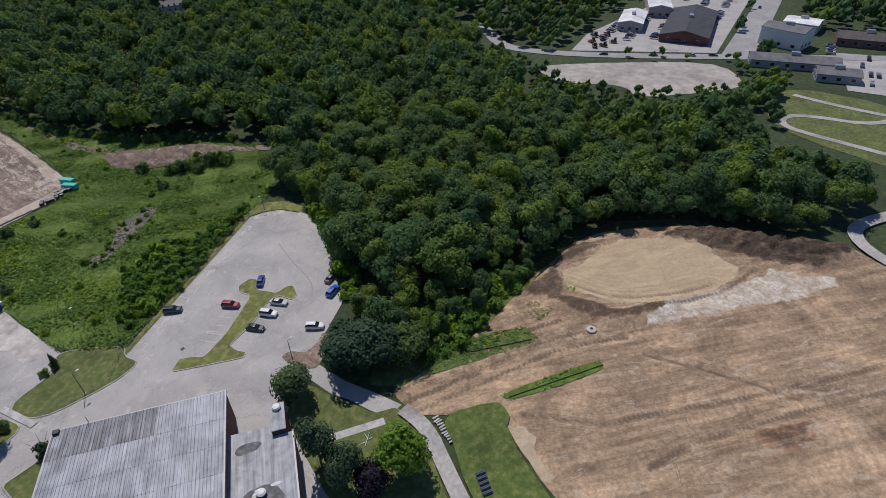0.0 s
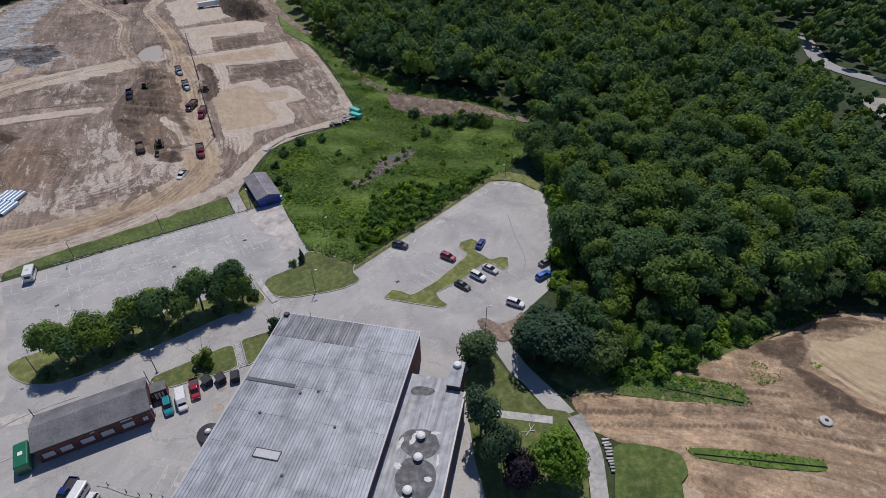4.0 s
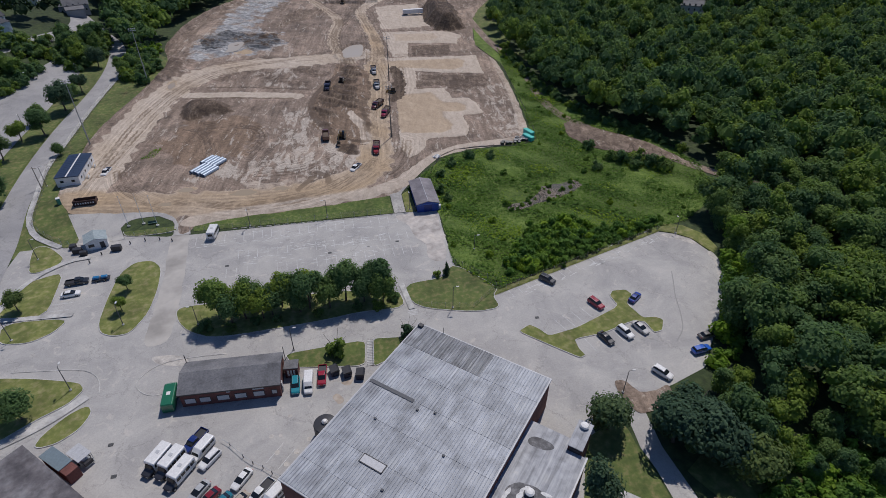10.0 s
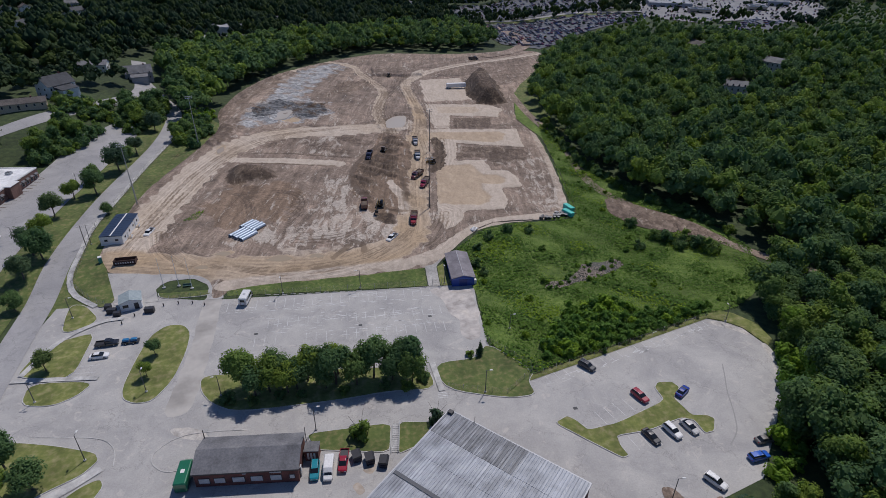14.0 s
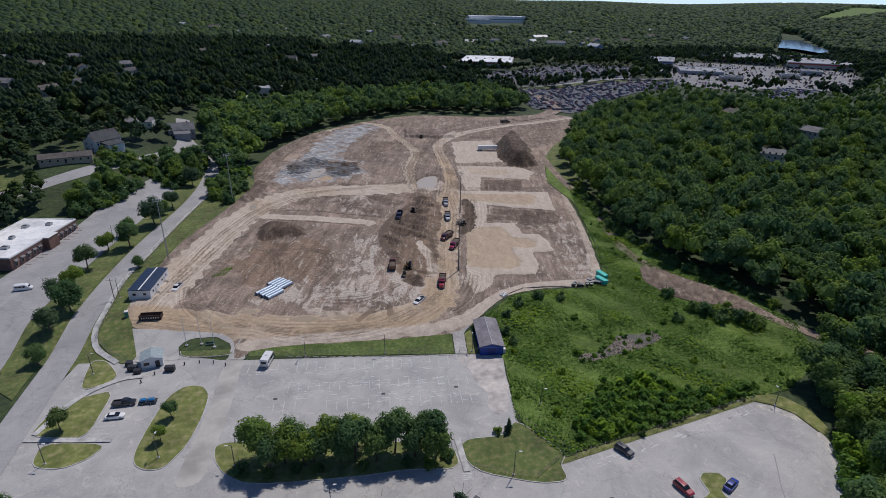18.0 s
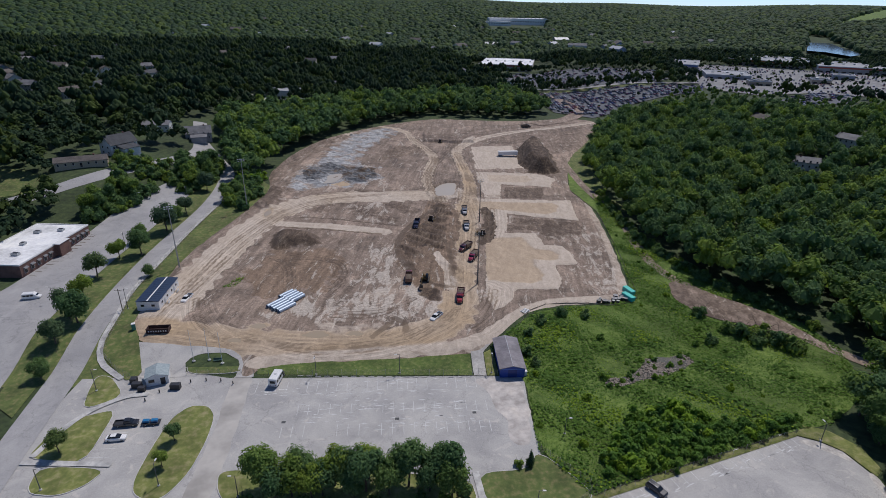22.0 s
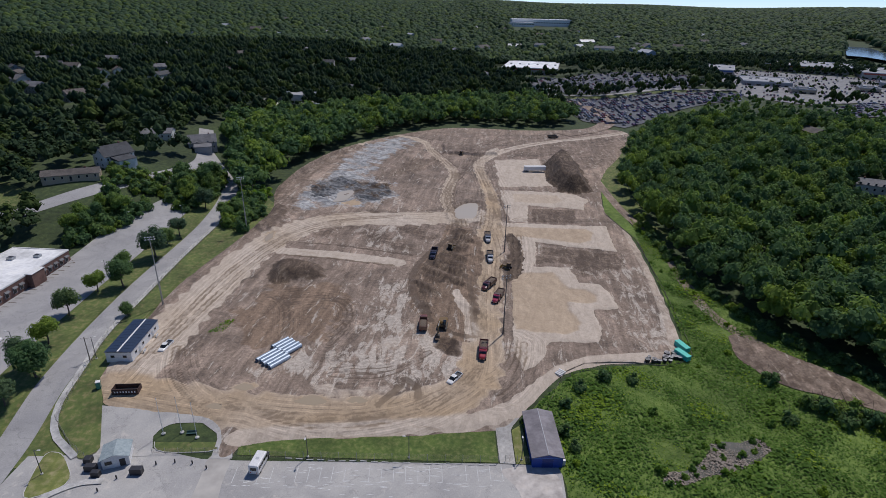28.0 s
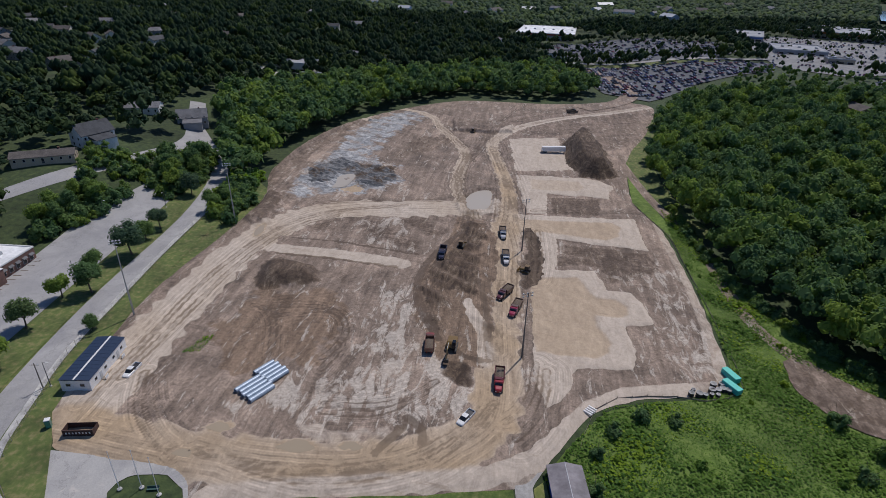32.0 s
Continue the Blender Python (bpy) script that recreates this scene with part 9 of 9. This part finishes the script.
house(276, 398, 0, 20, 11, 5, M_HOUSE_TAN, M_ROOF_BROWN, "tan house in the woods")
house(245, 297, 60, 14, 10, 4, M_HOUSE_WHITE, M_ROOF_GREY, "pale house in the woods")
house(86, 807, 10, 20, 14, 7, M_HOUSE_WHITE, M_ROOF_GREY, "white house by the store")
house(143, 718, 40, 18, 12, 5, M_HOUSE_WHITE, M_ROOF_GREY, "white house by the store")
house(108, 727, 60, 14, 11, 5, M_HOUSE_GREY, M_ROOF_DARK, "grey house by the store")
for _k, (_x, _y) in enumerate(HOMES):
    house(_x, _y, (_k * 47) % 180, 15 + _k % 4 * 2, 10 + _k % 3, 6 if _k % 2 else 4, WALLS[_k % 5], ROOFS[_k % 3], ("white", "white", "grey", "tan", "blue-grey")[_k % 5] + " gabled house among the trees", 0.6, _k % 3 == 0)


def far_house(x, y, turn, w, d, eave, wall, roof, label, up=6.0):
    """A gabled house far out among the trees."""
    h = thing("house", pose(x, y, hz(x, y) + up, 0, 0, turn), label, "house")
    top = eave + d * 0.3
    prism("wall", [(-d / 2, -up - 2), (d / 2, -up - 2), (d / 2, eave), (0, top), (-d / 2, eave)], -w / 2, w / 2, wall, h)
    prism("roof", [(-d / 2 - 0.6, eave - 0.2), (0, top + 0.05), (d / 2 + 0.6, eave - 0.2), (d / 2 + 0.6, eave + 0.1), (0, top + 0.4), (-d / 2 - 0.6, eave + 0.1)], -w / 2 - 0.5, w / 2 + 0.5, roof, h)
    box("chimney", -0.6, 0.3, w * 0.25 - 0.5, w * 0.25 + 0.5, eave, top + 1.2, M_BRICK, h)
    return h


_far_spots = [(-503, 1320), (-527, 1605), (-546, 1739), (-134, 1324), (93, 1483), (26, 1402), (389, 1100), (380, 1010), (519, 1211), (593, 1611), (776, 1654), (-453, 1969), (-134, 1863), (164, 2014), (244, 1877), (330, 1090), (300, 1160), (430, 1150), (460, 1250), (350, 1290), (560, 1330), (240, 1240), (200, 1330), (120, 1250), (60, 1180), (-60, 1230), (660, 1400), (700, 1290), (-330, 1350), (-420, 1500), (-240, 1480), (-40, 1620), (300, 1560), (480, 1480), (-300, 1700), (420, 1700), (820, 1500), (880, 1800), (150, 1700)]
for _k, (_x, _y) in enumerate(_far_spots):
    far_house(_x, _y, (_k * 53) % 180, 20 + _k % 4 * 5, 12 + _k % 3 * 2, 6 + _k % 2 * 2, WALLS[(_k * 2) % 5], (M_ROOF_GREY, M_TRIM, M_ROOF_BROWN)[_k % 3], "pale gabled house among far trees")


def store(x, y, turn, w, d, tall, wall, roof, label, band_col=None, name="store", up=0.0):
    s = thing(name, pose(x, y, hz(x, y) + up, 0, 0, turn), label, "building")
    box("wall", -w / 2, w / 2, -d / 2, d / 2, -2 - up, tall, wall, s)
    box("roof", -w / 2 + 0.4, w / 2 - 0.4, -d / 2 + 0.4, d / 2 - 0.4, tall, tall + 0.15, roof, s)
    for x0, x1, y0, y1 in ((-w / 2 - 0.1, -w / 2 + 0.4, -d / 2 - 0.1, d / 2 + 0.1), (w / 2 - 0.4, w / 2 + 0.1, -d / 2 - 0.1, d / 2 + 0.1), (-w / 2 + 0.4, w / 2 - 0.4, -d / 2 - 0.1, -d / 2 + 0.4), (-w / 2 + 0.4, w / 2 - 0.4, d / 2 - 0.4, d / 2 + 0.1)):
        box("parapet", x0, x1, y0, y1, tall - 0.3, tall + 0.7, M_TRIM, s)
    if band_col:
        box("sign_band", -w / 2 + 1, w / 2 - 1, -d / 2 - 0.3, -d / 2 - 0.1, tall - 2.2, tall - 0.4, band_col, s)
    n = max(3, int(w / 9))
    for k in range(n):
        xx = -w / 2 + (k + 0.5) * w / n
        window(s, xx - w / n * 0.32, xx + w / n * 0.32, -d / 2 - 0.08, -d / 2 + 0.02, 0.4, min(3.2, tall - 2.4))
    for k in range(max(2, int(w / 14))):
        xx = -w / 2 + (k + 0.6) * w / max(2, int(w / 14))
        box("rooftop_unit", xx - 1.6, xx + 1.6, -1.5, 1.5, tall + 0.15, tall + 1.6, M_STEEL, s, 0.1)
    return s


M_STORE = grain("store_wall", (0.3, 0.28, 0.26), (0.36, 0.34, 0.315), (0.42, 0.4, 0.37), 0.8, 0.85, space="object")
M_GREY_ROOF = grain("grey_membrane", (0.22, 0.225, 0.24), (0.28, 0.285, 0.3), (0.34, 0.345, 0.36), 0.3, 0.8, big=0.05)
M_RED_BAND = paint("red_band", (0.35, 0.05, 0.03), 0.5)
M_BLUE_BAND = paint("blue_band", (0.04, 0.1, 0.3), 0.5)
store(172, 942, -14, 84, 118, 9, M_STORE, M_WHITE_ROOF, "big store with white flat roof", M_RED_BAND)
store(-124.8, 566, -10, 34, 24, 8, M_HOUSE_WHITE, M_GREY_ROOF, "white block among dark trees")
store(-104, 532, -10, 22, 12, 6, M_HOUSE_WHITE, M_ROOF_DARK, "white and dark block in front of trees")
tagged(drape("yard", [(-150, 540), (-132, 545), (-128, 500), (-140, 505)], M_ASPHALT, 0.5, 6), "pale asphalt yard between trees", "yard", kind="structure")
M_PLAZA = asphalt("plaza_asphalt", (0.14, 0.14, 0.145), (0.27, 0.265, 0.255), (0.4, 0.385, 0.36))
tagged(drape("plaza_lot", LOTS[0], M_PLAZA, 0.6, 10), "worn pale asphalt lot of the shopping plaza", "parking lot", kind="structure")
tagged(drape("car_lot", LOTS[1], M_ASPHALT_SHADED, 0.6, 8), "asphalt lot crowded with cars", "parking lot", kind="structure")
tagged(drape("store_lot", LOTS[2], M_ASPHALT_SHADED, 0.6, 8), "asphalt lot before the big store", "parking lot", kind="structure")
tagged(drape("car_lot", LOTS[3], M_ASPHALT_SHADED, 0.7, 8), "shade-coloured asphalt lot with parked cars", "parking lot", kind="structure")
tagged(drape("lawn", band([(118, 668), (162, 652), (215, 650), (290, 622)], 17), M_LAWN, 0.7, 6), "grass strip between the lots", "lawn", kind="structure")
road("road", [(100, 690), (160, 668), (215, 664), (300, 632), (345, 640)], 9, M_ROAD, "pale road between the lots", 0.9)
road("road", [(112, 452), (140, 470), (158, 492), (168, 520), (172, 580), (150, 650), (60, 655)], 14, M_SOIL, "dirt road from the site to the car lots", 0.85)
store(600, 893, -48, 108, 120, 9, M_STORE, M_GREY_ROOF, "broad plaza store with grey roof and orange front", paint("orange_band", (0.5, 0.16, 0.03), 0.5))
store(655, 802, -31, 84, 110, 9, M_STORE, M_GREY_ROOF, "broad plaza store with grey roof and red front", M_RED_BAND)
store(428, 850, -28, 44, 90, 6, M_STORE, M_GREY_ROOF, "long grey plaza store with blue front", M_BLUE_BAND)
store(418, 710, -22, 52, 62, 5, M_HOUSE_GREY, M_GREY_ROOF, "low grey plaza building")
store(505, 650, -28, 20, 24, 5, M_HOUSE_TAN, M_ROOF_DARK, "low plaza restaurant with dark roof")
store(414, 628, -20, 24, 18, 5, M_HOUSE_TAN, M_ROOF_DARK, "small plaza shop with dark roof")
store(566, 692, -35, 24, 30, 6, M_HOUSE_GREY, M_ROOF_GREY, "small grey plaza shop")
store(345, 905, -20, 40, 26, 6, M_HOUSE_WHITE, M_GREY_ROOF, "pale shop row beside the plaza")
store(384, 960, -20, 34, 22, 6, M_STORE, M_WHITE_ROOF, "white-roofed shop beside the plaza")
store(425, 2240, -4, 215, 130, 12, M_WHITE, M_WHITE_ROOF, "vast white warehouse among far woods", name="warehouse", up=8.0)
store(330, 2150, -4, 110, 60, 7, M_WHITE, M_WHITE_ROOF, "low white warehouse wing among far woods", name="warehouse", up=6.0)
store(830, 2050, 10, 40, 30, 12, M_WHITE, M_WHITE_ROOF, "white works building among far woods", name="warehouse")

# rows of far parked cars, too many to count
_cv, _cf = [], []


def small_car(x, y, a):
    z = hz(x, y) + 0.75
    c, s = math.cos(a), math.sin(a)
    n = sum(len(v) for v in _cv)
    pts = []
    for lx0, lx1, wy, z0, z1, ins in ((-2.3, 2.3, 0.9, 0.25, 0.95, 0.1), (-1.6, 1.0, 0.8, 0.95, 1.5, 0.45)):
        for zz, i in ((z0, 0), (z1, ins)):
            pts += [(lx0 + i, -wy + i * 0.3, zz), (lx1 - i, -wy + i * 0.3, zz), (lx1 - i, wy - i * 0.3, zz), (lx0 + i, wy - i * 0.3, zz)]
    _cv.append(np.array([(x + c * p - s * q, y + s * p + c * q, z + r) for p, q, r in pts]))
    for o in (0, 8):
        _cf.append(np.array([(4, 5, 6, 7), (0, 1, 5, 4), (1, 2, 6, 5), (2, 3, 7, 6), (3, 0, 4, 7)]) + o + n)


def car_rows(poly, gap_x, gap_y, turn, keep):
    p = np.asarray(poly, float)
    lo, hi = p.min(0), p.max(0)
    a = math.radians(turn)
    c = (lo + hi) / 2
    span = np.hypot(*(hi - lo)) / 2
    for i in np.arange(-span, span, gap_y):
        for j in np.arange(-span, span, gap_x):
            x, y = c[0] + math.cos(a) * j - math.sin(a) * i, c[1] + math.sin(a) * j + math.cos(a) * i
            if random.random() < keep and inside(poly, np.array([x]), np.array([y]))[0]:
                small_car(float(x), float(y), a + math.pi / 2 + random.choice((0, math.pi)))


car_rows(LOTS[1], 3.0, 9.0, 12, 0.6)
car_rows(LOTS[2], 3.0, 13, 12, 0.42)
car_rows(LOTS[0], 3.2, 17, -30, 0.3)
car_rows(LOTS[3], 3.0, 9, 20, 0.35)
car_rows([(318, 40), (335, 45), (420, 25), (458, 5), (460, -25), (340, -22), (330, -10), (338, 15)], 3.0, 13, 0, 0.4)
car_rows([(310, -88), (355, -84), (362, -104), (310, -101)], 3.2, 13, 90, 0.4)
car_rows([(352, -72), (366, -72), (366, -84), (352, -84)], 3.2, 8, 0, 0.5)
_m, _nt2, _bs = nodes_of("mixed_car_paint")
_g = _nt2.nodes.new("ShaderNodeNewGeometry")
_nt2.links.new(ramp_of(_nt2, _g.outputs["Random Per Island"], [(0.0, (0.02, 0.02, 0.025)), (0.3, (0.05, 0.06, 0.09)), (0.5, (0.14, 0.15, 0.17)), (0.7, (0.45, 0.45, 0.46)), (0.85, (0.2, 0.03, 0.03)), (1.0, (0.03, 0.06, 0.2))]), _bs.inputs["Base Color"])
_bs.inputs["Roughness"].default_value = 0.3
tagged(mesh_object("parked_cars", np.concatenate(_cv), np.concatenate(_cf), _m), "many small parked cars in far lots", "cars", kind="stuff")

# ---- the east: road, lots and works ----
tagged(drape("gravel_lot", ragged([(271.8, 55), (318.9, -29), (287, -48), (268, -28), (250.5, -5.7), (264, 5.8), (253, 30), (262, 45)], 2.5, 0.8, 21), grain("pale_dirt", (0.3, 0.27, 0.235), (0.4, 0.365, 0.325), (0.48, 0.45, 0.41), 0.25, 0.95, big=0.05), 0.15, 2.5), "pale empty gravel lot beyond the woods", "gravel lot", kind="structure")
road("road", [(330, 115), (313, 98), (296, 84), (292, 66), (300, 30), (328, -36), (360, -110)], 8, M_ROAD, "asphalt road past the works", 0.25)
road("road", [(328, -37), (400, -40), (470, -42), (620, -46)], 15, M_ROAD, "wide side road with cars", 0.2)
tagged(drape("works_yard", [(303, 44), (337, 46), (400, 32), (470, 14), (475, -30), (331, -27)], M_ASPHALT, 0.15, 4), "pale works yard full of vehicles", "yard", kind="structure")
tagged(drape("east_lot", [(357, -82), (362, -110), (300, -110), (300, -87)], M_ASPHALT, 0.18, 4), "pale asphalt lot in the east", "parking lot", kind="structure")
tagged(drape("meadow", ragged([(296, -60), (288, -112), (220, -112), (236, -72), (252, -56)], 3, 0.6, 22), M_LAWN, 0.12, 4), "open green meadow with a winding path", "meadow", kind="structure")
tagged(drape("gravel_path", band(glide([(290, -112), (262, -98), (262, -72), (256, -63), (247, -64), (243, -72), (236, -98), (232, -112)]), 3.0), M_GRAVEL, 0.25, 2.0), "pale path looping through the meadow", "path", kind="structure")
tagged(drape("gravel_path", band(glide([(284, -66), (278, -84), (274, -112)]), 3.0), M_GRAVEL, 0.25, 2.0), "pale straight path in the meadow", "path", kind="structure")
tagged(drape("gravel_path", band(glide([(192, -100), (181, -90), (174, -87), (166, -90), (158, -100)]), 4.0), M_GRAVEL, 0.7, 1.5), "pale path at the field's far corner", "path", kind="structure")


def works(x, y, turn, w, d, eave, rise, wall, roof, label, doors=0):
    h = thing("works_building", pose(x, y, hz(x, y), 0, 0, turn), label, "building")
    prism("wall", [(-d / 2, 0), (d / 2, 0), (d / 2, eave), (0, eave + rise), (-d / 2, eave)], -w / 2, w / 2, wall, h)
    prism("roof", [(-d / 2 - 0.4, eave - 0.05), (0, eave + rise + 0.02), (d / 2 + 0.4, eave - 0.05), (d / 2 + 0.4, eave + 0.2), (0, eave + rise + 0.3), (-d / 2 - 0.4, eave + 0.2)], -w / 2 - 0.4, w / 2 + 0.4, roof, h)
    for k in range(int(w / 6)):
        yy = -w / 2 + (k + 0.5) * w / int(w / 6)
        if doors:
            box("bay_door", -d / 2 - 0.06, -d / 2 + 0.02, yy - 1.9, yy + 1.9, 0.05, 3.6, M_DOOR, h)
        else:
            window(h, -d / 2 - 0.06, -d / 2 + 0.02, yy - 1.0, yy + 1.0, 1.2, 2.8)
        window(h, d / 2 - 0.02, d / 2 + 0.06, yy - 1.0, yy + 1.0, 1.2, 2.8)
    for s in (-1, 1):
        for xx in (-d * 0.3, 0, d * 0.3):
            window(h, xx - 0.9, xx + 0.9, s * w / 2 - 0.05, s * w / 2 + 0.05, 1.2, 2.8)
    box("roof_vent", -1, 1, -2, 2, eave + rise, eave + rise + 1.6, M_STEEL, h, 0.1)
    return h


works(371, -5.5, -86, 62, 26, 4, 3, M_BRICK, M_ROOF_DARK, "big brick works with dark curved roof", 0)
works(366, 27, -82, 30, 14, 5, 1.5, M_STORE, M_WHITE_ROOF, "pale works shed with bay doors", 1)
works(415, 23, -74, 52, 14, 6, 1.5, M_STORE, M_WHITE_ROOF, "long pale works hall with bay doors", 1)
works(362, -57, -20, 22, 15, 9, 1.5, M_HOUSE_WHITE, M_ROOF_GREY, "three-storey white apartment block", 0)
works(397, -64, -10, 18, 16, 5, 1.2, M_HOUSE_WHITE, M_WHITE_ROOF, "white shed beside the apartment block", 0)
works(326, -63, 10, 40, 13, 3.6, 1.8, M_HOUSE_GREY, M_ROOF_GREY, "long grey low house by the road", 0)
works(314, -82, 8, 18, 12, 3.6, 1.6, M_HOUSE_GREY, M_ROOF_GREY, "grey low house by the lot", 0)
works(380, -96, 4, 30, 16, 4, 2.2, M_BROWN_BRICK, M_ROOF_BROWN, "brown brick building with brown roof", 0)
for _k, (_x, _y, _a) in enumerate(((313, 34, 20), (317, 30, 80), (322, 38, 140), (328, 34, 10), (333, 40, 60), (326, 27, 110), (338, 34, 30))):
    dozer(_x, _y, _a, "yellow machine parked in the works yard")
for _k, (_x, _y, _a, _c) in enumerate(((303, 26, 110, BLACK), (312, 2, 110, NAVY), (320, -16, 110, SILVER), (325, -26, 290, BLACK), (440, -38, 0, BLACK), (330, 60, 40, WHITE))):
    car(_x, _y, _a, _c, ("black", "dark blue", "silver", "black", "black", "white")[_k] + " car on the far road", "sedan")
EAST_TREES = np.concatenate([
    scatter([(290, 50), (300, 90), (330, 120), (420, 110), (470, 40), (400, 42), (338, 54), (305, 52)], 9, size=(0.7, 1.2)),
    scatter([(340, 120), (330, 160), (420, 330), (700, 260), (700, 20), (480, 20), (470, 45), (430, 115)], 11, size=(0.9, 1.4)),
    scatter([(420, -56), (700, -56), (700, -200), (410, -120), (402, -80)], 10, size=(0.8, 1.3)),
    scatter([(256, -50), (285, -50), (302, -56), (300, -62), (262, -58), (240, -62)], 6, size=(0.5, 0.9)),
    scatter([(238, 58), (262, 86), (288, 84), (274, 58), (254, 32), (252, -3), (284, -48), (258, -54), (240, -44), (214, -8), (218, 30)], 6, keep=0.8, size=(0.3, 0.62)),
    scatter([(284, -50), (319, -31), (322, -36), (288, -58)], 5, size=(0.3, 0.6)),
    scatter([(300, 30), (318, -14), (314, -22), (292, 30)], 8, keep=0.5, size=(0.3, 0.5)),
    scatter([(330, -46), (352, -44), (350, -50), (332, -52)], 6, size=(0.4, 0.7)),
    scatter([(370, -30), (420, -29), (440, -33), (372, -34)], 6, size=(0.4, 0.7)),
    scatter([(335, 165), (360, 300), (325, 405), (373, 435), (420, 448), (700, 520), (700, 260), (430, 330)], 10.5, size=(0.8, 1.2)),
    scatter([(300, 420), (235, 500), (300, 580), (350, 560), (405, 500), (470, 500), (640, 690), (700, 690), (700, 525), (420, 455), (373, 440), (325, 412)], 10, keep=0.8, size=(0.4, 0.7)),
])
EAST_TREES = EAST_TREES[(EAST_TREES[:, 1] < 330) | (np.arctan2(EAST_TREES[:, 0], EAST_TREES[:, 1]) < 0.9)]
_near = EAST_TREES[:, 0] < 400
woods("east_trees", EAST_TREES[_near], CROWNS_FAR, M_LEAF, "trees round the eastern lots", True)
woods("east_trees", EAST_TREES[~_near], CROWNS_TINY, M_LEAF, "trees beyond the eastern lots", True)
tagged(flat("river", [(RIVER[k][0], RIVER[k][1]) for k in range(len(RIVER))], M_WATER, 23.0, 0.5), "broad grey-blue river bending through woods", "river", kind="structure")
tagged(drape("meadow", FAR_MEADOW, M_MEADOW, 8, 40), "pale green field beyond the river", "meadow", kind="structure")
tagged(drape("lawn", [(-212, 274), (-199, 272), (-178, 260), (-182, 246), (-230, 232), (-240, 262)], M_LAWN, 0.2, 4), "open green field beside the town road", "lawn", kind="structure")
